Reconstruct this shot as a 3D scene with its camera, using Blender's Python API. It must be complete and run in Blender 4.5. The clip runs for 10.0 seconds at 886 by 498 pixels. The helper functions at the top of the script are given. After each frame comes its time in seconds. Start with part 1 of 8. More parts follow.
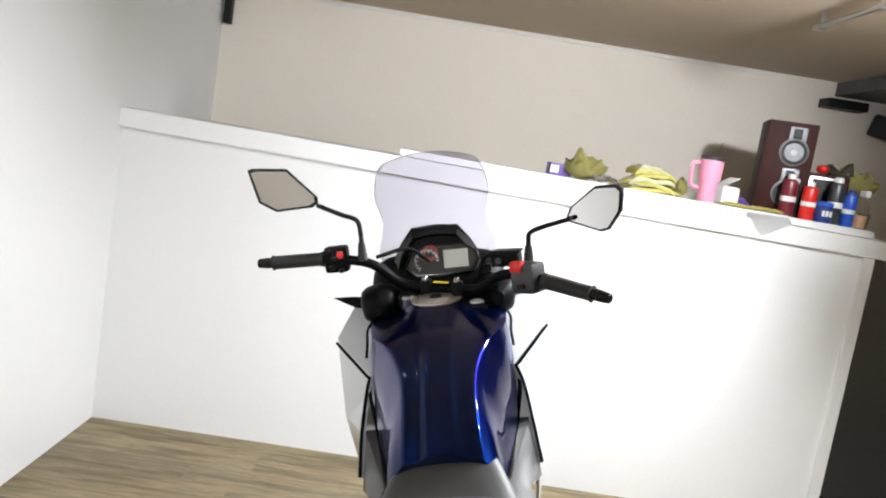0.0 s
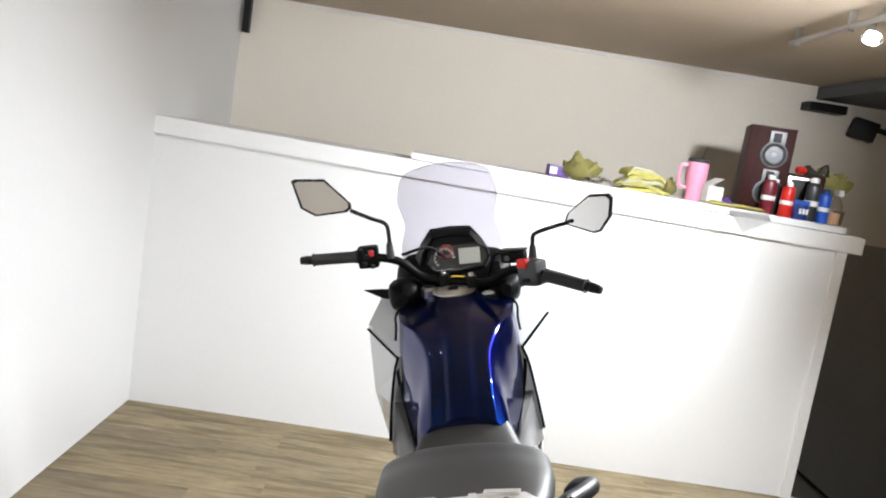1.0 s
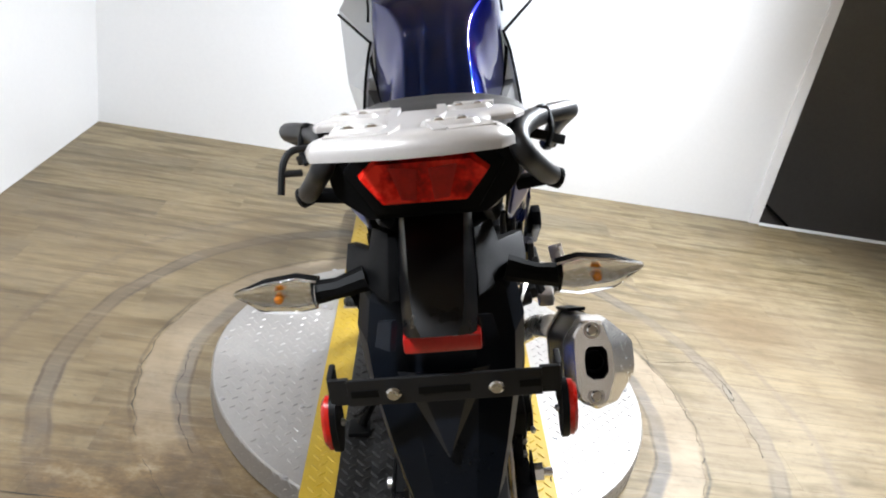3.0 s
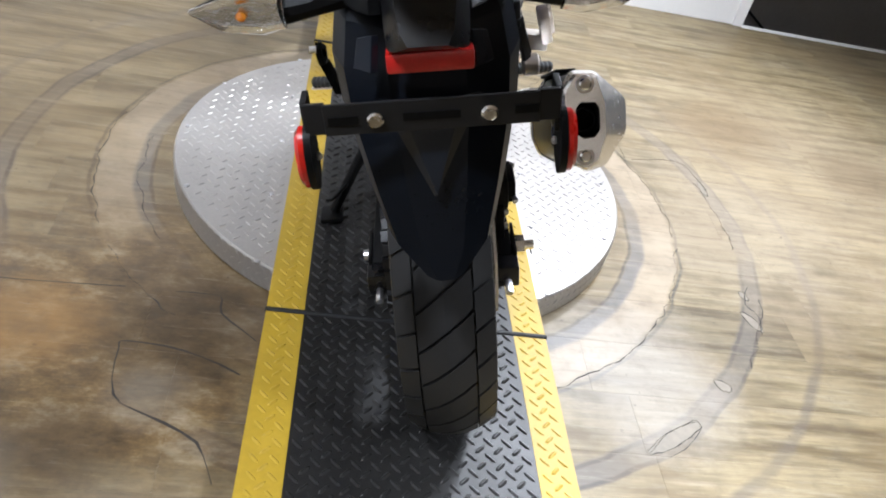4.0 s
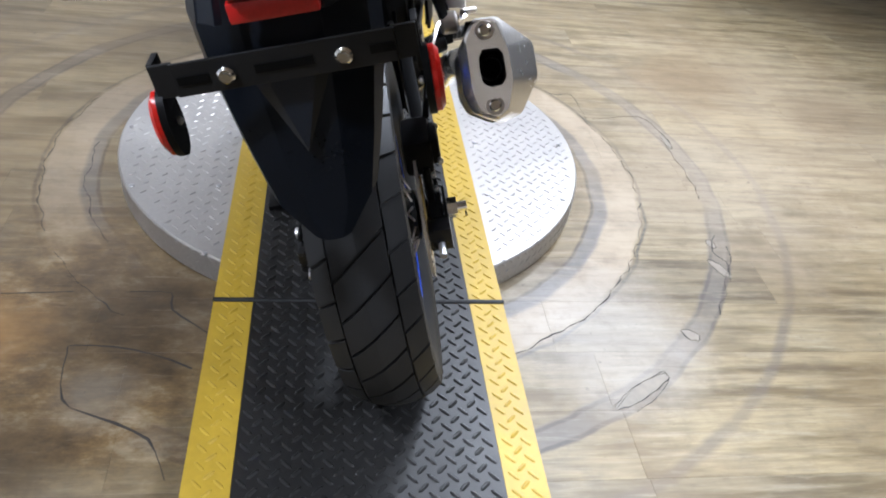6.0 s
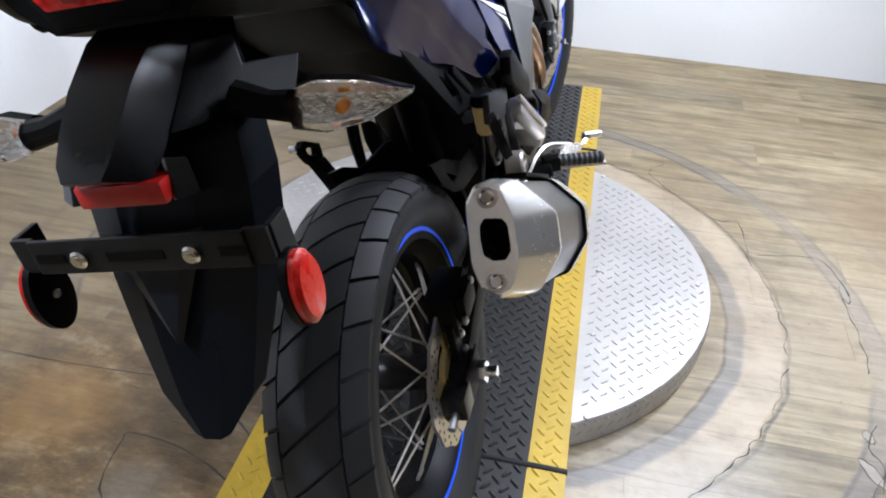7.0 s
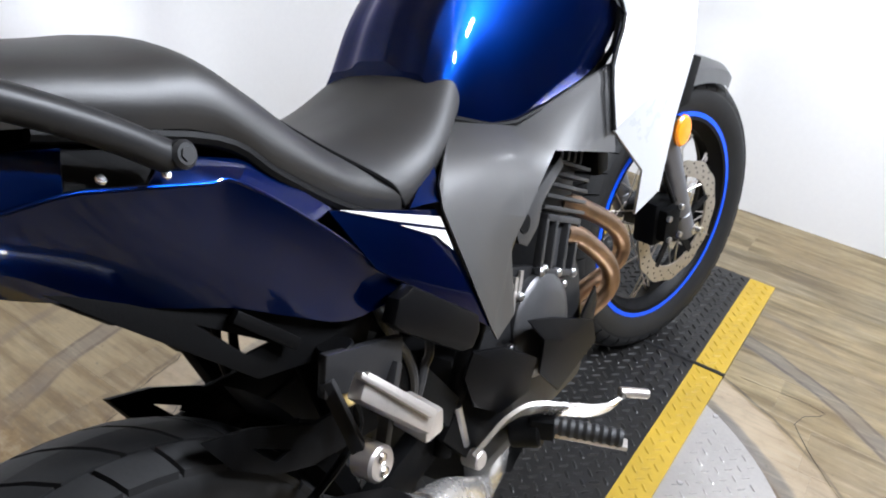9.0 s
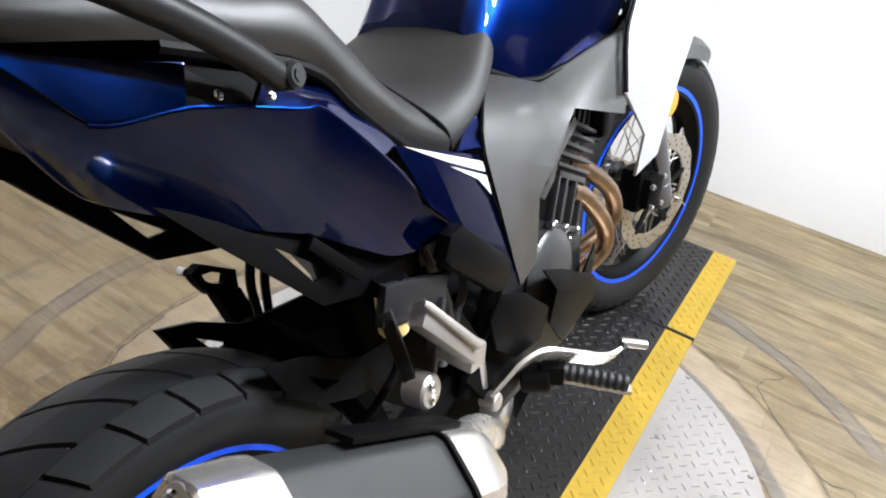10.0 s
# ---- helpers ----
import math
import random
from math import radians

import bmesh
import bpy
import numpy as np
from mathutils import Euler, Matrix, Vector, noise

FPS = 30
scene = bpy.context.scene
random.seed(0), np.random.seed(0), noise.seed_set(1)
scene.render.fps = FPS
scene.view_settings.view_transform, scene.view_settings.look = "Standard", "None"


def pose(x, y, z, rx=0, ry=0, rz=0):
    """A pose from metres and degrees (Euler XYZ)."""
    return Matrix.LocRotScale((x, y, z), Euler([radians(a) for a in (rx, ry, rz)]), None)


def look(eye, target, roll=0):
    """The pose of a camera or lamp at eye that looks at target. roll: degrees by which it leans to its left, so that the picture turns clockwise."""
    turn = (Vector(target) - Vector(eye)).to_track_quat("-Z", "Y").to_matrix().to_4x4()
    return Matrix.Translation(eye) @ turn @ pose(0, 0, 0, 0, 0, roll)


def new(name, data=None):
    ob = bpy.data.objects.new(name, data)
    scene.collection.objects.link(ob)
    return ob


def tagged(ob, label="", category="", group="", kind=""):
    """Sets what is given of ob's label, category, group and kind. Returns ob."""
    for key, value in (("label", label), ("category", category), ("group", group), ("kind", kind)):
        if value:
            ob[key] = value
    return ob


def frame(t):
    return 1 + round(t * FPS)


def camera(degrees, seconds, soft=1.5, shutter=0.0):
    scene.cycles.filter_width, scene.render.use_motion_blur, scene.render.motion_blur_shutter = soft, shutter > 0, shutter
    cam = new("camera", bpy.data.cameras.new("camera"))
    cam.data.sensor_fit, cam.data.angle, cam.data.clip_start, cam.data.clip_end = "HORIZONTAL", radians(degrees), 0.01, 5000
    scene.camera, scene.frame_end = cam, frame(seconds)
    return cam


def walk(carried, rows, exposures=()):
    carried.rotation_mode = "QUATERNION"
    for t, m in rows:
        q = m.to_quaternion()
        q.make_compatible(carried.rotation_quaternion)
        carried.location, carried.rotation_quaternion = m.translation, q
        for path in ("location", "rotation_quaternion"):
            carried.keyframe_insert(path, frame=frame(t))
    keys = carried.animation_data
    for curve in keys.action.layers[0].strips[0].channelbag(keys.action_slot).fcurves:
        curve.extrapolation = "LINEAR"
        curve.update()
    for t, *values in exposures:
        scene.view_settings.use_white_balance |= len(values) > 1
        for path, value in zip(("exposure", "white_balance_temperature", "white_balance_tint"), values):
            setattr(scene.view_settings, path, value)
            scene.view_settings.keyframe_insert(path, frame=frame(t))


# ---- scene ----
cam = camera(60.5, 10.0, soft=2.0)
PATH = [
    (0, (-0.204, -0.857, 1.401), (-0.165, 1.126, 1.143), 9.1),
    (0.5, (-0.277, -1.067, 1.436), (-0.172, 0.911, 1.155), 7.6),
    (1, (-0.26, -1.141, 1.45), (-0.212, 0.839, 1.171), 9.0),
    (1.5, (-0.218, -1.146, 1.434), (-0.175, 0.832, 1.143), 9.5),
    (2, (-0.209, -1.139, 1.383), (-0.13, 0.813, 0.955), 10.2),
    (2.5, (-0.21, -1.127, 1.32), (-0.083, 0.761, 0.673), 10.0),
    (3, (-0.211, -1.112, 1.26), (-0.027, 0.686, 0.404), 10.8),
    (3.2, (-0.209, -1.107, 1.237), (0.002, 0.644, 0.294), 11.3),
    (4.3, (-0.208, -1.093, 1.113), (0.157, 0.377, -0.193), 14.7),
    (4.5, (-0.199, -1.091, 1.104), (0.18, 0.325, -0.256), 14.6),
    (5, (-0.204, -1.092, 1.073), (0.23, 0.244, -0.352), 15.1),
    (5.2, (-0.216, -1.09, 1.063), (0.234, 0.24, -0.361), 13.9),
    (6.3, (0.025, -1.112, 1.145), (0.25, 0.479, -0.047), 7.7),
    (6.5, (0.103, -1.103, 1.167), (0.177, 0.509, -0.015), 7.3),
    (6.7, (0.149, -1.046, 1.174), (-0.023, 0.592, 0.039), 2.0),
    (7, (0.193, -0.909, 1.164), (-0.085, 0.701, 0.01), 3.5),
    (7.2, (0.213, -0.812, 1.168), (-0.032, 0.787, -0.008), 2.2),
    (7.5, (0.264, -0.702, 1.167), (-0.067, 0.87, -0.024), 1.3),
    (7.8, (0.319, -0.581, 1.167), (-0.232, 0.946, -0.000), 1.4),
    (8, (0.352, -0.492, 1.162), (-0.292, 1.044, 0.054), 6.6),
    (8.2, (0.379, -0.424, 1.168), (-0.396, 1.049, 0.058), 7.0),
    (8.5, (0.413, -0.351, 1.165), (-0.478, 1.097, 0.112), 5.1),
    (9, (0.428, -0.308, 1.163), (-0.462, 1.166, 0.146), 6.7),
    (9.5, (0.428, -0.336, 1.15), (-0.438, 1.144, 0.12), 6.6),
    (10, (0.369, -0.411, 1.131), (-0.373, 1.131, 0.095), 10.7),
]
EXPOSURES = [(0, 0.0, 6400, 10), (2, 0.05, 6350, 10), (3, 0.11, 6150, 10), (4.5, -0.03, 5900, 12), (6.5, -0.17, 5700, 12), (7.5, -0.25, 5800, 12), (8, -0.31, 5850, 12), (8.5, -0.25, 5950, 12), (9, -0.18, 6000, 12), (10, -0.06, 6200, 11)]
walk(cam, [(t, look(eye, target, roll)) for t, eye, target, roll in PATH], EXPOSURES)

# ---- light: ceiling spots over the showroom, some added as fill, and what they bounce ----
world = bpy.data.worlds.new("world")
scene.world = world
world.use_nodes = True
world.node_tree.nodes["Background"].inputs[0].default_value = (0.9, 0.93, 1.0, 1)
world.node_tree.nodes["Background"].inputs[1].default_value = 0.005


def spot(eye, target, watts, cone, blend=0.6, radius=0.05, colour=(0.95, 0.975, 1.0)):
    data = bpy.data.lights.new("spot_lamp", "SPOT")
    data.energy, data.spot_size, data.spot_blend, data.shadow_soft_size, data.color = watts, radians(cone), blend, radius, colour
    ob = new("spot_lamp", data)
    ob.matrix_world = look(eye, target)
    return ob


LAMPS = [
    # heads along the tracks, seen, inferred and added: eye, target, watts, cone
    ((1.12, 1.50, 1.99), (0.2, 0.6, 0.0), 240, 158),
    ((1.12, 1.00, 2.00), (0.2, 0.6, 0.0), 120, 158),
    ((1.12, 0.45, 2.00), (0.9, 0.45, 0.0), 108, 150),
    # unseen wall washer, added to brighten the back wall
    ((1.12, 0.75, 1.98), (0.15, 3.58, 1.70), 195, 92),
    # unseen heads added to brighten the floor right of and behind the bike
    ((1.12, -0.85, 2.00), (1.10, -0.50, 0.0), 115, 80),
    ((1.12, -1.50, 2.00), (0.36, -0.85, 0.0), 190, 50),
    # unseen head, inferred from the lit rear wall in the mirrors
    ((1.12, -2.60, 2.00), (-0.4, -4.9, 1.3), 110, 110),
    # unseen fill heads on an added track, for left floor and half wall
    ((-0.95, 0.90, 2.00), (-1.02, 0.80, 0.0), 150, 58),
    ((-0.95, -0.90, 2.00), (-0.70, -0.45, 0.0), 195, 78),
    ((-0.95, -2.10, 2.00), (-0.80, 2.37, 0.90), 188, 46),
]
for eye, target, watts, cone in LAMPS:
    spot(eye, target, watts, cone, blend=0.85, radius=0.06)

# ---- materials ----
def material(name):
    m = bpy.data.materials.new(name)
    m.use_nodes = True
    return m, m.node_tree.nodes, m.node_tree.links, m.node_tree.nodes["Principled BSDF"]


def ramp_node(n, l, src, stops):
    r = n.new("ShaderNodeValToRGB")
    while len(r.color_ramp.elements) < len(stops):
        r.color_ramp.elements.new(0.5)
    for e, (pos, col) in zip(r.color_ramp.elements, stops):
        e.position, e.color = pos, (*col, 1) if len(col) == 3 else col
    l.new(src, r.inputs[0])
    return r.outputs[0]


def noise_node(n, l, coord, scale, detail=3, rough=0.5):
    t = n.new("ShaderNodeTexNoise")
    t.inputs["Scale"].default_value, t.inputs["Detail"].default_value, t.inputs["Roughness"].default_value = scale, detail, rough
    l.new(coord, t.inputs["Vector"])
    return t.outputs["Fac"]


def math_node(n, l, op, a, b=None, c=None):
    m = n.new("ShaderNodeMath")
    m.operation = op
    for i, v in enumerate((a, b, c)):
        if v is None:
            continue
        if isinstance(v, (int, float)):
            m.inputs[i].default_value = v
        else:
            l.new(v, m.inputs[i])
    return m.outputs[0]


def mix_col(n, l, fac, a, b, mode="MIX"):
    m = n.new("ShaderNodeMix")
    m.data_type, m.blend_type = "RGBA", mode
    for s, v in ((m.inputs[0], fac), (m.inputs[6], a), (m.inputs[7], b)):
        if isinstance(v, (int, float)):
            s.default_value = v
        elif isinstance(v, tuple):
            s.default_value = (*v, 1)
        else:
            l.new(v, s)
    return m.outputs[2]


def surface(name, colour, rough=0.5, metal=0.0, vary=0.12, grain=40.0, bump=0.05, coat=0.0, coat_rough=0.05, blotch=4.0, rough_vary=0.1, spec=0.5, stretch=None):
    """Plain painted, plastic or metal surface, with variation at two scales."""
    m, n, l, b = material(name)
    co = n.new("ShaderNodeTexCoord").outputs["Object"]
    if stretch:
        mp = n.new("ShaderNodeMapping")
        mp.inputs["Scale"].default_value = stretch
        l.new(co, mp.inputs[0])
        co = mp.outputs[0]
    big, fine = noise_node(n, l, co, blotch, 4), noise_node(n, l, co, grain, 4, 0.6)
    both = math_node(n, l, "ADD", math_node(n, l, "MULTIPLY", big, 0.6), math_node(n, l, "MULTIPLY", fine, 0.4))
    lo, hi = tuple(c * (1 - vary) for c in colour), tuple(min(1, c * (1 + vary)) for c in colour)
    l.new(ramp_node(n, l, both, [(0.3, lo), (0.7, hi)]), b.inputs["Base Color"])
    r = n.new("ShaderNodeMapRange")
    r.inputs[3].default_value, r.inputs[4].default_value = max(0.02, rough - rough_vary), min(1, rough + rough_vary)
    l.new(both, r.inputs[0])
    l.new(r.outputs[0], b.inputs["Roughness"])
    b.inputs["Metallic"].default_value = metal
    b.inputs["Coat Weight"].default_value, b.inputs["Coat Roughness"].default_value = coat, coat_rough
    b.inputs["Specular IOR Level"].default_value = spec
    if bump:
        bp = n.new("ShaderNodeBump")
        bp.inputs["Strength"].default_value, bp.inputs["Distance"].default_value = bump, 0.002
        l.new(fine, bp.inputs["Height"])
        l.new(bp.outputs[0], b.inputs["Normal"])
    return m


def glass(name, colour=(1, 1, 1), rough=0.02, ior=1.45):
    m, n, l, b = material(name)
    b.inputs["Base Color"].default_value = (*colour, 1)
    b.inputs["Transmission Weight"].default_value, b.inputs["Roughness"].default_value, b.inputs["IOR"].default_value = 1.0, rough, ior
    return m


def glow(name, colour, strength):
    m, n, l, b = material(name)
    b.inputs["Emission Color"].default_value, b.inputs["Emission Strength"].default_value = (*colour, 1), strength
    b.inputs["Base Color"].default_value = (*colour, 1)
    return m


def floor_material():
    """Worn vinyl oak planks with the scuffs and cut rings left round the turntable."""
    m, n, l, b = material("oak_vinyl")
    pos = n.new("ShaderNodeNewGeometry").outputs["Position"]
    rnd = n.new("ShaderNodeObjectInfo").outputs["Random"]
    shift = n.new("ShaderNodeCombineXYZ")
    l.new(math_node(n, l, "MULTIPLY", rnd, 37.0), shift.inputs[0])
    l.new(math_node(n, l, "MULTIPLY", rnd, 11.0), shift.inputs[1])
    add = n.new("ShaderNodeVectorMath")
    l.new(pos, add.inputs[0]), l.new(shift.outputs[0], add.inputs[1])
    mp = n.new("ShaderNodeMapping")
    mp.inputs["Scale"].default_value = (1.0, 9.0, 1.0)
    l.new(add.outputs[0], mp.inputs[0])
    streak = noise_node(n, l, mp.outputs[0], 2.2, 5, 0.6)
    mp2 = n.new("ShaderNodeMapping")
    mp2.inputs["Scale"].default_value = (3.0, 60.0, 1.0)
    l.new(add.outputs[0], mp2.inputs[0])
    grain = noise_node(n, l, mp2.outputs[0], 2.5, 4, 0.65)
    base = ramp_node(n, l, streak, [(0.24, (0.085, 0.059, 0.026)), (0.42, (0.205, 0.155, 0.076)), (0.55, (0.380, 0.305, 0.170)), (0.68, (0.265, 0.208, 0.114)), (0.80, (0.115, 0.086, 0.045))])
    tone = ramp_node(n, l, rnd, [(0.0, (0.64, 0.64, 0.66)), (0.35, (0.95, 0.93, 0.90)), (0.7, (0.80, 0.78, 0.74)), (1.0, (1.06, 1.03, 0.98))])
    base = mix_col(n, l, 1.0, base, tone, "MULTIPLY")
    base = mix_col(n, l, math_node(n, l, "MULTIPLY", ramp_node(n, l, grain, [(0.45, (0, 0, 0)), (0.75, (1, 1, 1))]), 0.35), base, (0.13, 0.09, 0.055))
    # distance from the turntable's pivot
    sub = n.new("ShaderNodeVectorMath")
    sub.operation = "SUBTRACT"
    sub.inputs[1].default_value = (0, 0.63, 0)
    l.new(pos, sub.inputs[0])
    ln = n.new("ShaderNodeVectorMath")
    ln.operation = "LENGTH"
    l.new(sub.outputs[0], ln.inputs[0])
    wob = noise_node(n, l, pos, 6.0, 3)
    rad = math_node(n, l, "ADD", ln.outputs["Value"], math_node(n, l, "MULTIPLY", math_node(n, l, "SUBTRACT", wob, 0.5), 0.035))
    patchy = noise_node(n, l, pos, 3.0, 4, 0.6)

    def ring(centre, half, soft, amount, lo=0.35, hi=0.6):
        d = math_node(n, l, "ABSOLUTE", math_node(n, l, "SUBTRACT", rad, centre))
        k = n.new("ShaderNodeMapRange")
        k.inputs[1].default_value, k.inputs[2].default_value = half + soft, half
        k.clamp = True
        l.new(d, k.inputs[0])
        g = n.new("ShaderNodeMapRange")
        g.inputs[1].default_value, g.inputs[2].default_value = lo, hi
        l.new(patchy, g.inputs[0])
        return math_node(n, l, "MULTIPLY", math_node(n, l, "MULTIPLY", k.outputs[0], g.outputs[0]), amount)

    base = mix_col(n, l, ring(0.716, 0.042, 0.010, 0.80, 0.05, 0.35), base, (0.46, 0.365, 0.245))
    base = mix_col(n, l, ring(0.656, 0.014, 0.010, 0.8, 0.15, 0.45), base, (0.16, 0.152, 0.145))
    base = mix_col(n, l, ring(0.775, 0.002, 0.004, 0.8, 0.3, 0.5), base, (0.04, 0.035, 0.03))
    base = mix_col(n, l, ring(0.968, 0.022, 0.010, 0.8, 0.15, 0.45), base, (0.15, 0.130, 0.106))
    for r0 in (0.948, 0.992):
        base = mix_col(n, l, ring(r0, 0.0025, 0.004, 0.85, 0.3, 0.55), base, (0.06, 0.05, 0.04))
    base = mix_col(n, l, ring(0.635, 0.002, 0.004, 0.8, 0.25, 0.5), base, (0.05, 0.04, 0.032))
    base = mix_col(n, l, ring(1.135, 0.006, 0.012, 0.7, 0.3, 0.55), base, (0.14, 0.11, 0.08))
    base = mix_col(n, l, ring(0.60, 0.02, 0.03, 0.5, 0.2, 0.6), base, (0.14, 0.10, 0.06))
    # brown rub mark plus painted bike shadow, paler patch behind the platform, general mottling
    def tone_blot(cx, cy, r, amount, colour, under):
        d = n.new("ShaderNodeVectorMath")
        d.operation = "DISTANCE"
        d.inputs[1].default_value = (cx, cy, 0)
        l.new(pos, d.inputs[0])
        k = n.new("ShaderNodeMapRange")
        k.inputs[1].default_value, k.inputs[2].default_value = r, r * 0.35
        l.new(math_node(n, l, "ADD", d.outputs["Value"], math_node(n, l, "MULTIPLY", math_node(n, l, "SUBTRACT", mottle, 0.5), r * 1.1)), k.inputs[0])
        return mix_col(n, l, math_node(n, l, "MULTIPLY", k.outputs[0], amount), under, colour)

    mp3 = n.new("ShaderNodeMapping")
    mp3.inputs["Scale"].default_value = (0.6, 1.0, 1.0)
    l.new(pos, mp3.inputs[0])
    mottle = noise_node(n, l, pos, 7.0, 6, 0.65)
    base = mix_col(n, l, math_node(n, l, "MULTIPLY", ramp_node(n, l, mottle, [(0.46, (0, 0, 0)), (0.68, (1, 1, 1))]), 0.34), base, (0.128, 0.104, 0.074))
    tan_patch = noise_node(n, l, pos, 2.6, 3, 0.5)
    base = mix_col(n, l, math_node(n, l, "MULTIPLY", ramp_node(n, l, tan_patch, [(0.48, (0, 0, 0)), (0.62, (1, 1, 1))]), 0.45), base, (0.200, 0.140, 0.068))
    wear = noise_node(n, l, mp.outputs[0], 5.0, 6, 0.7)
    base = mix_col(n, l, math_node(n, l, "MULTIPLY", ramp_node(n, l, wear, [(0.52, (0, 0, 0)), (0.68, (1, 1, 1))]), 0.4), base, (0.41, 0.35, 0.235))
    rub_shade_noise = noise_node(n, l, mp3.outputs[0], 11.0, 10, 0.74)
    rubbed_shaded = ramp_node(n, l, rub_shade_noise, [(0.34, (0.030, 0.019, 0.009)), (0.45, (0.100, 0.060, 0.024)), (0.54, (0.190, 0.118, 0.045)), (0.64, (0.330, 0.255, 0.150))])
    # stain deepened by the bike's cast shadow, painted into the colour
    base = tone_blot(-0.58, -0.06, 0.62, 0.92, rubbed_shaded, base)
    base = tone_blot(-0.43, 0.03, 0.24, 0.70, (0.052, 0.034, 0.017), base)
    base = tone_blot(-0.85, -0.48, 0.30, 0.6, (0.42, 0.37, 0.28), base)
    base = tone_blot(-0.47, -0.50, 0.20, 0.5, (0.33, 0.27, 0.18), base)
    base = tone_blot(-0.48, -0.17, 0.09, 0.55, (0.25, 0.205, 0.145), base)
    base = tone_blot(-0.60, -0.30, 0.13, 0.6, (0.075, 0.050, 0.026), base)
    base = tone_blot(-0.72, -0.02, 0.16, 0.7, (0.30, 0.165, 0.052), base)
    base = tone_blot(0.52, -0.02, 0.26, 0.5, (0.47, 0.43, 0.36), base)
    # broad painted shade, dims the whole left floor
    base = tone_blot(-1.05, 0.95, 1.15, 0.50, (0.150, 0.105, 0.055), base)
    # broad painted light, lifts the right floor
    base = tone_blot(1.35, 0.95, 0.85, 0.40, (0.43, 0.34, 0.225), base)
    base = tone_blot(1.15, 1.25, 0.26, 0.45, (0.185, 0.115, 0.050), base)
    base = tone_blot(1.60, 1.00, 0.22, 0.45, (0.150, 0.100, 0.055), base)
    base = tone_blot(1.05, 0.20, 0.22, 0.40, (0.120, 0.080, 0.042), base)
    base = tone_blot(0.95, 0.55, 0.45, 0.30, (0.44, 0.37, 0.27), base)
    patch = noise_node(n, l, pos, 16.0, 5, 0.7)
    base = mix_col(n, l, math_node(n, l, "MULTIPLY", ramp_node(n, l, patch, [(0.52, (0, 0, 0)), (0.66, (1, 1, 1))]), 0.20), base, (0.10, 0.078, 0.052))
    fine = noise_node(n, l, mp.outputs[0], 8.0, 8, 0.74)
    base = mix_col(n, l, math_node(n, l, "MULTIPLY", ramp_node(n, l, fine, [(0.50, (0, 0, 0)), (0.63, (1, 1, 1))]), 0.22), base, (0.085, 0.066, 0.043))
    base = mix_col(n, l, math_node(n, l, "MULTIPLY", ramp_node(n, l, fine, [(0.34, (1, 1, 1)), (0.43, (0, 0, 0))]), 0.20), base, (0.40, 0.34, 0.24))
    fleck = noise_node(n, l, pos, 45.0, 3, 0.6)
    base = mix_col(n, l, math_node(n, l, "MULTIPLY", ramp_node(n, l, fleck, [(0.68, (0, 0, 0)), (0.76, (1, 1, 1))]), 0.6), base, (0.05, 0.04, 0.03))
    base = mix_col(n, l, 1.0, base, (0.855, 0.875, 0.935), "MULTIPLY")
    l.new(base, b.inputs["Base Color"])
    b.inputs["Specular IOR Level"].default_value = 0.28
    r = n.new("ShaderNodeMapRange")
    r.inputs[3].default_value, r.inputs[4].default_value = 0.36, 0.58
    l.new(patchy, r.inputs[0])
    l.new(r.outputs[0], b.inputs["Roughness"])
    bp = n.new("ShaderNodeBump")
    bp.inputs["Strength"].default_value, bp.inputs["Distance"].default_value = 0.12, 0.002
    l.new(grain, bp.inputs["Height"])
    l.new(bp.outputs[0], b.inputs["Normal"])
    return m


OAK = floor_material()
WHITE_WALL = surface("white_painted_plaster", (0.80, 0.80, 0.80), 0.55, vary=0.03, grain=60, bump=0.08, blotch=1.2)
BEIGE_WALL = surface("beige_painted_plaster", (0.80, 0.735, 0.645), 0.7, vary=0.05, grain=60, bump=0.08, blotch=1.0)
CEILING = surface("tan_ceiling_paint", (0.52, 0.43, 0.33), 0.8, vary=0.08, grain=50, bump=0.1, blotch=1.5)
WHITE_TRIM = surface("white_gloss_trim", (0.82, 0.82, 0.82), 0.4, vary=0.03, grain=50, bump=0.04)
UNLIT_ROOM = surface("unlit_room_grey", (0.14, 0.14, 0.144), 0.8, vary=0.1)
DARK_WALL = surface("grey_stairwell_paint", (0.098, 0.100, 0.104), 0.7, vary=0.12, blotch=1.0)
TREAD_ALU = surface("tread_plate_aluminium", (0.42, 0.402, 0.382), 0.38, 0.7, vary=0.14, grain=120, bump=0.1, blotch=5, rough_vary=0.12)
MAT_BLACK = surface("black_rubber_mat", (0.0098, 0.0094, 0.0090), 0.42, spec=0.38, vary=0.35, grain=90, bump=0.15, blotch=6, rough_vary=0.14)
MAT_YELLOW = surface("yellow_rubber_mat", (0.365, 0.240, 0.014), 0.5, vary=0.2, grain=70, bump=0.12, blotch=7)
STEEL = surface("zinc_steel", (0.55, 0.55, 0.56), 0.32, 1.0, vary=0.1)
BLACK_METAL = surface("black_powder_coat", (0.008, 0.008, 0.0085), 0.48, 0.0, vary=0.2, spec=0.25)


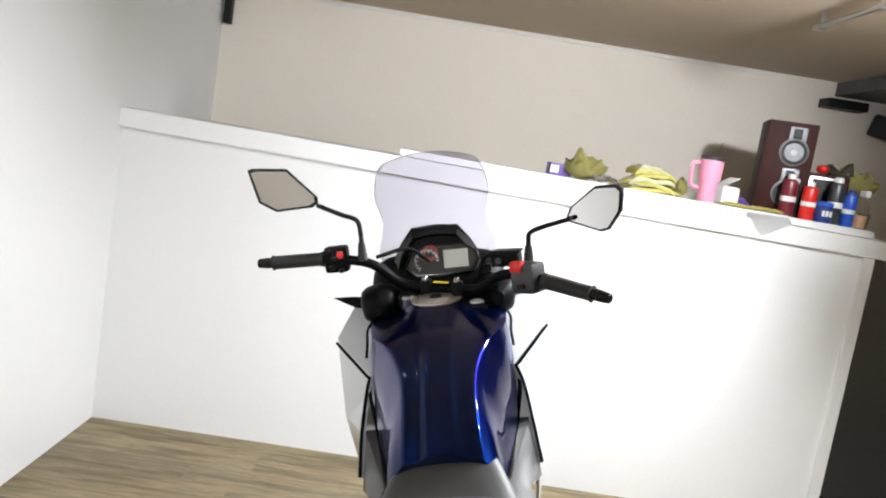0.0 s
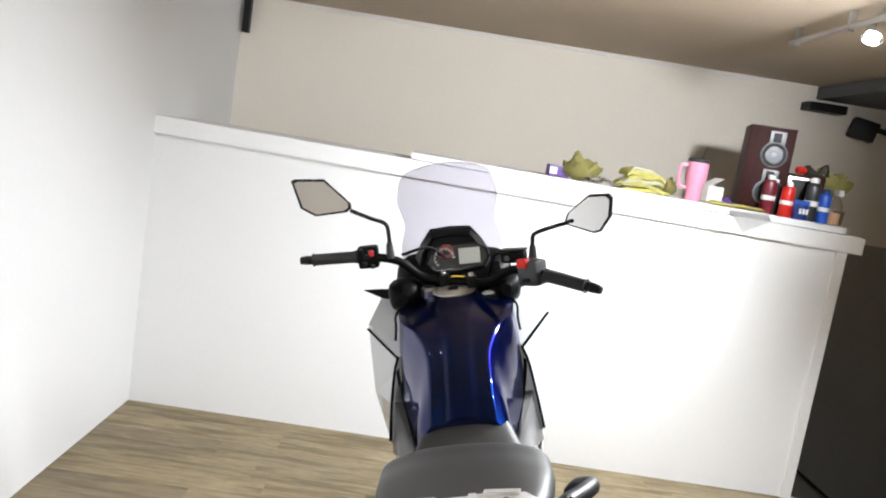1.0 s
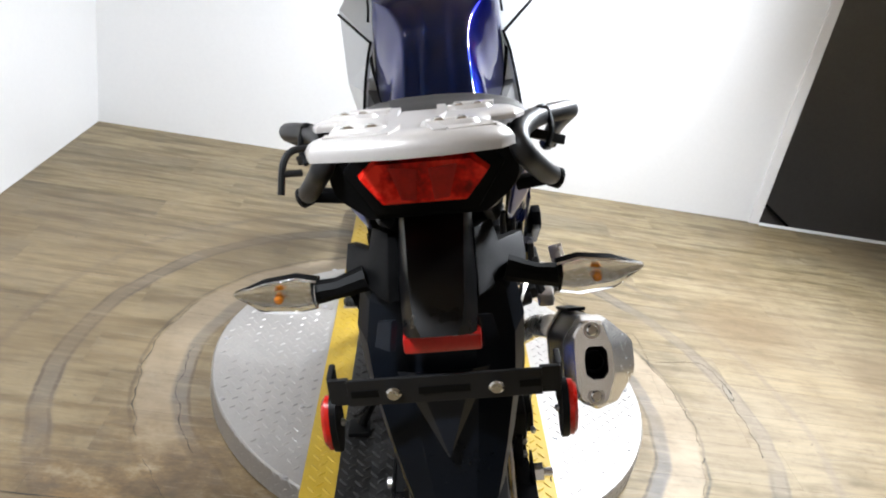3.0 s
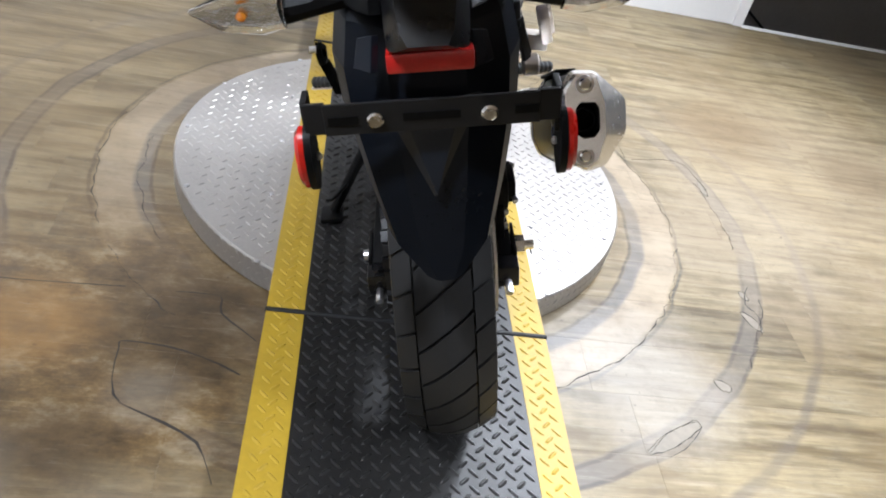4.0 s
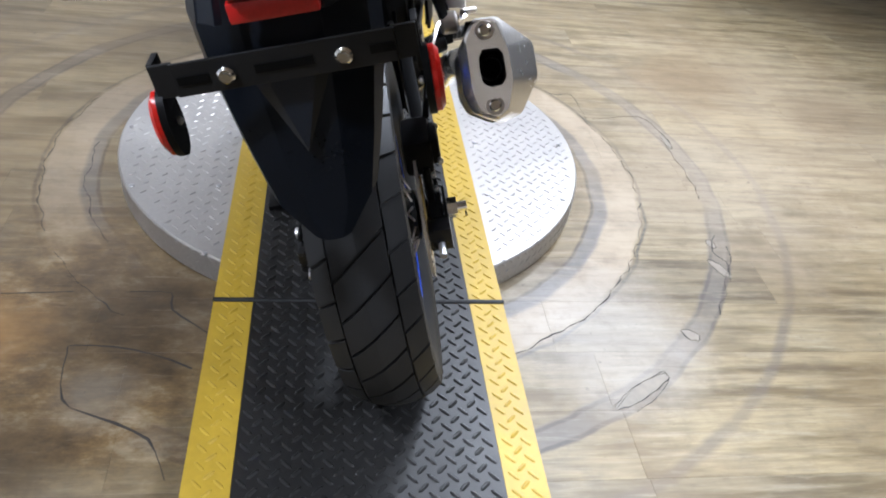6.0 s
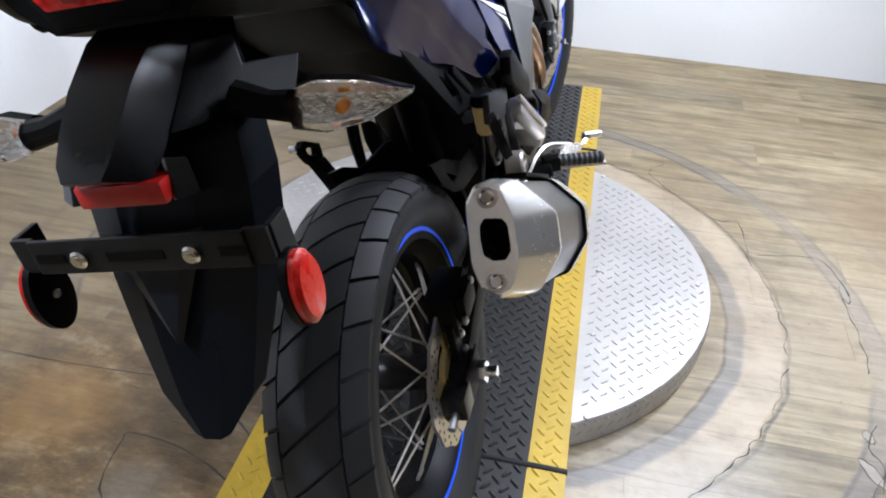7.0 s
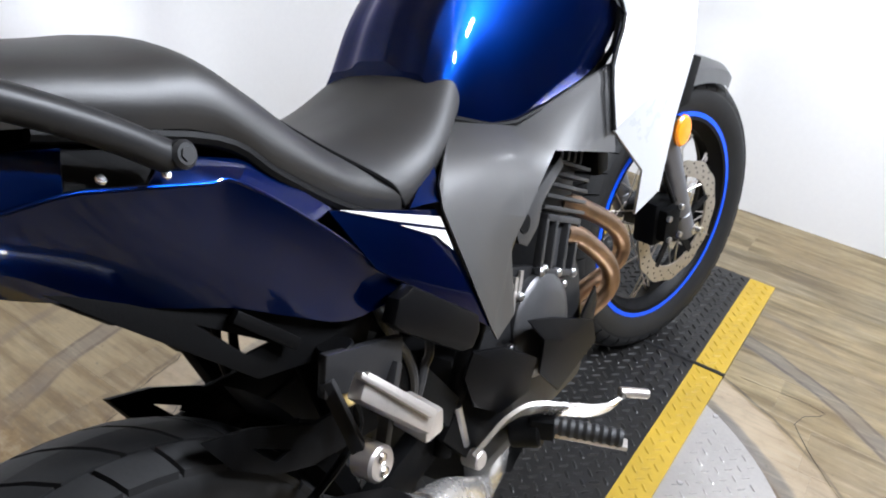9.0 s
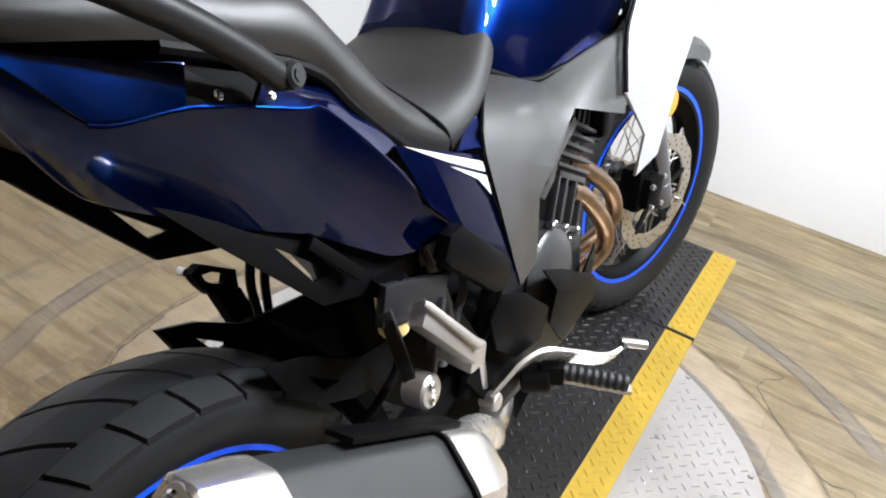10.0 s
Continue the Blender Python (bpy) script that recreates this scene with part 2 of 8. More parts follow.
def candy_blue():
    """Deep metallic blue under clear lacquer."""
    m, n, l, b = material("candy_blue_paint")
    co = n.new("ShaderNodeTexCoord").outputs["Object"]
    flake = noise_node(n, l, co, 900, 2)
    big = noise_node(n, l, co, 6, 3)
    l.new(ramp_node(n, l, big, [(0.3, (0.0004, 0.0066, 0.046)), (0.7, (0.0007, 0.0108, 0.080))]), b.inputs["Base Color"])
    b.inputs["Metallic"].default_value, b.inputs["Roughness"].default_value = 0.92, 0.28
    b.inputs["Coat Weight"].default_value, b.inputs["Coat Roughness"].default_value = 0.9, 0.012
    b.inputs["Coat IOR"].default_value = 1.41
    b.inputs["Specular Tint"].default_value = (0.05, 0.15, 0.68, 1)
    bp = n.new("ShaderNodeBump")
    bp.inputs["Strength"].default_value, bp.inputs["Distance"].default_value = 0.05, 0.0005
    l.new(flake, bp.inputs["Height"])
    l.new(bp.outputs[0], b.inputs["Normal"])
    return m


BLUE = candy_blue()
PEARL = surface("pearl_white_paint", (0.52, 0.53, 0.54), 0.30, vary=0.03, coat=0.8, coat_rough=0.04, bump=0.0)
SHROUD = surface("graphite_grey_paint", (0.075, 0.074, 0.073), 0.50, 0.4, vary=0.08, grain=300, bump=0.03, coat=0.35, coat_rough=0.15)
SEAT = surface("black_grained_vinyl", (0.027, 0.0262, 0.0258), 0.46, vary=0.2, spec=0.50, grain=600, bump=0.10, blotch=8, rough_vary=0.08)
PLASTIC = surface("black_moulded_plastic", (0.0028, 0.0028, 0.0030), 0.5, vary=0.3, spec=0.09, grain=350, bump=0.12, rough_vary=0.1)
GLOSS_BLACK = surface("gloss_black_plastic", (0.003, 0.003, 0.0036), 0.28, vary=0.2, bump=0.0, spec=0.3)
# blue in the base colour stands in for cool sheen on black plastic
SHEEN_PLASTIC = surface("black_plastic_blue_sheen", (0.0060, 0.0080, 0.0125), 0.30, vary=0.2, grain=300, bump=0.05, spec=0.3)
GUARD = surface("satin_black_guard", (0.0030, 0.0030, 0.0034), 0.44, spec=0.07, vary=0.2, grain=250, bump=0.04)
# flat black that stands in for the darkness inside openings
HOLLOW_BLACK = surface("hollow_black", (0.004, 0.004, 0.004), 0.9, vary=0.2, spec=0.1)
RAIL_GREY = surface("dark_grey_rail_paint", (0.016, 0.016, 0.017), 0.45, 0.0, spec=0.3, vary=0.1, grain=200)
BOWL = surface("silvered_plastic", (0.86, 0.86, 0.86), 0.10, 1.0, vary=0.1, grain=110, bump=0.8)
RUBBER = surface("tyre_rubber", (0.0140, 0.0140, 0.0144), 0.52, vary=0.2, grain=220, bump=0.08, blotch=12, rough_vary=0.08, spec=0.22)
GRIP = surface("grip_rubber", (0.012, 0.012, 0.0125), 0.6, vary=0.2, grain=200, bump=0.2)
RIM_BLACK = surface("black_anodised_rim", (0.0045, 0.0045, 0.005), 0.45, 0.0, spec=0.08, vary=0.2, bump=0.0)
RIM_BLUE = surface("blue_rim_tape", (0.006, 0.075, 0.72), 0.35, 0.0, vary=0.08, bump=0.02)
ALU = surface("cast_aluminium", (0.57, 0.53, 0.495), 0.38, 0.75, vary=0.12, grain=150, bump=0.08)
ALU_BRUSHED = surface("satin_cast_aluminium", (0.78, 0.75, 0.715), 0.26, 0.85, vary=0.06, grain=120, bump=0.03, blotch=7)
CHROME = surface("bright_steel", (0.75, 0.74, 0.72), 0.15, 1.0, vary=0.08, bump=0.0)
MUFFLER_GREY = surface("grey_heat_paint", (0.17, 0.17, 0.18), 0.42, 0.6, vary=0.1, grain=200, bump=0.05)
CAN_BLACK = surface("dark_grey_heat_paint", (0.060, 0.060, 0.062), 0.30, 0.45, vary=0.1, grain=300, bump=0.05)
HEADER = surface("heat_bronzed_steel", (0.36, 0.235, 0.15), 0.36, 1.0, vary=0.35, grain=40, blotch=14, bump=0.03)
DISC_STEEL = surface("worn_brake_steel", (0.60, 0.55, 0.47), 0.35, 0.9, vary=0.15, grain=100, stretch=(1, 1, 1))
GOLD = surface("gold_brake_carrier", (0.62, 0.46, 0.18), 0.35, 0.8, vary=0.15)
CASTING = surface("satin_grey_casting", (0.062, 0.062, 0.064), 0.36, 0.45, vary=0.16, grain=180, bump=0.12)
ENGINE = surface("grey_engine_casting", (0.016, 0.016, 0.017), 0.42, 0.5, vary=0.2, grain=160, bump=0.15)
FENDER_GREY = surface("grey_fender_plastic", (0.16, 0.16, 0.16), 0.4, vary=0.1, bump=0.03)
RED = surface("red_button_plastic", (0.65, 0.02, 0.015), 0.4, vary=0.05, bump=0.0)
AMBER = surface("amber_reflector", (0.85, 0.26, 0.01), 0.2, vary=0.15, grain=120, coat=0.8, bump=0.15)
RED_REFLECTOR = surface("red_reflector", (0.42, 0.010, 0.005), 0.28, vary=0.4, grain=110, coat=0.35, bump=0.5, spec=0.25)
DULL_REFLECTOR = surface("dull_red_reflector", (0.45, 0.012, 0.010), 0.3, vary=0.25, grain=160, coat=0.3, bump=0.15)
MIRROR = surface("mirror_silver", (0.92, 0.92, 0.92), 0.03, 1.0, vary=0.0, bump=0.0, rough_vary=0.01)
CLEAR = glass("clear_lens", (0.97, 0.97, 0.97), 0.03, 1.4)


def thin_sheet(name, tint, gloss):
    """A clear sheet too thin to bend the view: tinted see-through with a faint gloss."""
    m, n, l, b = material(name)
    see, shine, mix = n.new("ShaderNodeBsdfTransparent"), n.new("ShaderNodeBsdfGlossy"), n.new("ShaderNodeMixShader")
    co = n.new("ShaderNodeTexCoord").outputs["Object"]
    l.new(ramp_node(n, l, noise_node(n, l, co, 9, 3), [(0.3, tuple(c * 0.98 for c in tint)), (0.7, tint)]), see.inputs[0])
    shine.inputs["Roughness"].default_value = 0.05
    mix.inputs[0].default_value = gloss
    l.new(see.outputs[0], mix.inputs[1]), l.new(shine.outputs[0], mix.inputs[2])
    l.new(mix.outputs[0], n["Material Output"].inputs["Surface"])
    return m


SCREEN = thin_sheet("smoked_screen", (0.80, 0.79, 0.83), 0.03)
SCREEN_RIM = surface("clear_screen_rim", (0.34, 0.34, 0.36), 0.3, vary=0.1, bump=0.0)
LCD = surface("lcd_grey_green", (0.40, 0.40, 0.36), 0.2, vary=0.05, bump=0.0, coat=0.5)
DIAL = surface("dial_black", (0.02, 0.02, 0.021), 0.25, vary=0.1, bump=0.0, coat=0.6)
DIAL_MARK = surface("dial_print_white", (0.6, 0.6, 0.6), 0.4, vary=0.0, bump=0.0)
DIAL_RED = surface("dial_print_red", (0.16, 0.02, 0.016), 0.4, vary=0.0, bump=0.0)
YELLOW = surface("yellow_sticker", (0.75, 0.55, 0.03), 0.4, vary=0.05, bump=0.0)
FLUID = surface("amber_brake_fluid_cup", (0.75, 0.55, 0.22), 0.3, vary=0.1, bump=0.0)
WHITE_DECAL = surface("white_decal", (0.82, 0.82, 0.82), 0.3, vary=0.02, bump=0.0, coat=0.5)


def tail_lens():
    m, n, l, b = material("red_tail_lens")
    co = n.new("ShaderNodeTexCoord").outputs["Object"]
    l.new(ramp_node(n, l, noise_node(n, l, co, 38, 3, 0.6), [(0.36, (0.20, 0.003, 0.002)), (0.52, (0.75, 0.010, 0.005)), (0.62, (0.98, 0.040, 0.020))]), b.inputs["Base Color"])
    b.inputs["Roughness"].default_value, b.inputs["Coat Weight"].default_value = 0.2, 0.5
    b.inputs["Specular IOR Level"].default_value = 0.2
    return m


TAIL_RED = tail_lens()

# ---- helpers for meshes ----
def finish(bm, name, mat, smooth=False, angle=35):
    me = bpy.data.meshes.new(name)
    bmesh.ops.recalc_face_normals(bm, faces=bm.faces)
    bm.to_mesh(me)
    bm.free()
    for mm in (mat if isinstance(mat, (list, tuple)) else [mat]):
        me.materials.append(mm)
    if smooth:
        me.shade_smooth()
        me.set_sharp_from_angle(angle=radians(angle))
    return me


def thing(name, bm, mat, label="", category="", kind="", smooth=False, group="", at=None):
    ob = new(name, finish(bm, name, mat, smooth))
    if at is not None:
        ob.matrix_world = at
    return tagged(ob, label, category, group, kind)


OFFSET = [Vector((0, 0, 0))]


def part(name, bm, mat, parent, label="", smooth=True, angle=35):
    for v in bm.verts:
        v.co += OFFSET[0]
    ob = new(name, finish(bm, name, mat, smooth, angle))
    ob.parent = parent
    return tagged(ob, label)


def empty(name, m, label, category, group=""):
    ob = new(name)
    ob.empty_display_size = 0.1
    ob.matrix_world = m
    return tagged(ob, label, category, group)


def add_box(bm, x0, x1, y0, y1, z0, z1, bevel=0.0, seg=2):
    r = bmesh.ops.create_cube(bm, size=1.0, matrix=Matrix.Translation(((x0 + x1) / 2, (y0 + y1) / 2, (z0 + z1) / 2)) @ Matrix.Diagonal((x1 - x0, y1 - y0, z1 - z0, 1)))
    if bevel:
        es = list({e for v in r["verts"] for e in v.link_edges})
        bmesh.ops.bevel(bm, geom=es, offset=bevel, segments=seg, affect="EDGES", profile=0.6)
    return r["verts"]


def box(*a, **k):
    bm = bmesh.new()
    add_box(bm, *a, **k)
    return bm


def add_ring(bm, profile, segs, m=None, closed=False):
    """Lathe about z: profile of (radius, height)."""
    m = m or Matrix()
    rows = []
    for i in range(segs):
        a = 2 * math.pi * i / segs
        rows.append([bm.verts.new(m @ Vector((r * math.cos(a), r * math.sin(a), z))) for r, z in profile])
    k = len(profile)
    for i in range(segs):
        p, q = rows[i], rows[(i + 1) % segs]
        for j in range(k if closed else k - 1):
            a, b = j, (j + 1) % k
            bm.faces.new((p[a], q[a], q[b], p[b]))
    if not closed:
        for j, flip in ((0, True), (k - 1, False)):
            if profile[j][0] > 1e-5:
                bm.faces.new([rows[i][j] for i in range(segs)])
    return rows


def lathe(profile, segs=32, m=None, closed=False):
    bm = bmesh.new()
    add_ring(bm, profile, segs, m, closed)
    bmesh.ops.remove_doubles(bm, verts=bm.verts, dist=1e-5)
    return bm


def add_tube(bm, pts, r, segs=10, caps=True, rad=None):
    """A round tube along points, with parallel frames."""
    pts = [Vector(p) for p in pts]
    k = len(pts)
    tang = [((pts[min(i + 1, k - 1)] - pts[max(i - 1, 0)]).normalized()) for i in range(k)]
    side = tang[0].orthogonal().normalized()
    rings = []
    for i in range(k):
        side = (side - side.dot(tang[i]) * tang[i]).normalized()
        up = tang[i].cross(side)
        rr = rad[i] if rad else r
        rings.append([bm.verts.new(pts[i] + rr * (math.cos(2 * math.pi * j / segs) * side + math.sin(2 * math.pi * j / segs) * up)) for j in range(segs)])
    for p, q in zip(rings, rings[1:]):
        for j in range(segs):
            bm.faces.new((p[j], p[(j + 1) % segs], q[(j + 1) % segs], q[j]))
    if caps:
        bm.faces.new(rings[0][::-1]), bm.faces.new(rings[-1])


def smooth_path(pts, n=6):
    """Catmull-Rom through the points."""
    p = [Vector(q) for q in pts]
    p = [2 * p[0] - p[1]] + p + [2 * p[-1] - p[-2]]
    out = []
    for i in range(1, len(p) - 2):
        for s in range(n):
            t = s / n
            out.append(0.5 * ((2 * p[i]) + (p[i + 1] - p[i - 1]) * t + (2 * p[i - 1] - 5 * p[i] + 4 * p[i + 1] - p[i + 2]) * t * t + (3 * p[i] - p[i - 1] - 3 * p[i + 1] + p[i + 2]) * t ** 3))
    return out + [p[-2]]


def tube(pts, r, segs=10, smooth_n=0, rad=None):
    bm = bmesh.new()
    add_tube(bm, smooth_path(pts, smooth_n) if smooth_n else pts, r, segs, rad=rad)
    return bm


def add_cyl(bm, a, b, r, segs=16, r2=None, bevel=0.0):
    a, b = Vector(a), Vector(b)
    d = (b - a)
    L = d.length
    m = Matrix.Translation(a) @ d.to_track_quat("Z", "Y").to_matrix().to_4x4()
    r2 = r if r2 is None else r2
    if bevel:
        prof = [(r - bevel, 0), (r, bevel), (r2, L - bevel), (r2 - bevel, L)]
    else:
        prof = [(r, 0), (r2, L)]
    add_ring(bm, prof, segs, m)


def cyl(a, b, r, segs=16, r2=None, bevel=0.0):
    bm = bmesh.new()
    add_cyl(bm, a, b, r, segs, r2, bevel)
    return bm


def spline(p, n):
    """Catmull-Rom over rows of numbers."""
    p = np.array(p, float)
    p = np.vstack([2 * p[0] - p[1], p, 2 * p[-1] - p[-2]])
    out = []
    for i in range(1, len(p) - 2):
        for s in range(n):
            t = s / n
            out.append(0.5 * (2 * p[i] + (p[i + 1] - p[i - 1]) * t + (2 * p[i - 1] - 5 * p[i] + 4 * p[i + 1] - p[i + 2]) * t * t + (3 * p[i] - p[i - 1] - 3 * p[i + 1] + p[i + 2]) * t ** 3))
    out.append(p[-2])
    return np.array(out)


def loft(sections, ny=5, nq=3):
    """A body symmetric about x = 0. Each section: y and points (x, z) from its lower edge up to the middle line."""
    k = len(sections[0][1])
    rows = [np.array([[x, y, z] for x, z in pts]) for y, pts in sections]
    fine = [spline(r, nq) for r in rows]
    grid = np.stack([spline([f[j] for f in fine], ny) for j in range(len(fine[0]))], axis=1)
    bm = bmesh.new()
    full = []
    for row in grid:
        right = [bm.verts.new((max(0, p[0]), p[1], p[2])) for p in row]
        left = [bm.verts.new((-max(0, p[0]), p[1], p[2])) for p in row[:-1]][::-1]
        full.append(right + left)
    for p, q in zip(full, full[1:]):
        for j in range(len(p)):
            a = (j + 1) % len(p)
            bm.faces.new((p[j], q[j], q[a], p[a]))
    bm.faces.new(full[0][::-1]), bm.faces.new(full[-1])
    return bm


def shell(pts, faces, thick=0.005, side=1, bevel=0.0):
    """A moulded panel: outer facets given, thickness added towards the bike's middle."""
    bm = bmesh.new()
    co = [Vector((x * side, y, z)) for x, y, z in pts]
    outer = [bm.verts.new(c) for c in co]
    inner = [bm.verts.new(c + Vector((-thick * side, thick * 0.6, -thick * 0.2))) for c in co]
    edges = {}
    for f in faces:
        f = list(f)
        bm.faces.new([outer[i] for i in f]), bm.faces.new([inner[i] for i in f[::-1]])
        for a, b in zip(f, f[1:] + f[:1]):
            edges[(a, b)] = 1
    for a, b in edges:
        if (b, a) not in edges:
            bm.faces.new((outer[b], outer[a], inner[a], inner[b]))
    loose = [v for v in bm.verts if not v.link_faces]
    for v in loose:
        bm.verts.remove(v)
    bmesh.ops.triangulate(bm, faces=[f for f in bm.faces if len(f.verts) > 4])
    bmesh.ops.recalc_face_normals(bm, faces=bm.faces)
    if bevel:
        es = [e for e in bm.edges if len(e.link_faces) == 2 and e.calc_face_angle(0) > 0.5]
        bmesh.ops.bevel(bm, geom=es, offset=bevel, segments=2, affect="EDGES", profile=0.6, clamp_overlap=True)
    return bm


def plate(outline, axis, lo, hi, bevel=0.0):
    """A flat piece: a closed outline in the two other axes, pulled from lo to hi along axis."""
    bm = bmesh.new()

    def co(p, v):
        p = list(p)
        p.insert("xyz".index(axis), v)
        return p
    a, b = [bm.verts.new(co(p, lo)) for p in outline], [bm.verts.new(co(p, hi)) for p in outline]
    bm.faces.new(a[::-1]), bm.faces.new(b)
    for i in range(len(a)):
        j = (i + 1) % len(a)
        bm.faces.new((a[i], a[j], b[j], b[i]))
    bmesh.ops.recalc_face_normals(bm, faces=bm.faces)
    if bevel:
        bmesh.ops.bevel(bm, geom=list(bm.edges), offset=bevel, segments=2, affect="EDGES", profile=0.6, clamp_overlap=True)
    return bm


def bar(a, b, w, h, up=(0, 0, 1), bevel=0.0, taper=1.0):
    """A rectangular bar between two points."""
    a, b = Vector(a), Vector(b)
    d = (b - a).normalized()
    s = d.cross(Vector(up)).normalized()
    u = s.cross(d)
    bm = bmesh.new()
    ends = []
    for p, k in ((a, 1.0), (b, taper)):
        ends.append([bm.verts.new(p + s * w / 2 * i * k + u * h / 2 * j * k) for i, j in ((-1, -1), (1, -1), (1, 1), (-1, 1))])
    bm.faces.new(ends[0][::-1]), bm.faces.new(ends[1])
    for i in range(4):
        j = (i + 1) % 4
        bm.faces.new((ends[0][i], ends[0][j], ends[1][j], ends[1][i]))
    bmesh.ops.recalc_face_normals(bm, faces=bm.faces)
    if bevel:
        bmesh.ops.bevel(bm, geom=list(bm.edges), offset=bevel, segments=2, affect="EDGES", profile=0.6, clamp_overlap=True)
    return bm


def ribbon(pts, w, t, across=(1, 0, 0), n=5):
    """A flat bent strap along points: width w along `across`, thickness t."""
    pts = smooth_path(pts, n)
    bm = bmesh.new()
    ac = Vector(across).normalized()
    rings = []
    for i, p in enumerate(pts):
        d = (pts[min(i + 1, len(pts) - 1)] - pts[max(i - 1, 0)]).normalized()
        s = (ac - ac.dot(d) * d).normalized()
        u = d.cross(s)
        rings.append([bm.verts.new(p + s * w / 2 * a + u * t / 2 * b) for a, b in ((-1, -1), (1, -1), (1, 1), (-1, 1))])
    for p, q in zip(rings, rings[1:]):
        for j in range(4):
            bm.faces.new((p[j], p[(j + 1) % 4], q[(j + 1) % 4], q[j]))
    bm.faces.new(rings[0][::-1]), bm.faces.new(rings[-1])
    return bm


# ---- room ----
X_LEFT, Y_HALF, Y_BACK, X_END = -1.555, 2.37, 3.58, 1.69
Z_CEIL = 2.128
X_RIGHT, Y_REAR = 4.6, -5.0
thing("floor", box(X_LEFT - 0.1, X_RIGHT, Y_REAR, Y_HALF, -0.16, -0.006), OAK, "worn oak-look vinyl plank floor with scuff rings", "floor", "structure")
thing("wall_west", box(X_LEFT - 0.12, X_LEFT, Y_REAR - 0.1, Y_BACK + 0.1, -1.6, Z_CEIL + 0.1), WHITE_WALL, "plain white painted plaster wall", "wall", "structure")
thing("wall_north", box(X_LEFT, X_RIGHT, Y_BACK, Y_BACK + 0.12, -1.6, Z_CEIL + 0.1), BEIGE_WALL, "beige painted wall behind the stairwell", "wall", "structure")
# grey sheet over the beige wall stands in for the shade below
SHADED_LOW_WALL = surface("shaded_lower_wall", (0.32, 0.31, 0.295), 0.75, vary=0.12, blotch=1.0)
thing("lower_wall_shade", box(X_LEFT, X_RIGHT, Y_BACK - 0.010, Y_BACK, -1.6, 1.22), SHADED_LOW_WALL, "thin grey sheet on the stairwell wall, standing in for shade", "wall", "structure")
# wall out of view, coloured dark so reflections show an unlit room
thing("wall_east", box(X_RIGHT, X_RIGHT + 0.12, Y_REAR - 0.1, Y_BACK + 0.1, -1.6, Z_CEIL + 0.1), UNLIT_ROOM, "unseen wall coloured dark, standing in for an unlit room", "wall", "structure")
thing("wall_south", box(X_LEFT, X_RIGHT, Y_REAR - 0.12, Y_REAR, -0.16, Z_CEIL + 0.1), BEIGE_WALL, "plain beige painted wall", "wall", "structure")
thing("ceiling", box(X_LEFT - 0.12, X_RIGHT + 0.12, Y_REAR - 0.12, Y_BACK + 0.12, Z_CEIL, Z_CEIL + 0.12), CEILING, "low tan painted ceiling", "ceiling", "structure")
# added floor out of view, its dark colour keeps the well dim
thing("stairwell_floor", box(X_LEFT, X_RIGHT, Y_HALF, Y_BACK, -1.6, -1.5), DARK_WALL, "unseen floor closing the stairwell, coloured dark to keep it dim", "floor", "structure")


def top_z(x):
    return 1.336 - 0.0169 * x


def sloped(x0, x1, y0, y1, low, high):
    """A long board whose lower and upper faces follow the counter's slight fall; low and high are heights above top_z, or a floor height."""
    bm = box(x0, x1, y0, y1, 0, 1)
    for v in bm.verts:
        v.co.z = (top_z(v.co.x) + high) if v.co.z > 0.5 else (low if low > -0.5 and low <= 0 and low == 0 else top_z(v.co.x) + low)
    return bm


half = thing("half_wall", sloped(X_LEFT, X_END, Y_HALF, Y_HALF + 0.13, 0, -0.002), WHITE_WALL, "white painted half wall with a boarded top", "half wall", "structure")
part("trim", sloped(X_LEFT, X_END + 0.065, Y_HALF - 0.022, Y_HALF - 0.002, -0.078, 0.0), WHITE_TRIM, half, "white board along the top of the wall", False)
part("trim", box(X_END - 0.05, X_END, Y_HALF - 0.014, Y_HALF - 0.002, 0, top_z(X_END) - 0.08), WHITE_TRIM, half, "white corner board", False)
part("cap", sloped(X_LEFT, X_END + 0.065, Y_HALF - 0.002, Y_HALF + 0.55, -0.03, 0.001), WHITE_TRIM, half, "white shelf board on the wall", False)
part("board", sloped(-0.385, 1.68, Y_HALF + 0.02, Y_HALF + 0.46, 0.004, 0.034), WHITE_TRIM, half, "loose white board laid on the shelf", False)
thing("trim", box(X_END, X_RIGHT, Y_HALF - 0.03, Y_HALF + 0.004, -0.03, 0.004), WHITE_TRIM, "white nosing at the stairwell edge", "trim", "structure")


# ---- turntable and loading platform ----
Z_TOP = 0.076
turntable = empty("turntable", Matrix.Translation((0, 0.63, 0)), "round bike turntable clad in aluminium tread plate, on the floor", "turntable")
part("disc", lathe([(0.57, 0.0), (0.583, 0.004), (0.583, Z_TOP - 0.012), (0.580, Z_TOP - 0.008)], 96), TREAD_ALU, turntable, "bright tread-plate disc with a folded rim", True, 30)


def slab(y0, y1, z0, z1, thick):
    bm = bmesh.new()
    a = [bm.verts.new(p) for p in ((-0.28, y0, max(0, z0 - thick)), (0.274, y0, max(0, z0 - thick)), (0.274, y1, max(0, z1 - thick)), (-0.28, y1, max(0, z1 - thick)))]
    b = [bm.verts.new(p) for p in ((-0.28, y0, z0), (0.274, y0, z0), (0.274, y1, z1), (-0.28, y1, z1))]
    bm.faces.new(a[::-1]), bm.faces.new(b)
    for i in range(4):
        j = (i + 1) % 4
        bm.faces.new((a[i], a[j], b[j], b[i]))
    return bm


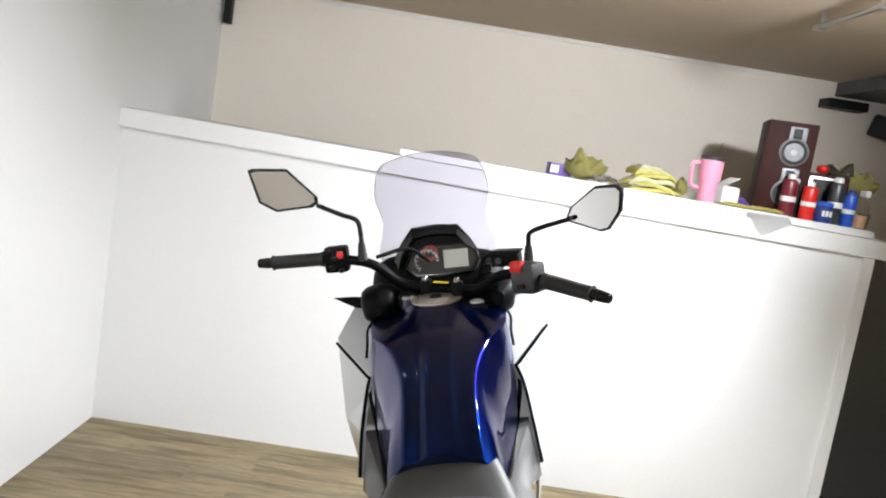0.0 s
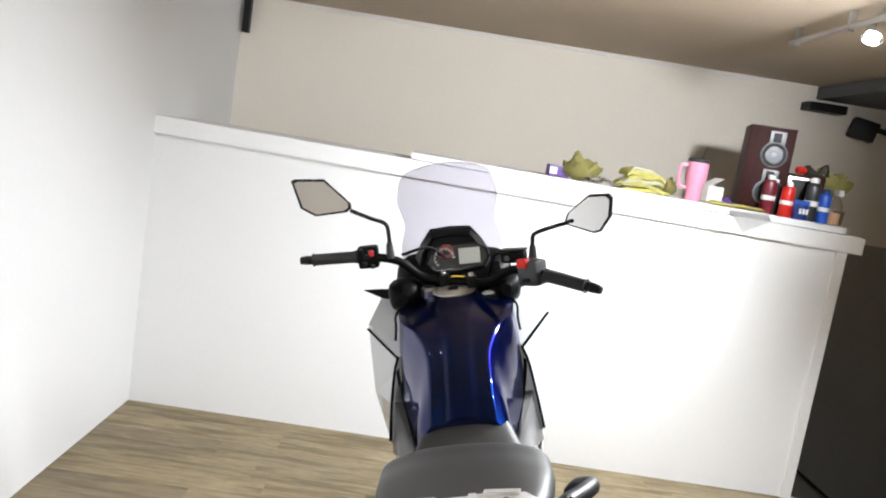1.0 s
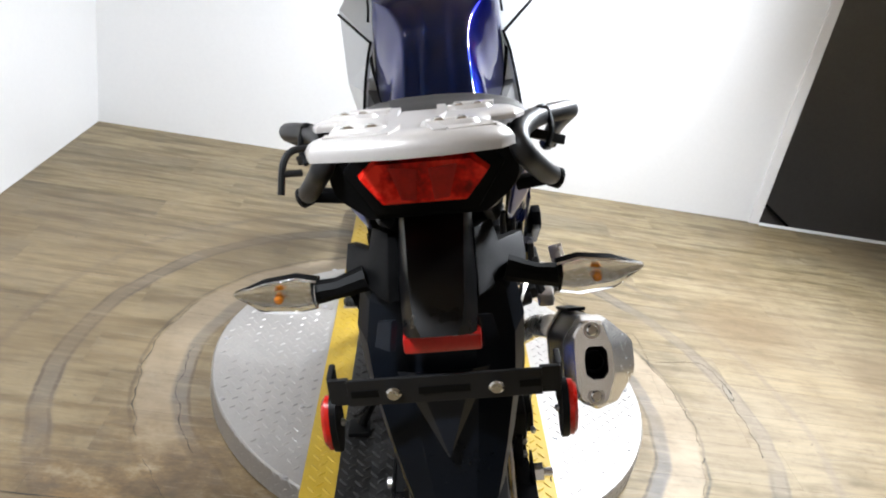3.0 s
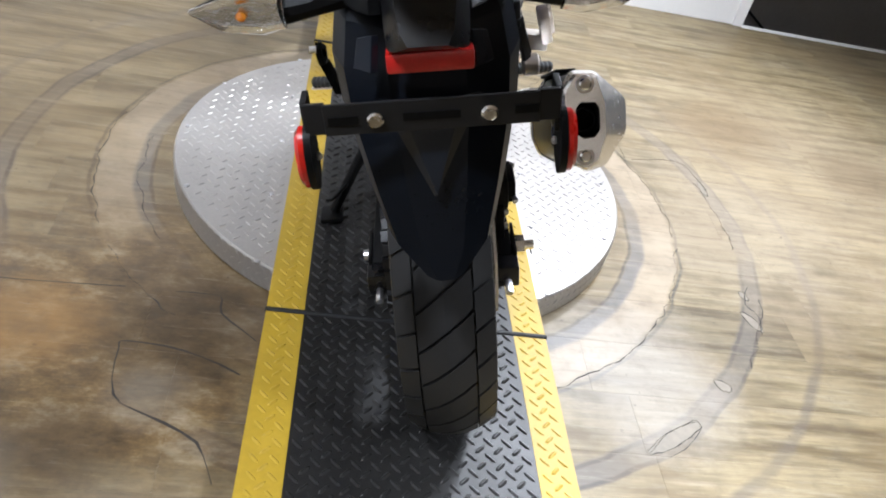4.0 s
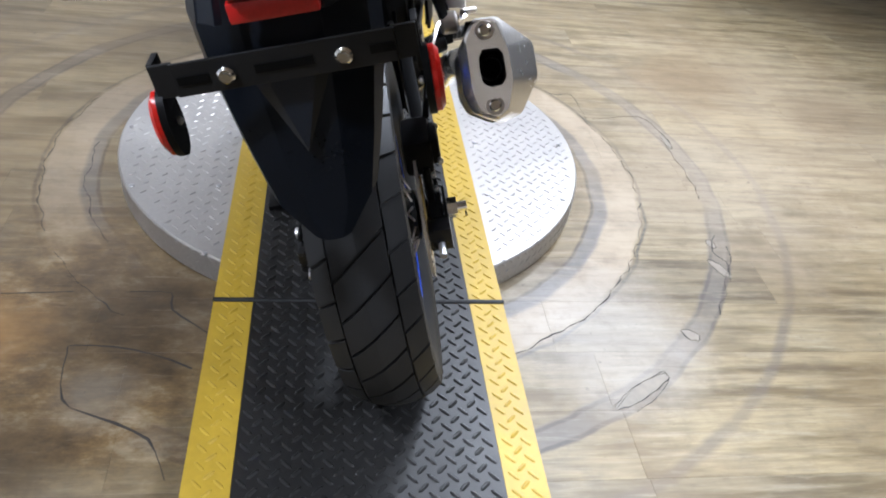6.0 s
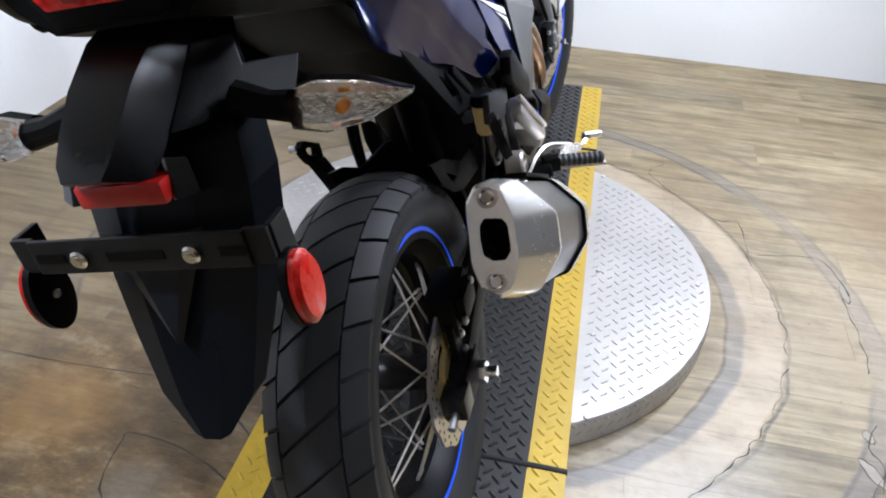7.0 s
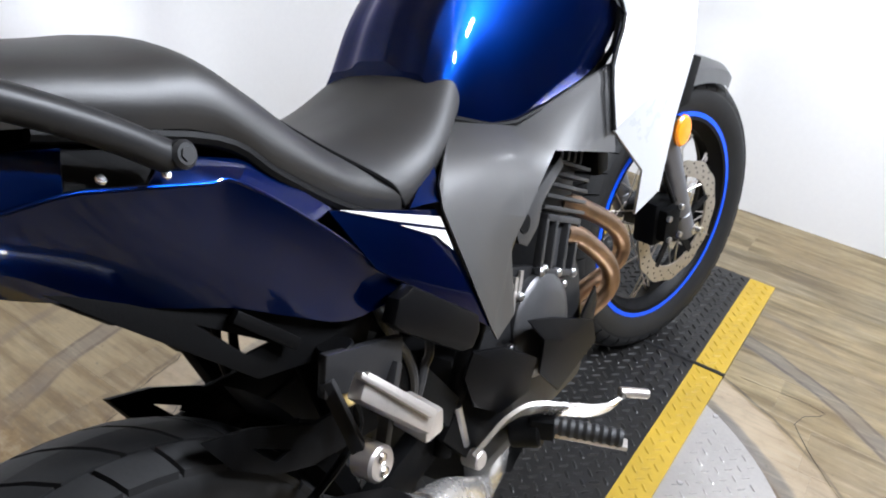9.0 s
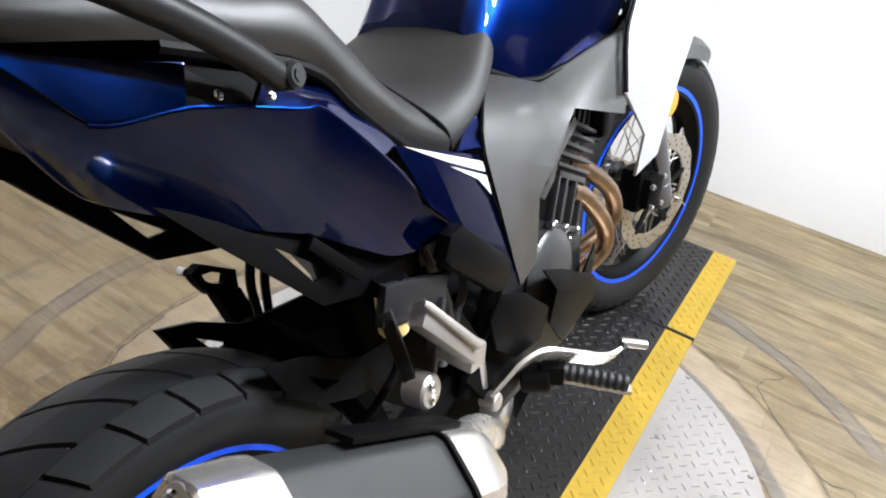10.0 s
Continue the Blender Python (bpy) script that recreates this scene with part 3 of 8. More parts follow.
def strip(x0, x1, y0, y1, z0, z1, t=0.006):
    bm = bmesh.new()
    add_box(bm, x0, x1, y0, y1, 0, 1)
    for v in bm.verts:
        base = z0 if v.co.y < (y0 + y1) / 2 else z1
        v.co.z = base + (t if v.co.z > 0.5 else -0.002)
    return bm


SECTIONS = [  # y from, y to, heights at both, name
    (-0.585, -0.452, 0.004, Z_TOP - 0.008),
    (-0.452, -0.006, Z_TOP - 0.008, Z_TOP - 0.008),
    (0.006, 1.252, Z_TOP - 0.008, Z_TOP - 0.008),
    (1.264, 1.757, Z_TOP - 0.008, Z_TOP - 0.008),
]
loader = empty("loading_platform", Matrix(), "long low platform with black and yellow diamond rubber matting", "platform")
for y0, y1, z0, z1 in SECTIONS:
    s = part("deck", slab(y0, y1, z0, z1, 0.2), BLACK_METAL, loader, "black steel deck", False)
    part("mat", strip(-0.214, 0.212, y0, y1, z0 + 0.001, z1 + 0.001), MAT_BLACK, s, "black diamond-pattern rubber mat", False)
    part("edge_strip", strip(-0.288, -0.2145, y0, y1, z0 + 0.001, z1 + 0.001), MAT_YELLOW, s, "yellow diamond-pattern rubber edge", False)
    part("edge_strip", strip(0.2125, 0.282, y0, y1, z0 + 0.001, z1 + 0.001), MAT_YELLOW, s, "yellow diamond-pattern rubber edge", False)
for y in (0.0, 1.258):
    part("hinge_bar", cyl((-0.29, y, Z_TOP - 0.003), (0.284, y, Z_TOP - 0.003), 0.0065, 12, bevel=0.001), BLACK_METAL, loader, "black hinge rod across the deck")

# ---- ceiling fittings ----
track = empty("track_light", Matrix.Translation((1.12, 0.7, Z_CEIL)), "grey conduit lighting track fixed under the ceiling", "track light")
part("rail", tube([(0.0, 1.42, -0.055), (0.0, -3.6, -0.055)], 0.011, 12), STEEL, track)
# track out of view, added to carry the left fill heads
fill_track = empty("track_light", Matrix.Translation((-0.95, -2.4, Z_CEIL)), "unseen conduit track added to carry the left fill lamps", "track light")
part("rail", tube([(0.0, 3.45, -0.055), (0.0, -1.2, -0.055)], 0.011, 12), STEEL, fill_track)
for y in (3.35, 1.9, 0.4, -1.1):
    part("bracket", bar((0.0, y, 0.0), (0.0, y, -0.072), 0.022, 0.012, up=(0, 1, 0)), STEEL, fill_track)
for y in (1.36, 0.95, 0.0, -1.0, -2.0):
    part("bracket", bar((0.0, y, 0.0), (0.0, y, -0.072), 0.022, 0.012, up=(0, 1, 0)), STEEL, track)


def lamp_head(eye, target, label):
    """A bright metal spot can: shell, reflector bowl, glowing bulb, stem to the track."""
    eye, target = Vector(eye), Vector(target)
    d = (target - eye).normalized()
    head = empty("spot_light", Matrix.Translation(eye), label, "spot light", "spots on the track")
    q = d.to_track_quat("Z", "Y").to_matrix().to_4x4()
    back = Matrix.Translation(-d * 0.075) @ q @ Matrix.Scale(0.8, 4)
    part("can", lathe([(0.020, -0.03), (0.034, -0.02), (0.040, 0.0), (0.046, 0.055), (0.043, 0.055), (0.036, 0.0), (0.0, -0.004)], 28, back), CHROME, head, "bright metal lamp can")
    part("bulb", lathe([(0.0, 0.004), (0.020, 0.010), (0.030, 0.036), (0.0, 0.042)], 24, back), BULB, head, "glowing bulb")
    part("stem", tube([-d * 0.10, -d * 0.12 + Vector((0, 0, 0.03)), Vector(((1.12 if eye.x > 0 else -0.95) - eye.x, 0, Z_CEIL - 0.06 - eye.z))], 0.006, 8), STEEL, head)
    return head


BULB = glow("bulb_glow", (1.0, 0.98, 0.94), 30.0)
# a head for every lamp, the added unseen ones too
for eye, target, watts, cone in LAMPS:
    lamp_head(eye, target, "bright metal spot lamp, lit; most of these are added out of view")

# cable stapled along the joint of wall and ceiling, a black strip in the corner, beam and loudspeaker on the far side
pts = [(-1.2 + 0.22 * i, Y_BACK - 0.012, Z_CEIL - 0.012 - 0.010 * abs(math.sin(i * 1.7))) for i in range(14)]
thing("cable", tube(pts, 0.005, 6, 3), WHITE_TRIM, "thin white cable along the ceiling joint", "cable", smooth=True)
strip_ob = thing("corner_speaker", box(-1.535, -1.495, Y_BACK - 0.07, Y_BACK - 0.02, 1.90, 2.10, bevel=0.004), BLACK_METAL, "slim black loudspeaker bar in the wall corner", "loudspeaker")
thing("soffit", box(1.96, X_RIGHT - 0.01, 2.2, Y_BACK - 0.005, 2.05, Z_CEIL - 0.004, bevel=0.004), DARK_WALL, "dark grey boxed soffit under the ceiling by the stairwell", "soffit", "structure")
thing("beam", box(1.87, 2.10, Y_BACK - 0.14, Y_BACK - 0.02, 1.97, 2.02, bevel=0.006), BLACK_METAL, "dark beam under the ceiling by the stairwell", "beam", "structure")
ws = empty("wall_speaker", pose(2.255, Y_BACK - 0.06, 1.905, 0, 12, -20), "small black loudspeaker on a wall bracket", "loudspeaker")
part("cabinet", box(-0.075, 0.075, -0.07, 0.02, -0.06, 0.06, bevel=0.012), BLACK_METAL, ws)
part("bracket", bar((0.06, 0.0, 0.03), (0.5, 0.03, 0.02), 0.02, 0.03), BLACK_METAL, ws)
thing("stair_rail", tube([(1.75, Y_BACK - 0.05, 0.10), (2.15, Y_BACK - 0.05, -0.16), (2.6, Y_BACK - 0.05, -0.45)], 0.008, 8), BLACK_METAL, "thin black rail on the stairwell wall", "rail", smooth=True)

# ---- things on the half wall ----
CAN_MAROON = surface("maroon_can", (0.16, 0.015, 0.025), 0.3, vary=0.1, bump=0.0)
CAN_RED = surface("red_can", (0.62, 0.02, 0.015), 0.3, vary=0.08, bump=0.0)
CAN_BLUE = surface("blue_can", (0.02, 0.09, 0.50), 0.3, vary=0.1, bump=0.0)
CAN_NAVY = surface("navy_tub", (0.012, 0.04, 0.20), 0.35, vary=0.1, bump=0.0)
CAN_GREY = surface("grey_can", (0.06, 0.065, 0.07), 0.3, 0.4, vary=0.1, bump=0.0)
CAP_WHITE = surface("white_cap", (0.75, 0.75, 0.75), 0.35, vary=0.03, bump=0.0)
PINK = surface("pink_powder_coat", (0.85, 0.36, 0.52), 0.42, vary=0.04, grain=200, bump=0.05)
CLOTH_YELLOW = surface("yellow_microfibre", (0.52, 0.48, 0.14), 0.85, vary=0.22, grain=220, bump=0.5, blotch=25)
CLOTH_OLIVE = surface("olive_microfibre", (0.26, 0.235, 0.075), 0.85, vary=0.22, grain=220, bump=0.5, blotch=25)
CLOTH_PALE = surface("pale_microfibre", (0.55, 0.54, 0.36), 0.85, vary=0.2, grain=220, bump=0.5, blotch=25)
CLOTH_DARK = surface("dark_cloth", (0.04, 0.04, 0.03), 0.85, vary=0.3, grain=200, bump=0.4)
PURPLE = surface("purple_card", (0.12, 0.06, 0.28), 0.5, vary=0.1, bump=0.0)
WOOD_RED = surface("red_stained_wood", (0.034, 0.008, 0.007), 0.55, vary=0.3, grain=60, bump=0.05, blotch=10, spec=0.15, stretch=(6, 6, 0.6))
CONE = surface("grey_loudspeaker_cone", (0.07, 0.07, 0.075), 0.4, 0.3, vary=0.2, bump=0.1)
PAPER = surface("white_card", (0.80, 0.80, 0.78), 0.6, vary=0.03, bump=0.0)
BOTTLE = thin_sheet("cloudy_bottle", (0.90, 0.88, 0.85), 0.06)
ORANGE_LIQUID = surface("orange_liquid", (0.78, 0.50, 0.34), 0.2, vary=0.1, bump=0.0)
PLASTIC_BAG = glass("clear_bag", (0.98, 0.98, 0.98), 0.2, 1.2)


def shelf_z(x):
    return top_z(x) + 0.0345


def spray_can(x, y, r, h, body, cap, label, cap_r=0.6, band=True):
    z = shelf_z(x)
    ob = empty("spray_can", Matrix.Translation((x, y, z)), label, "spray can", "cans on the half wall")
    part("body", lathe([(r * 0.92, 0), (r, 0.004), (r, h * 0.80), (r * 0.96, h * 0.83), (r * 0.62, h * 0.88), (r * 0.60, h * 0.885)], 28), body, ob)
    part("cap", lathe([(r * cap_r, h * 0.885), (r * cap_r, h * 0.97), (r * cap_r * 0.8, h), (0, h)], 24), cap, ob, "small nozzle cap")
    if band:
        b = bmesh.new()
        add_ring(b, [(r + 0.0008, h * 0.35), (r + 0.0008, h * 0.47)], 28)
        for f in [f for f in b.faces if len(f.verts) > 10]:
            b.faces.remove(f)
        part("label_bar", b, CAP_WHITE, ob, "pale band of print")
    return ob


spray_can(1.33, 2.50, 0.033, 0.185, CAN_MAROON, CAP_WHITE, "maroon spray can with a white nozzle", 0.5)
spray_can(1.405, 2.46, 0.031, 0.165, CAN_RED, CAP_WHITE, "bright red spray can with a white nozzle", 0.45)
spray_can(1.365, 2.54, 0.030, 0.17, CAN_GREY, CAP_WHITE, "dark grey spray can behind the red one", 0.7, False)
spray_can(1.525, 2.47, 0.032, 0.205, CAN_GREY, CAP_WHITE, "tall dark grey spray can with a white cap", 0.6)
spray_can(1.580, 2.45, 0.027, 0.160, CAN_BLUE, CAN_NAVY, "blue spray can with a dark cap", 0.6)
tub = empty("wax_tub", Matrix.Translation((1.464, 2.43, shelf_z(1.464))), "short navy blue tub with white print", "tub")
part("body", lathe([(0.033, 0), (0.035, 0.004), (0.035, 0.070), (0.033, 0.072)], 28), CAN_NAVY, tub)
part("lid", lathe([(0.036, 0.072), (0.036, 0.088), (0.033, 0.091), (0.0, 0.091)], 28), CAN_BLUE, tub, "blue screw lid")
for i in range(3):
    part("print_bar", box(-0.022 + 0.016 * i, -0.011 + 0.016 * i, -0.0362, -0.033, 0.028, 0.052), CAP_WHITE, tub, "white printed bar", False)
pump = empty("pump_bottle", Matrix.Translation((1.645, 2.47, shelf_z(1.645))), "clear spray bottle half full of orange liquid", "bottle")
part("bottle", lathe([(0.030, 0), (0.033, 0.006), (0.033, 0.095), (0.014, 0.130), (0.014, 0.140), (0.0, 0.140)], 24), BOTTLE, pump)
part("liquid", lathe([(0.029, 0.004), (0.031, 0.060), (0.0, 0.060)], 24), ORANGE_LIQUID, pump, "orange liquid")
part("trigger", box(-0.012, 0.012, -0.035, 0.02, 0.140, 0.168, bevel=0.004), CAP_WHITE, pump)
cup = thing("clear_cup", lathe([(0.022, 0), (0.028, 0.07), (0.026, 0.07), (0.020, 0.003)], 24, Matrix.Translation((1.715, 2.56, top_z(1.71) + 0.035))), BOTTLE, "empty clear plastic cup standing on the wall", "cup", smooth=True)

mug = empty("tumbler", Matrix.Translation((0.962, 2.48, shelf_z(0.962))), "tall pink insulated tumbler with handle and straw", "tumbler")
part("body", lathe([(0.036, 0), (0.038, 0.004), (0.038, 0.080), (0.049, 0.105), (0.051, 0.180), (0.049, 0.182)], 32), PINK, mug)
part("lid", lathe([(0.050, 0.182), (0.050, 0.196), (0.044, 0.200), (0.0, 0.200)], 32), CAN_GREY, mug, "grey lid")
part("handle", tube([(-0.045, 0, 0.165), (-0.078, 0, 0.160), (-0.082, 0, 0.110), (-0.074, 0, 0.065), (-0.038, 0, 0.055)], 0.008, 10, 5), PINK, mug)
part("straw", cyl((0.012, 0, 0.195), (0.030, 0.0, 0.262), 0.0035, 10), BOTTLE, mug, "clear straw")

spk = empty("loudspeaker", pose(1.345, 2.66, shelf_z(1.345), 0, 0, -14), "tall red-brown wooden loudspeaker with silver-ringed cones", "loudspeaker")
part("cabinet", box(-0.105, 0.105, -0.10, 0.10, 0, 0.415, bevel=0.004), WOOD_RED, spk)
for z0 in (0.235, 0.05):
    part("baffle", box(-0.042 + 0.03, 0.030 + 0.03, -0.1035, -0.099, z0 + 0.098, z0 + 0.160, bevel=0.001), MUFFLER_GREY, spk, "grey tweeter plate")
    part("tweeter", box(-0.020 + 0.022, 0.010 + 0.03, -0.106, -0.1028, z0 + 0.106, z0 + 0.152, bevel=0.002), BLACK_METAL, spk)
    m = Matrix.Translation((0.02, -0.1, z0 + 0.048)) @ Matrix.Rotation(radians(90), 4, "X")
    ring = part("cone_ring", lathe([(0.062, 0.0), (0.062, 0.005), (0.054, 0.007), (0.054, 0.0)], 36, m, True), MUFFLER_GREY, spk, "grey cone ring")
    part("cone", lathe([(0.054, 0.005), (0.048, 0.009), (0.044, 0.006), (0.018, -0.001), (0.0, -0.001)], 36, m), CONE, spk, "dark dished cone")
    part("dust_cap", lathe([(0.019, 0.000), (0.015, 0.006), (0.0, 0.009)], 24, m), MUFFLER_GREY, spk, "domed grey cone centre")
spk2 = empty("loudspeaker", pose(1.545, 2.68, shelf_z(1.545), 0, 0, -14), "low dark loudspeaker behind the spray cans", "loudspeaker")
part("cabinet", box(-0.10, 0.10, -0.10, 0.10, 0, 0.215, bevel=0.004), WOOD_RED, spk2)
part("grille", box(-0.07, 0.07, -0.1035, -0.099, 0.02, 0.20, bevel=0.002), STEEL, spk2, "silver front frame")
part("cone_cover", box(-0.055, 0.055, -0.106, -0.103, 0.03, 0.19, bevel=0.002), BLACK_METAL, spk2)
thing("red_lid", lathe([(0.0, 0.0), (0.020, 0.003), (0.028, 0.018), (0.024, 0.034), (0.0, 0.042)], 24, Matrix.Translation((1.515, 2.62, shelf_z(1.515) + 0.2155))), CAN_RED, "red round lid on the low loudspeaker", "lid", smooth=True)


def crumpled(cx, cy, sx, sy, h, seed, z):
    """A dropped cloth: a closed lumpy heap with folds."""
    bm = bmesh.new()
    bmesh.ops.create_icosphere(bm, subdivisions=4, radius=1.0)
    for v in bm.verts:
        n = noise.noise(Vector((v.co.x * 1.6 + seed, v.co.y * 1.6, v.co.z * 1.6)))
        n2 = noise.noise(Vector((v.co.x * 5 + seed, v.co.y * 5, v.co.z * 5)))
        k = 1 + 0.35 * n + 0.16 * n2
        zz = max(0.0, v.co.z * 0.5 + 0.5)
        v.co = Vector((cx + v.co.x * sx * k, cy + v.co.y * sy * k, z + h * (zz ** 0.8) * (0.75 + 0.6 * n + 0.25 * n2) if zz > 0.02 else z))
        v.co.z = max(v.co.z, z)
    return bm


thing("cloth", crumpled(0.43, 2.58, 0.095, 0.07, 0.125, 1.3, shelf_z(0.43)), CLOTH_OLIVE, "crumpled olive microfibre cloth on the half wall", "cloth", smooth=True, group="cloths on the half wall")
fold = random.Random(8)
for k in range(6):
    half = 0.132 - 0.012 * k - 0.014 * fold.random()
    bm = box(-half, half, -0.065, 0.065, 0, 0.020, bevel=0.008, seg=3)
    bmesh.ops.subdivide_edges(bm, edges=[e for e in bm.edges if e.calc_length() > 0.06], cuts=13, use_grid_fill=True)
    for v in bm.verts:
        droop = max(0.0, abs(v.co.x) / half - 0.72) / 0.28
        v.co.z += 0.012 * noise.noise(Vector((v.co.x * 17, v.co.y * 14, k * 3.1))) + 0.018 * noise.noise(Vector((v.co.x * 8, k * 1.7, 0.4))) - 0.020 * droop * droop
        v.co.y += 0.016 * noise.noise(Vector((v.co.x * 22, k * 2.0, 1.0)))
        v.co.z = max(v.co.z, 0.0) if k == 0 else v.co.z
    pale = k in (2, 5)
    thing("cloth", bm, CLOTH_PALE if pale else CLOTH_YELLOW, "folded pale microfibre cloth in a slumped stack" if pale else "folded yellow microfibre cloth in a slumped stack", "cloth", smooth=True, group="cloths on the half wall", at=pose(0.71 + fold.uniform(-0.016, 0.016), 2.50, shelf_z(0.71) + 0.0185 * k, 0, fold.uniform(-4, 4), fold.uniform(-9, 9)))
thing("cloth", crumpled(0.865, 2.56, 0.040, 0.05, 0.085, 3.1, shelf_z(0.86)), CLOTH_OLIVE, "small dark yellow cloth beside the tumbler", "cloth", smooth=True, group="cloths on the half wall")
thing("cloth", crumpled(1.17, 2.48, 0.150, 0.06, 0.022, 5.2, shelf_z(1.17)), CLOTH_YELLOW, "yellow cloth spread flat on the half wall", "cloth", smooth=True, group="cloths on the half wall")
thing("cloth", crumpled(1.69, 2.64, 0.105, 0.07, 0.14, 9.4, shelf_z(1.66) + 0.135), CLOTH_OLIVE, "olive and black cloth draped over the low loudspeaker", "cloth", smooth=True, group="cloths on the half wall")
thing("cloth", crumpled(1.61, 2.63, 0.07, 0.06, 0.085, 2.4, shelf_z(1.60) + 0.195), CLOTH_DARK, "black cloth on the low loudspeaker", "cloth", smooth=True, group="cloths on the half wall")
thing("plastic_bag", crumpled(0.53, 2.46, 0.09, 0.05, 0.035, 4.4, shelf_z(0.53)), PLASTIC_BAG, "crumpled clear plastic bag", "bag", smooth=True)
pbox = empty("card_box", pose(0.325, 2.60, shelf_z(0.32), 0, 0, 10), "small purple and white card box", "box")
part("carton", box(-0.05, 0.05, -0.03, 0.03, 0, 0.055, bevel=0.002), PURPLE, pbox)
part("end_label", box(-0.05, -0.012, -0.0315, -0.028, 0.012, 0.045), PAPER, pbox, "white printed panel", False)
tis = empty("tissue_box", pose(1.07, 2.56, shelf_z(1.07), 0, 0, 18), "white tissue box with an open lid flap", "tissue box")
part("carton", box(-0.045, 0.045, -0.045, 0.045, 0, 0.085, bevel=0.002), PAPER, tis)
part("flap", bar((-0.045, -0.02, 0.085), (0.03, -0.02, 0.125), 0.07, 0.003, up=(0, 0, 1)), PAPER, tis)
thing("purple_cloth", crumpled(1.155, 2.60, 0.05, 0.04, 0.045, 6.6, shelf_z(1.15)), PURPLE, "small folded purple cloth", "cloth", smooth=True)

# sheet of paper folded over the edge of the half wall
bm = bmesh.new()
PAPER_X = 1.205
GREY_PAPER = surface("pale_grey_paper", (0.66, 0.66, 0.65), 0.7, vary=0.08, bump=0.05)
zt = top_z(PAPER_X)
vs = [bm.verts.new(p) for p in ((PAPER_X - 0.09, 2.41, zt + 0.037), (PAPER_X + 0.10, 2.405, zt + 0.037), (PAPER_X + 0.095, 2.343, zt + 0.003), (PAPER_X - 0.085, 2.343, zt + 0.004), (PAPER_X - 0.025, 2.3405, zt - 0.066))]
bm.faces.new((vs[0], vs[3], vs[2], vs[1])), bm.faces.new((vs[3], vs[4], vs[2]))
bmesh.ops.solidify(bm, geom=list(bm.faces), thickness=0.0012)
thing("paper_sheet", bm, GREY_PAPER, "sheet of pale grey paper folded over the half wall's edge", "paper")

# ---- the motorcycle, in its own upright frame: x right, y ahead from the rear axle, z up; it leans on its stand ----
BIKE = pose(0.074, -0.1135, 0.0745, 0, 0, -1.1) @ pose(0, 0, 0, 0, -14.5, 0)
moto = empty("motorcycle", BIKE, "blue and white adventure motorcycle with luggage rack on its side stand", "motorcycle")


def bolt(p, d, r, h=0.006, parent=None, mat=None, name="bolt"):
    d = Vector(d).normalized()
    p = Vector(p)
    bm = cyl(p, p + d * h, r, 12, bevel=r * 0.25)
    add_cyl(bm, p + d * (h - 0.0005), p + d * (h + 0.0012), r * 0.5, 6)
    return part(name, bm, mat or STEEL, parent or moto)


# wheels -------------------------------------------------------------------
ABOUT_X = Matrix.Rotation(radians(90), 4, "Y")


def tyre_mesh(R, W, bead, crown):
    """The carcass, about the x axis."""
    def outer(s, h):
        return R - crown * abs(s) ** 2.2 + h, W / 2 * 0.97 * s
    prof = [(bead, -W * 0.34), (bead + 0.02, -W * 0.46), (bead + 0.045, -W * 0.5)]
    prof += [outer(s, -0.0065) for s in (-0.98, -0.85, -0.65, -0.4, -0.2, 0, 0.2, 0.4, 0.65, 0.85, 0.98)]
    prof += [(bead + 0.045, W * 0.5), (bead + 0.02, W * 0.46), (bead, W * 0.34)]
    bm = bmesh.new()
    add_ring(bm, prof, 72, ABOUT_X, closed=False)
    for f in [f for f in bm.faces if len(f.verts) > 10]:
        bm.faces.remove(f)
    bmesh.ops.recalc_face_normals(bm, faces=bm.faces)
    return bm


def tread_blocks(R, W, crown, pitches, skew):
    """The kinds of tread block, slanting one way, each at the first pitch, proud of the carcass."""
    step = 2 * math.pi / pitches
    gap = 0.10 * step

    def outer(s, h):
        return R - crown * abs(s) ** 2.2 + h, W / 2 * 0.97 * s

    def block(s0, s1, v0, v1, k):
        bm = bmesh.new()
        grid = []
        for s in (s0, (s0 + s1) / 2, s1):
            row = []
            for v in (v0, (v0 + v1) / 2, v1):
                a = v - k * s * step
                top = []
                for h in (0.0, -0.0075):
                    r, ax = outer(s, h)
                    top.append(bm.verts.new((ax, r * math.cos(a), r * math.sin(a))))
                row.append(top)
            grid.append(row)
        for i in range(2):
            for j in range(2):
                bm.faces.new((grid[i][j][0], grid[i + 1][j][0], grid[i + 1][j + 1][0], grid[i][j + 1][0]))
        rim = [(0, 0), (1, 0), (2, 0), (2, 1), (2, 2), (1, 2), (0, 2), (0, 1)]
        for (i, j), (i2, j2) in zip(rim, rim[1:] + rim[:1]):
            bm.faces.new((grid[i][j][0], grid[i2][j2][0], grid[i2][j2][1], grid[i][j][1]))
        return finish(bm, "tread_block", RUBBER, True, 40)
    made = [block(-0.56, 0.0, gap / 2, step - gap / 2, skew * 0.45), block(0.0, 0.56, gap / 2, step - gap / 2, skew * 0.45)]
    for side in (-1, 1):
        made.append(block(side * 0.60, side * 1.0, gap / 2 + (0.5 - side * 0.1) * step, (1.5 - side * 0.1) * step - gap / 2, skew * 0.30))
    return made, step


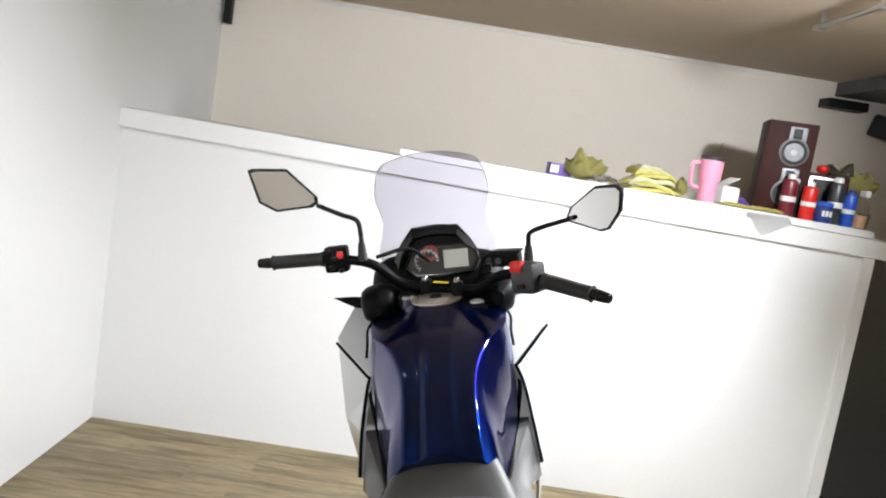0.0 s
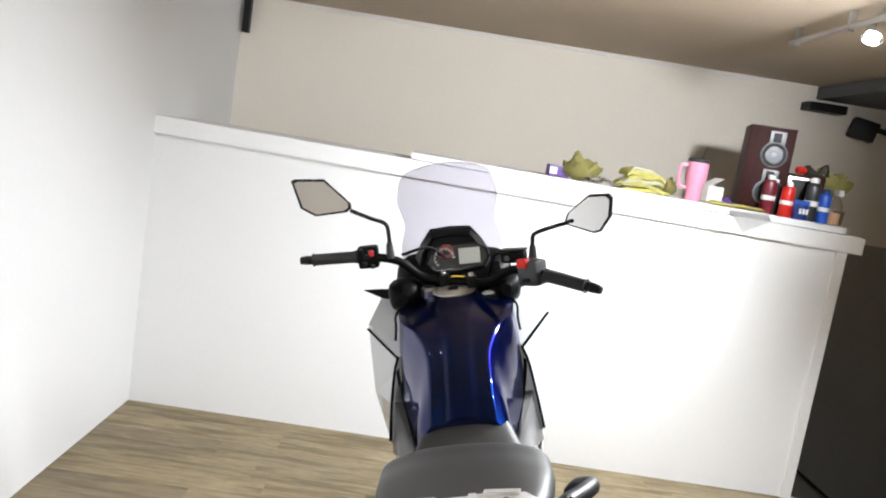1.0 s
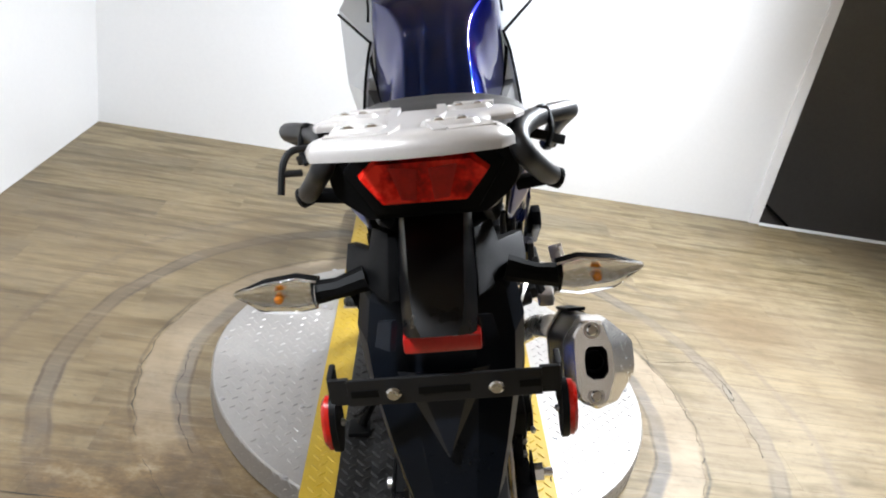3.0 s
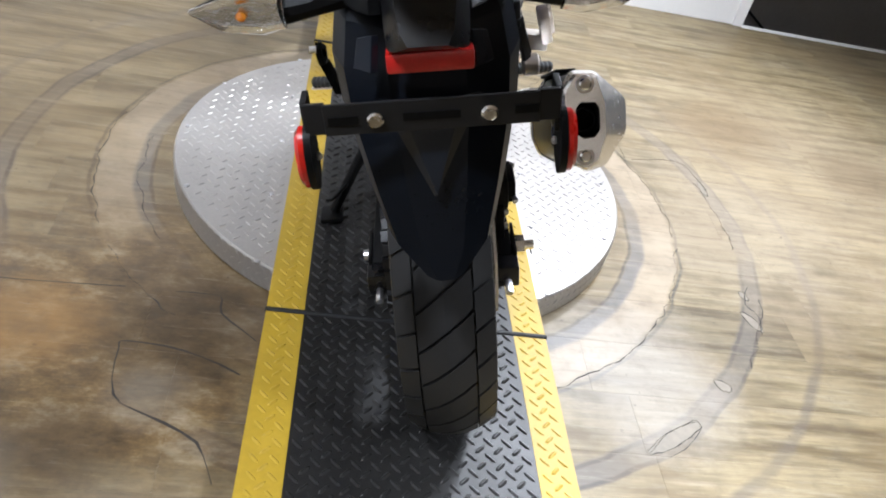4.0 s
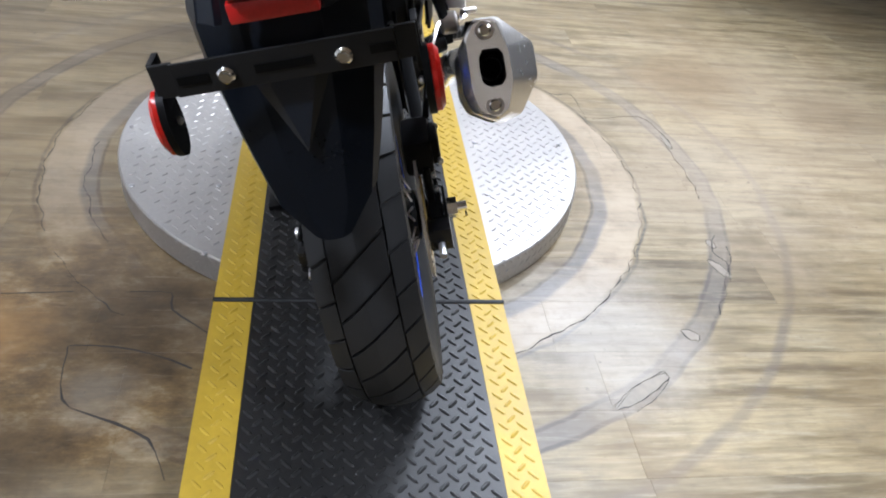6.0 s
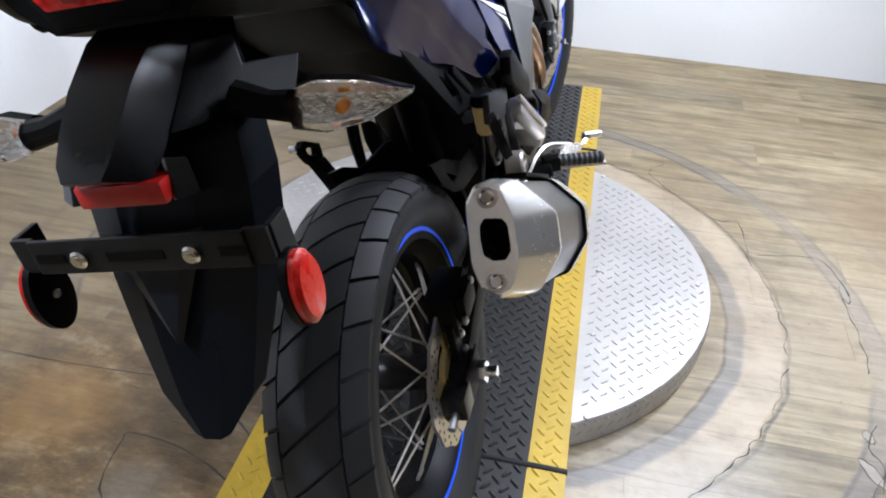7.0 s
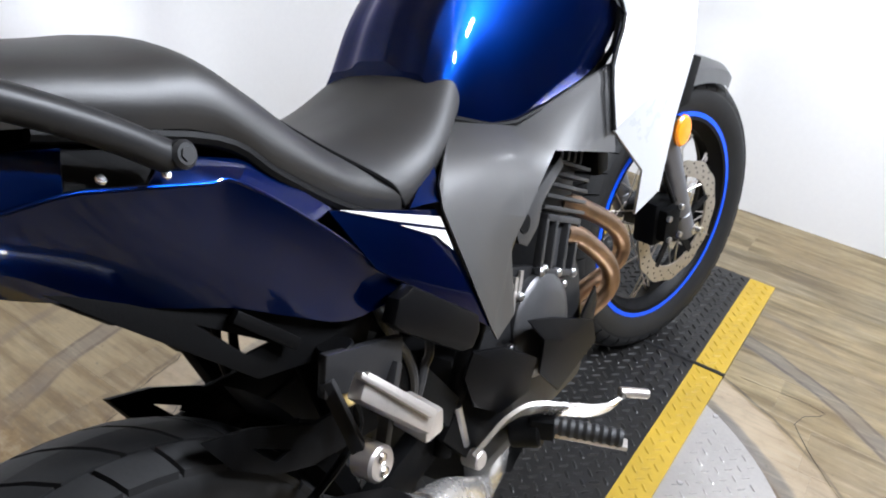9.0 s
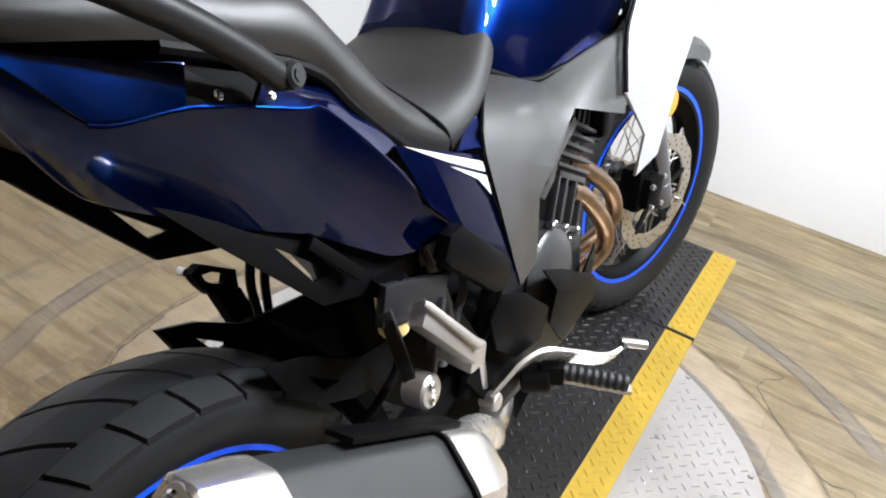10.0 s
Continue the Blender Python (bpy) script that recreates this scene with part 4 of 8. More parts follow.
def petal_disc(R, inner, waves, x, t, m, holes, arms):
    """A wave-edged brake disc, dark dots for its drillings, and its carrier."""
    bm = bmesh.new()
    n = waves * 6
    rings = []
    for xx in (x - t / 2, x + t / 2):
        rings.append(([bm.verts.new((xx, (R + 0.0025 * math.cos(waves * 2 * math.pi * i / n)) * math.cos(2 * math.pi * i / n), (R + 0.0025 * math.cos(waves * 2 * math.pi * i / n)) * math.sin(2 * math.pi * i / n))) for i in range(n)],
                      [bm.verts.new((xx, inner * math.cos(2 * math.pi * i / n), inner * math.sin(2 * math.pi * i / n))) for i in range(n)]))
    (o0, i0), (o1, i1) = rings
    for i in range(n):
        j = (i + 1) % n
        bm.faces.new((o0[i], i0[i], i0[j], o0[j])), bm.faces.new((o1[i], o1[j], i1[j], i1[i]))
        bm.faces.new((o0[i], o0[j], o1[j], o1[i])), bm.faces.new((i0[i], i1[i], i1[j], i0[j]))
    disc = finish(bm, "brake_disc", DISC_STEEL)
    # black studs stand in for the dark of drilled holes
    dots = bmesh.new()
    for k in range(holes):
        for q, rr in enumerate((0.32, 0.58, 0.82)):
            a = 2 * math.pi * (k + q / 3) / holes
            r = inner + (R - inner) * rr
            add_cyl(dots, (x - t / 2 - 0.0004, r * math.cos(a), r * math.sin(a)), (x + t / 2 + 0.0004, r * math.cos(a), r * math.sin(a)), 0.0026, 6)
    carrier = bmesh.new()
    for k in range(arms):
        a = 2 * math.pi * k / arms
        add_b = bar((x, 0.022 * math.cos(a), 0.022 * math.sin(a)), (x, (inner + 0.006) * math.cos(a + 0.3), (inner + 0.006) * math.sin(a + 0.3)), 0.016, t * 1.1, up=(1, 0, 0))
        tmp = bpy.data.meshes.new("tmp")
        add_b.to_mesh(tmp)
        add_b.free()
        carrier.from_mesh(tmp)
        bpy.data.meshes.remove(tmp)
    add_ring(carrier, [(0.024, -t), (0.045, -t), (0.045, t), (0.024, t)], 24, Matrix.Translation((x, 0, 0)) @ ABOUT_X, closed=True)
    return disc, dots, carrier


def spoke_mesh(r0, r1, x0, x1, twist):
    a = Vector((x0, r0 * math.cos(0), 0))
    b = Vector((x1, r1 * math.cos(twist), r1 * math.sin(twist)))
    bm = cyl(a, b, 0.0018, 6)
    add_cyl(bm, b - (b - a).normalized() * 0.018, b, 0.0032, 6)
    return finish(bm, "spoke", ALU)


def wheel(name, m, R, W, bead, crown, pitches, skew, rim_w, hub_w, disc_r, disc_in, disc_x, label):
    """Hub with tyre, laced rim, blue rim tape, spokes and disc."""
    def put(bm, nm, mat, parent, lab=""):
        for v in bm.verts:
            v.co = m @ v.co
        return part(nm, bm, mat, parent, lab)
    hub = bmesh.new()
    add_ring(hub, [(0.012, -hub_w - 0.03), (0.022, -hub_w - 0.03), (0.024, -hub_w), (0.042, -hub_w + 0.004), (0.042, -hub_w + 0.012), (0.028, -hub_w + 0.022), (0.026, hub_w - 0.022), (0.042, hub_w - 0.012), (0.042, hub_w - 0.004), (0.024, hub_w), (0.022, hub_w + 0.03), (0.012, hub_w + 0.03)], 28, ABOUT_X)
    w = put(hub, name, ENGINE, moto, label)
    put(tyre_mesh(R, W, bead, crown), "tyre", RUBBER, w, "black block-tread tyre")
    kinds, step = tread_blocks(R, W, crown, pitches, skew)
    for me in kinds:
        me.transform(m)
        for i in range(pitches):
            ob = new("tread_block", me)
            ob.parent = w
            ob.matrix_basis = m @ Matrix.Rotation(i * step, 4, "X") @ m.inverted()
    rim = bmesh.new()
    h = rim_w
    add_ring(rim, [(bead + 0.004, -h), (bead - 0.016, -h), (bead - 0.020, -h * 0.75), (bead - 0.034, -h * 0.35), (bead - 0.034, h * 0.35), (bead - 0.020, h * 0.75), (bead - 0.016, h), (bead + 0.004, h), (bead - 0.010, h * 0.8), (bead - 0.024, 0), (bead - 0.010, -h * 0.8)], 72, ABOUT_X, closed=True)
    put(rim, "rim", RIM_BLACK, w, "black spoked rim")
    for s in (-1, 1):
        tape = bmesh.new()
        k = 0.0045 if R < 0.32 else 0.0075
        add_ring(tape, [(bead - k, s * (h + 0.0012)), (bead + 0.0025, s * (h + 0.0012)), (bead + 0.0025, s * (h - 0.002)), (bead - k, s * (h - 0.002))], 72, ABOUT_X, closed=True)
        put(tape, "rim_tape", RIM_BLUE, w, "bright blue rim tape")
    n = 32
    for k in range(4):
        s = -1 if k < 2 else 1
        me = spoke_mesh(0.040, bead - 0.030, s * (hub_w - 0.008), s * 0.006, radians(38 if k % 2 else -38))
        me.transform(m)
        for i in range(n // 4):
            a = 2 * math.pi * (i + k * 0.25) / (n // 4)
            ob = new("spoke", me)
            ob.parent = w
            ob.matrix_basis = m @ Matrix.Rotation(a, 4, "X") @ m.inverted()
    disc, dots, carrier = petal_disc(disc_r, disc_in, 12, disc_x, 0.0045, m, 22, 5)
    disc.transform(m)
    d = new("brake_disc", disc)
    d.parent = w
    tagged(d, "drilled wave-edged steel brake disc")
    put(dots, "hole_dots", PLASTIC, w)
    put(carrier, "disc_carrier", GOLD if disc_r < 0.12 else RIM_BLACK, w)
    return w


REAR_AXLE = Vector((0, -0.004, 0.2955))
RAKE = radians(24.3)
FRONT_AXLE = Vector((-0.006, 1.395, 0.329))
HEAD = Vector((0, 1.528 - math.tan(RAKE) * 0.9, 0.9))
AXIS = Vector((0, -math.sin(RAKE), math.cos(RAKE)))
STEER = Matrix.Translation(HEAD) @ Matrix.Rotation(radians(-16), 4, AXIS) @ Matrix.Translation(-HEAD)

wheel("rear_wheel", Matrix.Translation(REAR_AXLE), 0.2975, 0.138, 0.213, 0.024, 31, 2.0, 0.047, 0.075, 0.105, 0.072, 0.082, "spoked rear wheel with dark hub")
wheel("front_wheel", STEER @ Matrix.Translation(FRONT_AXLE), 0.331, 0.100, 0.241, 0.030, 42, 1.8, 0.036, 0.06, 0.142, 0.105, 0.066, "spoked front wheel turned to one side")


# front end ------------------------------------------------------------------
def steered(bm):
    for v in bm.verts:
        v.co = STEER @ v.co
    return bm


def fork_point(x, along):
    """A point on a fork leg: metres up the leg from the axle."""
    return Vector((x, FRONT_AXLE.y - 0.012, FRONT_AXLE.z)) + AXIS * along


for s in (-1, 1):
    leg = bmesh.new()
    x = s * 0.080
    add_cyl(leg, fork_point(x, -0.02), fork_point(x, 0.05), 0.026, 20, 0.024, bevel=0.004)
    add_cyl(leg, fork_point(x, 0.05), fork_point(x, 0.34), 0.0245, 20)
    f = part("fork_leg", steered(leg), MUFFLER_GREY, moto, "grey telescopic fork leg")
    tubes = bmesh.new()
    add_cyl(tubes, fork_point(x, 0.34), fork_point(x, 0.72), 0.0205, 20)
    add_cyl(tubes, fork_point(x, 0.345), fork_point(x, 0.36), 0.027, 20, bevel=0.003)
    part("fork_tube", steered(tubes), CHROME, f)
part("front_axle", steered(cyl((-0.10, FRONT_AXLE.y, FRONT_AXLE.z), (0.100, FRONT_AXLE.y, FRONT_AXLE.z), 0.009, 12)), STEEL, moto)
nut = cyl((0.088, FRONT_AXLE.y, FRONT_AXLE.z), (0.106, FRONT_AXLE.y, FRONT_AXLE.z), 0.016, 6)
add_cyl(nut, (0.102, FRONT_AXLE.y, FRONT_AXLE.z), (0.122, FRONT_AXLE.y, FRONT_AXLE.z), 0.008, 12)
add_tube(nut, [(0.116, FRONT_AXLE.y - 0.012, FRONT_AXLE.z), (0.118, FRONT_AXLE.y + 0.02, FRONT_AXLE.z - 0.012), (0.120, FRONT_AXLE.y + 0.03, FRONT_AXLE.z - 0.02)], 0.0015, 6)
part("axle_nut", steered(nut), CHROME, moto)
# front caliper behind the right leg, with pins
cal = bmesh.new()
cy, cz = FRONT_AXLE.y - 0.118, FRONT_AXLE.z + 0.052
add_box(cal, 0.050, 0.104, cy - 0.036, cy + 0.036, cz - 0.048, cz + 0.048, bevel=0.010)
add_box(cal, 0.090, 0.124, cy - 0.026, cy + 0.026, cz - 0.036, cz + 0.036, bevel=0.010)
add_cyl(cal, (0.085, cy + 0.02, cz - 0.04), (0.085, cy + 0.075, cz - 0.015), 0.012, 12)
add_cyl(cal, (0.085, cy + 0.015, cz + 0.038), (0.085, cy + 0.085, cz + 0.030), 0.011, 12)
cal = part("front_caliper", steered(cal), PLASTIC, moto, "black front brake caliper")
for dy, dz in ((-0.02, 0.02), (-0.012, -0.03), (0.02, 0.036), (0.024, -0.028)):
    b = cyl((0.122, cy + dy, cz + dz), (0.130, cy + dy, cz + dz), 0.0065, 8, bevel=0.001)
    part("bolt", steered(b), STEEL, cal)
part("brake_hose", steered(tube([(0.11, cy + 0.01, cz + 0.045), (0.10, cy - 0.03, cz + 0.13), (0.07, cy - 0.06, cz + 0.26), (0.05, cy - 0.13, cz + 0.42)], 0.005, 8, 6)), PLASTIC, moto)
# mudguard with its stays and the amber side reflector
guard = bmesh.new()
rows = []
for i in range(15):
    a = radians(58 + i * 5.0)
    w = 0.062 if i > 2 else 0.040 + 0.011 * i
    r = 0.352
    rows.append([guard.verts.new((x, FRONT_AXLE.y + (r - dr) * math.cos(a), FRONT_AXLE.z + (r - dr) * math.sin(a))) for x, dr in ((-w, 0.042), (-w * 0.92, 0.012), (-w * 0.5, -0.004), (0, -0.009), (w * 0.5, -0.004), (w * 0.92, 0.012), (w, 0.042))])
for p, q in zip(rows, rows[1:]):
    for j in range(6):
        guard.faces.new((p[j], p[j + 1], q[j + 1], q[j]))
bmesh.ops.solidify(guard, geom=list(guard.faces), thickness=0.003)
fender = part("front_mudguard", steered(guard), FENDER_GREY, moto, "grey plastic front mudguard")
for s in (-1, 1):
    pad = plate([(1.29, 0.60), (1.36, 0.61), (1.385, 0.70), (1.33, 0.72), (1.285, 0.66)], "x", s * 0.068 - 0.005, s * 0.068 + 0.005, 0.003)
    part("stay", steered(pad), PLASTIC, fender)
    refl = bmesh.new()
    add_ring(refl, [(0.0, 0.0), (0.026, 0.0), (0.028, 0.003), (0.028, 0.007), (0.024, 0.011), (0.0, 0.013)], 24, Matrix.Translation((s * 0.118, 1.268, 0.585)) @ Matrix.Rotation(s * radians(90), 4, "Y") @ Matrix.Diagonal((1.15, 0.9, 1, 1)))
    bmesh.ops.remove_doubles(refl, verts=refl.verts, dist=1e-5)
    part("side_reflector", steered(refl), AMBER, fender, "round amber reflector")
    part("reflector_bracket", steered(bar((s * 0.09, 1.285, 0.60), (s * 0.118, 1.27, 0.585), 0.02, 0.012)), PLASTIC, fender)

# handlebar, as turned
BAR = [(-0.370, 0.961, 1.139), (-0.25, 0.946, 1.139), (-0.185, 0.936, 1.132), (-0.135, 0.946, 1.114), (-0.085, 0.965, 1.068), (-0.03, 0.965, 1.052), (0.045, 0.932, 1.046), (0.095, 0.893, 1.050), (0.145, 0.845, 1.082), (0.195, 0.798, 1.083), (0.315, 0.700, 1.051)]
hb = part("handlebar", tube(BAR, 0.011, 14, 5), PLASTIC, moto, "black tubular handlebar turned to one side")


def along(a, b, t):
    return Vector(a).lerp(Vector(b), t)


for side, a, b, c in (("left", (-0.245, 0.945, 1.139), (-0.366, 0.960, 1.139), (-0.402, 0.965, 1.140)), ("right", (0.225, 0.773, 1.074), (0.310, 0.704, 1.053), (0.340, 0.680, 1.045))):
    g = bmesh.new()
    n = 14
    pts, rad = [], []
    for i in range(n * 2 + 1):
        pts.append(along(a, b, i / (2 * n)))
        rad.append(0.0148 if i % 2 else 0.0160)
    rad[0] = rad[1] = rad[-1] = 0.0180
    add_tube(g, pts, 0.017, 14, rad=rad)
    part("grip", g, GRIP, hb, "ribbed black rubber grip")
    e = bmesh.new()
    add_cyl(e, b, along(b, c, 0.3), 0.012, 14)
    add_cyl(e, along(b, c, 0.3), c, 0.0125, 14, 0.0105, bevel=0.002)
    part("bar_end", e, GLOSS_BLACK, hb)
# switch housings
swl = bmesh.new()
add_box(swl, -0.243, -0.190, 0.918, 0.962, 1.108, 1.166, bevel=0.008)
swl = part("switch_housing", swl, PLASTIC, hb)
part("dip_switch", box(-0.213, -0.199, 0.911, 0.922, 1.140, 1.156, bevel=0.003), RED, hb, "red switch button")
for dz, dx, w in ((0.026, -0.232, 0.010), (0.010, -0.218, 0.016), (-0.010, -0.226, 0.012), (-0.018, -0.205, 0.01)):
    part("button", box(dx - w / 2, dx + w / 2, 0.909, 0.922, 1.131 + dz - 0.005, 1.131 + dz + 0.005, bevel=0.002), GLOSS_BLACK, hb)
sr = Matrix.Translation((0.196, 0.797, 1.083)) @ Matrix.Rotation(radians(-40), 4, "Z")
swr = bmesh.new()
add_box(swr, -0.028, 0.03, -0.026, 0.024, -0.034, 0.030, bevel=0.011)
swr.transform(sr)
part("throttle_housing", swr, CAN_BLACK, hb, "dark grey throttle and switch housing")
kill = bmesh.new()
add_box(kill, -0.024, 0.004, -0.032, -0.010, 0.012, 0.034, bevel=0.004)
kill.transform(sr)
part("kill_switch", kill, RED, hb, "red engine stop switch")
start = bmesh.new()
add_box(start, -0.010, 0.010, -0.031, -0.02, -0.022, -0.012, bevel=0.003)
start.transform(sr)
part("button", start, GLOSS_BLACK, hb)
# front brake master cylinder
mc = Matrix.Translation((0.158, 0.862, 1.112)) @ Matrix.Rotation(radians(-25), 4, "Z")
cup = bmesh.new()
add_box(cup, -0.030, 0.030, -0.016, 0.022, -0.014, 0.014, bevel=0.005)
cup.transform(mc)
cup = part("brake_reservoir", cup, PLASTIC, hb, "black front brake fluid reservoir")
lid = bmesh.new()
add_box(lid, -0.032, 0.032, -0.018, 0.024, 0.0145, 0.022, bevel=0.003)
lid.transform(mc)
part("lid", lid, GLOSS_BLACK, cup)
win = bmesh.new()
add_cyl(win, (-0.012, -0.015, 0.0), (-0.012, -0.019, 0.0), 0.007, 14)
win.transform(mc)
part("sight_glass", win, CAN_BLACK, cup)
part("clutch_lever", ribbon([(-0.20, 0.985, 1.135), (-0.27, 1.005, 1.136), (-0.36, 1.012, 1.132)], 0.014, 0.010, (0, 0, 1)), MUFFLER_GREY, hb, "grey clutch lever")
part("brake_lever", ribbon([(0.18, 0.85, 1.085), (0.25, 0.81, 1.07), (0.34, 0.75, 1.04)], 0.014, 0.010, (0, 0, 1)), MUFFLER_GREY, hb, "grey front brake lever")
# clamps
for cx, cy2, cz2 in ((-0.025, 0.965, 1.052), (0.047, 0.930, 1.047)):
    k = bmesh.new()
    add_box(k, cx - 0.013, cx + 0.013, cy2 - 0.019, cy2 + 0.019, cz2 - 0.04, cz2 + 0.016, bevel=0.004)
    clamp = part("bar_clamp", k, PLASTIC, hb)
    for dy in (-0.012, 0.012):
        bolt((cx, cy2 + dy, cz2 + 0.015), (0, -0.15, 1), 0.0075, 0.007, clamp, CHROME)
part("warning_sticker", bar((-0.004, 0.945, 1.064), (0.028, 0.930, 1.062), 0.010, 0.002), YELLOW, hb, "yellow warning sticker")
part("top_yoke", plate([(-0.10, 0.985), (-0.07, 0.945), (0.06, 0.885), (0.11, 0.885), (0.10, 0.935), (0.03, 1.0), (-0.06, 1.025)], "z", 0.985, 1.012, 0.004), PLASTIC, moto)
key = bmesh.new()
add_cyl(key, (-0.068, 0.955, 1.012), (-0.068, 0.95, 1.038), 0.022, 20, bevel=0.003)
add_cyl(key, (-0.068, 0.95, 1.037), (-0.068, 0.949, 1.041), 0.015, 20, bevel=0.001)
key = part("ignition_lock", key, STEEL, moto, "round steel ignition lock")
part("key_tag", bar((0.004, 0.962, 1.040), (0.018, 0.945, 1.030), 0.022, 0.002), YELLOW, moto, "small yellow tag behind the handlebar")
part("cable_clip", lathe([(0.0, 0.0), (0.016, 0.002), (0.018, 0.010), (0.0, 0.016)], 16, Matrix.Translation((0.088, 0.93, 1.005))), CAP_WHITE, moto, "pale plastic plug")
part("cable", tube([(-0.13, 0.965, 1.13), (-0.06, 1.02, 1.135), (-0.01, 1.04, 1.09), (0.03, 1.05, 1.03)], 0.0045, 8, 6), PLASTIC, hb)
part("cable", tube([(-0.18, 0.96, 1.13), (-0.12, 1.01, 1.10), (-0.09, 1.03, 1.04), (-0.07, 1.05, 0.96)], 0.0042, 8, 6), PLASTIC, hb)
part("cable", tube([(0.16, 0.88, 1.10), (0.12, 0.96, 1.11), (0.10, 1.0, 1.06), (0.08, 1.04, 0.98)], 0.0045, 8, 6), PLASTIC, hb)


def mirror(outline, y, tilt, stem, label):
    """A mirror: bevelled housing, silvered glass set in it, bent stem with a rubber boot."""
    cx = sum(p[0] for p in outline) / len(outline)
    cz = sum(p[1] for p in outline) / len(outline)
    m = Matrix.Translation((cx, y, cz)) @ Matrix.Rotation(radians(tilt), 4, "Z") @ Matrix.Translation((-cx, -y, -cz))
    h = bmesh.new()
    rings = []
    for k, dy in ((1.0, 0.0), (1.045, 0.004), (1.03, 0.016), (0.78, 0.034), (0.40, 0.042)):
        rings.append([h.verts.new(m @ Vector((cx + (px - cx) * k, y + dy, cz + (pz - cz) * k))) for px, pz in outline])
    for p, q in zip(rings, rings[1:]):
        for j in range(len(p)):
            i = (j + 1) % len(p)
            h.faces.new((p[j], p[i], q[i], q[j]))
    h.faces.new(rings[0][::-1]), h.faces.new(rings[-1])
    body = part("mirror", h, GLOSS_BLACK, moto, label, True, 25)
    g = bmesh.new()
    a = [g.verts.new(m @ Vector((cx + (px - cx) * 0.93, y - 0.0012, cz + (pz - cz) * 0.91))) for px, pz in outline]
    b = [g.verts.new(m @ Vector((cx + (px - cx) * 0.93, y + 0.002, cz + (pz - cz) * 0.91))) for px, pz in outline]
    g.faces.new(a), g.faces.new(b[::-1])
    for j in range(len(a)):
        i = (j + 1) % len(a)
        g.faces.new((a[j], a[i], b[i], b[j]))
    part("mirror_glass", g, MIRROR, body, "silvered mirror glass", False)
    part("stem", tube(stem, 0.0055, 10, 6), GLOSS_BLACK, body)
    p0, p1 = Vector(stem[0]), Vector(stem[1])
    part("boot", cyl(p0 - (p1 - p0).normalized() * 0.02, p0 + (p1 - p0).normalized() * 0.022, 0.0115, 14, 0.008, bevel=0.002), GRIP, body)


mirror([(-0.402, 1.350), (-0.392, 1.354), (-0.318, 1.346), (-0.258, 1.278), (-0.258, 1.264), (-0.272, 1.256), (-0.350, 1.254), (-0.386, 1.278)], 0.985, 8, [(-0.158, 0.934, 1.148), (-0.157, 0.933, 1.19), (-0.163, 0.934, 1.220), (-0.20, 0.945, 1.236), (-0.255, 0.985, 1.258)], "left mirror in a black angular housing")
mirror([(0.410, 1.240), (0.400, 1.250), (0.354, 1.250), (0.298, 1.210), (0.288, 1.190), (0.294, 1.178), (0.360, 1.156), (0.378, 1.160), (0.404, 1.196)], 0.85, -29, [(0.205, 0.85, 1.118), (0.207, 0.85, 1.148), (0.212, 0.85, 1.166), (0.24, 0.85, 1.176), (0.296, 0.858, 1.186)], "right mirror in a black angular housing")

# dash, gauge hood and screen
dash = loft([(1.02, [(0.10, 1.02), (0.105, 1.035), (0.09, 1.05), (0.0, 1.055)]), (1.06, [(0.145, 1.0), (0.15, 1.04), (0.12, 1.075), (0.0, 1.085)]), (1.12, [(0.16, 0.98), (0.165, 1.05), (0.13, 1.10), (0.0, 1.11)]), (1.20, [(0.15, 0.96), (0.155, 1.05), (0.12, 1.09), (0.0, 1.10)]), (1.27, [(0.11, 0.92), (0.115, 1.0), (0.09, 1.04), (0.0, 1.05)])], 4, 3)
dash = part("dash", dash, PLASTIC, moto, "black moulded cockpit panel")
hood = shell([(0.0, 1.145, 1.176), (0.058, 1.14, 1.172), (0.088, 1.12, 1.135), (0.112, 1.09, 1.085), (0.10, 1.05, 1.062), (0.082, 1.075, 1.118), (0.055, 1.09, 1.152), (0.0, 1.095, 1.157)], [(0, 1, 6, 7), (1, 2, 5, 6), (2, 3, 4, 5)], 0.004)
hood2 = shell([(0.0, 1.145, 1.176), (0.058, 1.14, 1.172), (0.088, 1.12, 1.135), (0.112, 1.09, 1.085), (0.10, 1.05, 1.062), (0.082, 1.075, 1.118), (0.055, 1.09, 1.152), (0.0, 1.095, 1.157)], [(0, 1, 6, 7), (1, 2, 5, 6), (2, 3, 4, 5)], 0.004, -1)
tmp = bpy.data.meshes.new("tmp")
hood2.to_mesh(tmp)
hood2.free()
hood.from_mesh(tmp)
bpy.data.meshes.remove(tmp)
part("cowl_back", plate([(-0.150, 1.03), (-0.118, 1.075), (-0.088, 1.134), (-0.058, 1.171), (0.058, 1.171), (0.088, 1.134), (0.118, 1.075), (0.150, 1.03)], "y", 1.118, 1.142, 0.003), PLASTIC, dash)
part("gauge_hood", hood, GLOSS_BLACK, dash, "gloss black gauge hood")
GAUGE = Matrix.Translation((0.012, 1.042, 1.098)) @ Matrix.Rotation(radians(-24), 4, "X") @ Matrix.Scale(1.12, 4)
gz = [(-0.078, -0.012), (-0.066, 0.022), (-0.03, 0.036), (0.050, 0.036), (0.078, 0.018), (0.084, -0.004), (0.070, -0.030), (0.0, -0.036), (-0.055, -0.034)]
body = plate(gz, "y", -0.004, 0.04, 0.006)
body.transform(GAUGE)
gauge = part("instrument_panel", body, GLOSS_BLACK, dash, "instrument cluster with rev counter and display")
face = plate([(x * 0.90, z * 0.84) for x, z in gz], "y", -0.0062, -0.003)
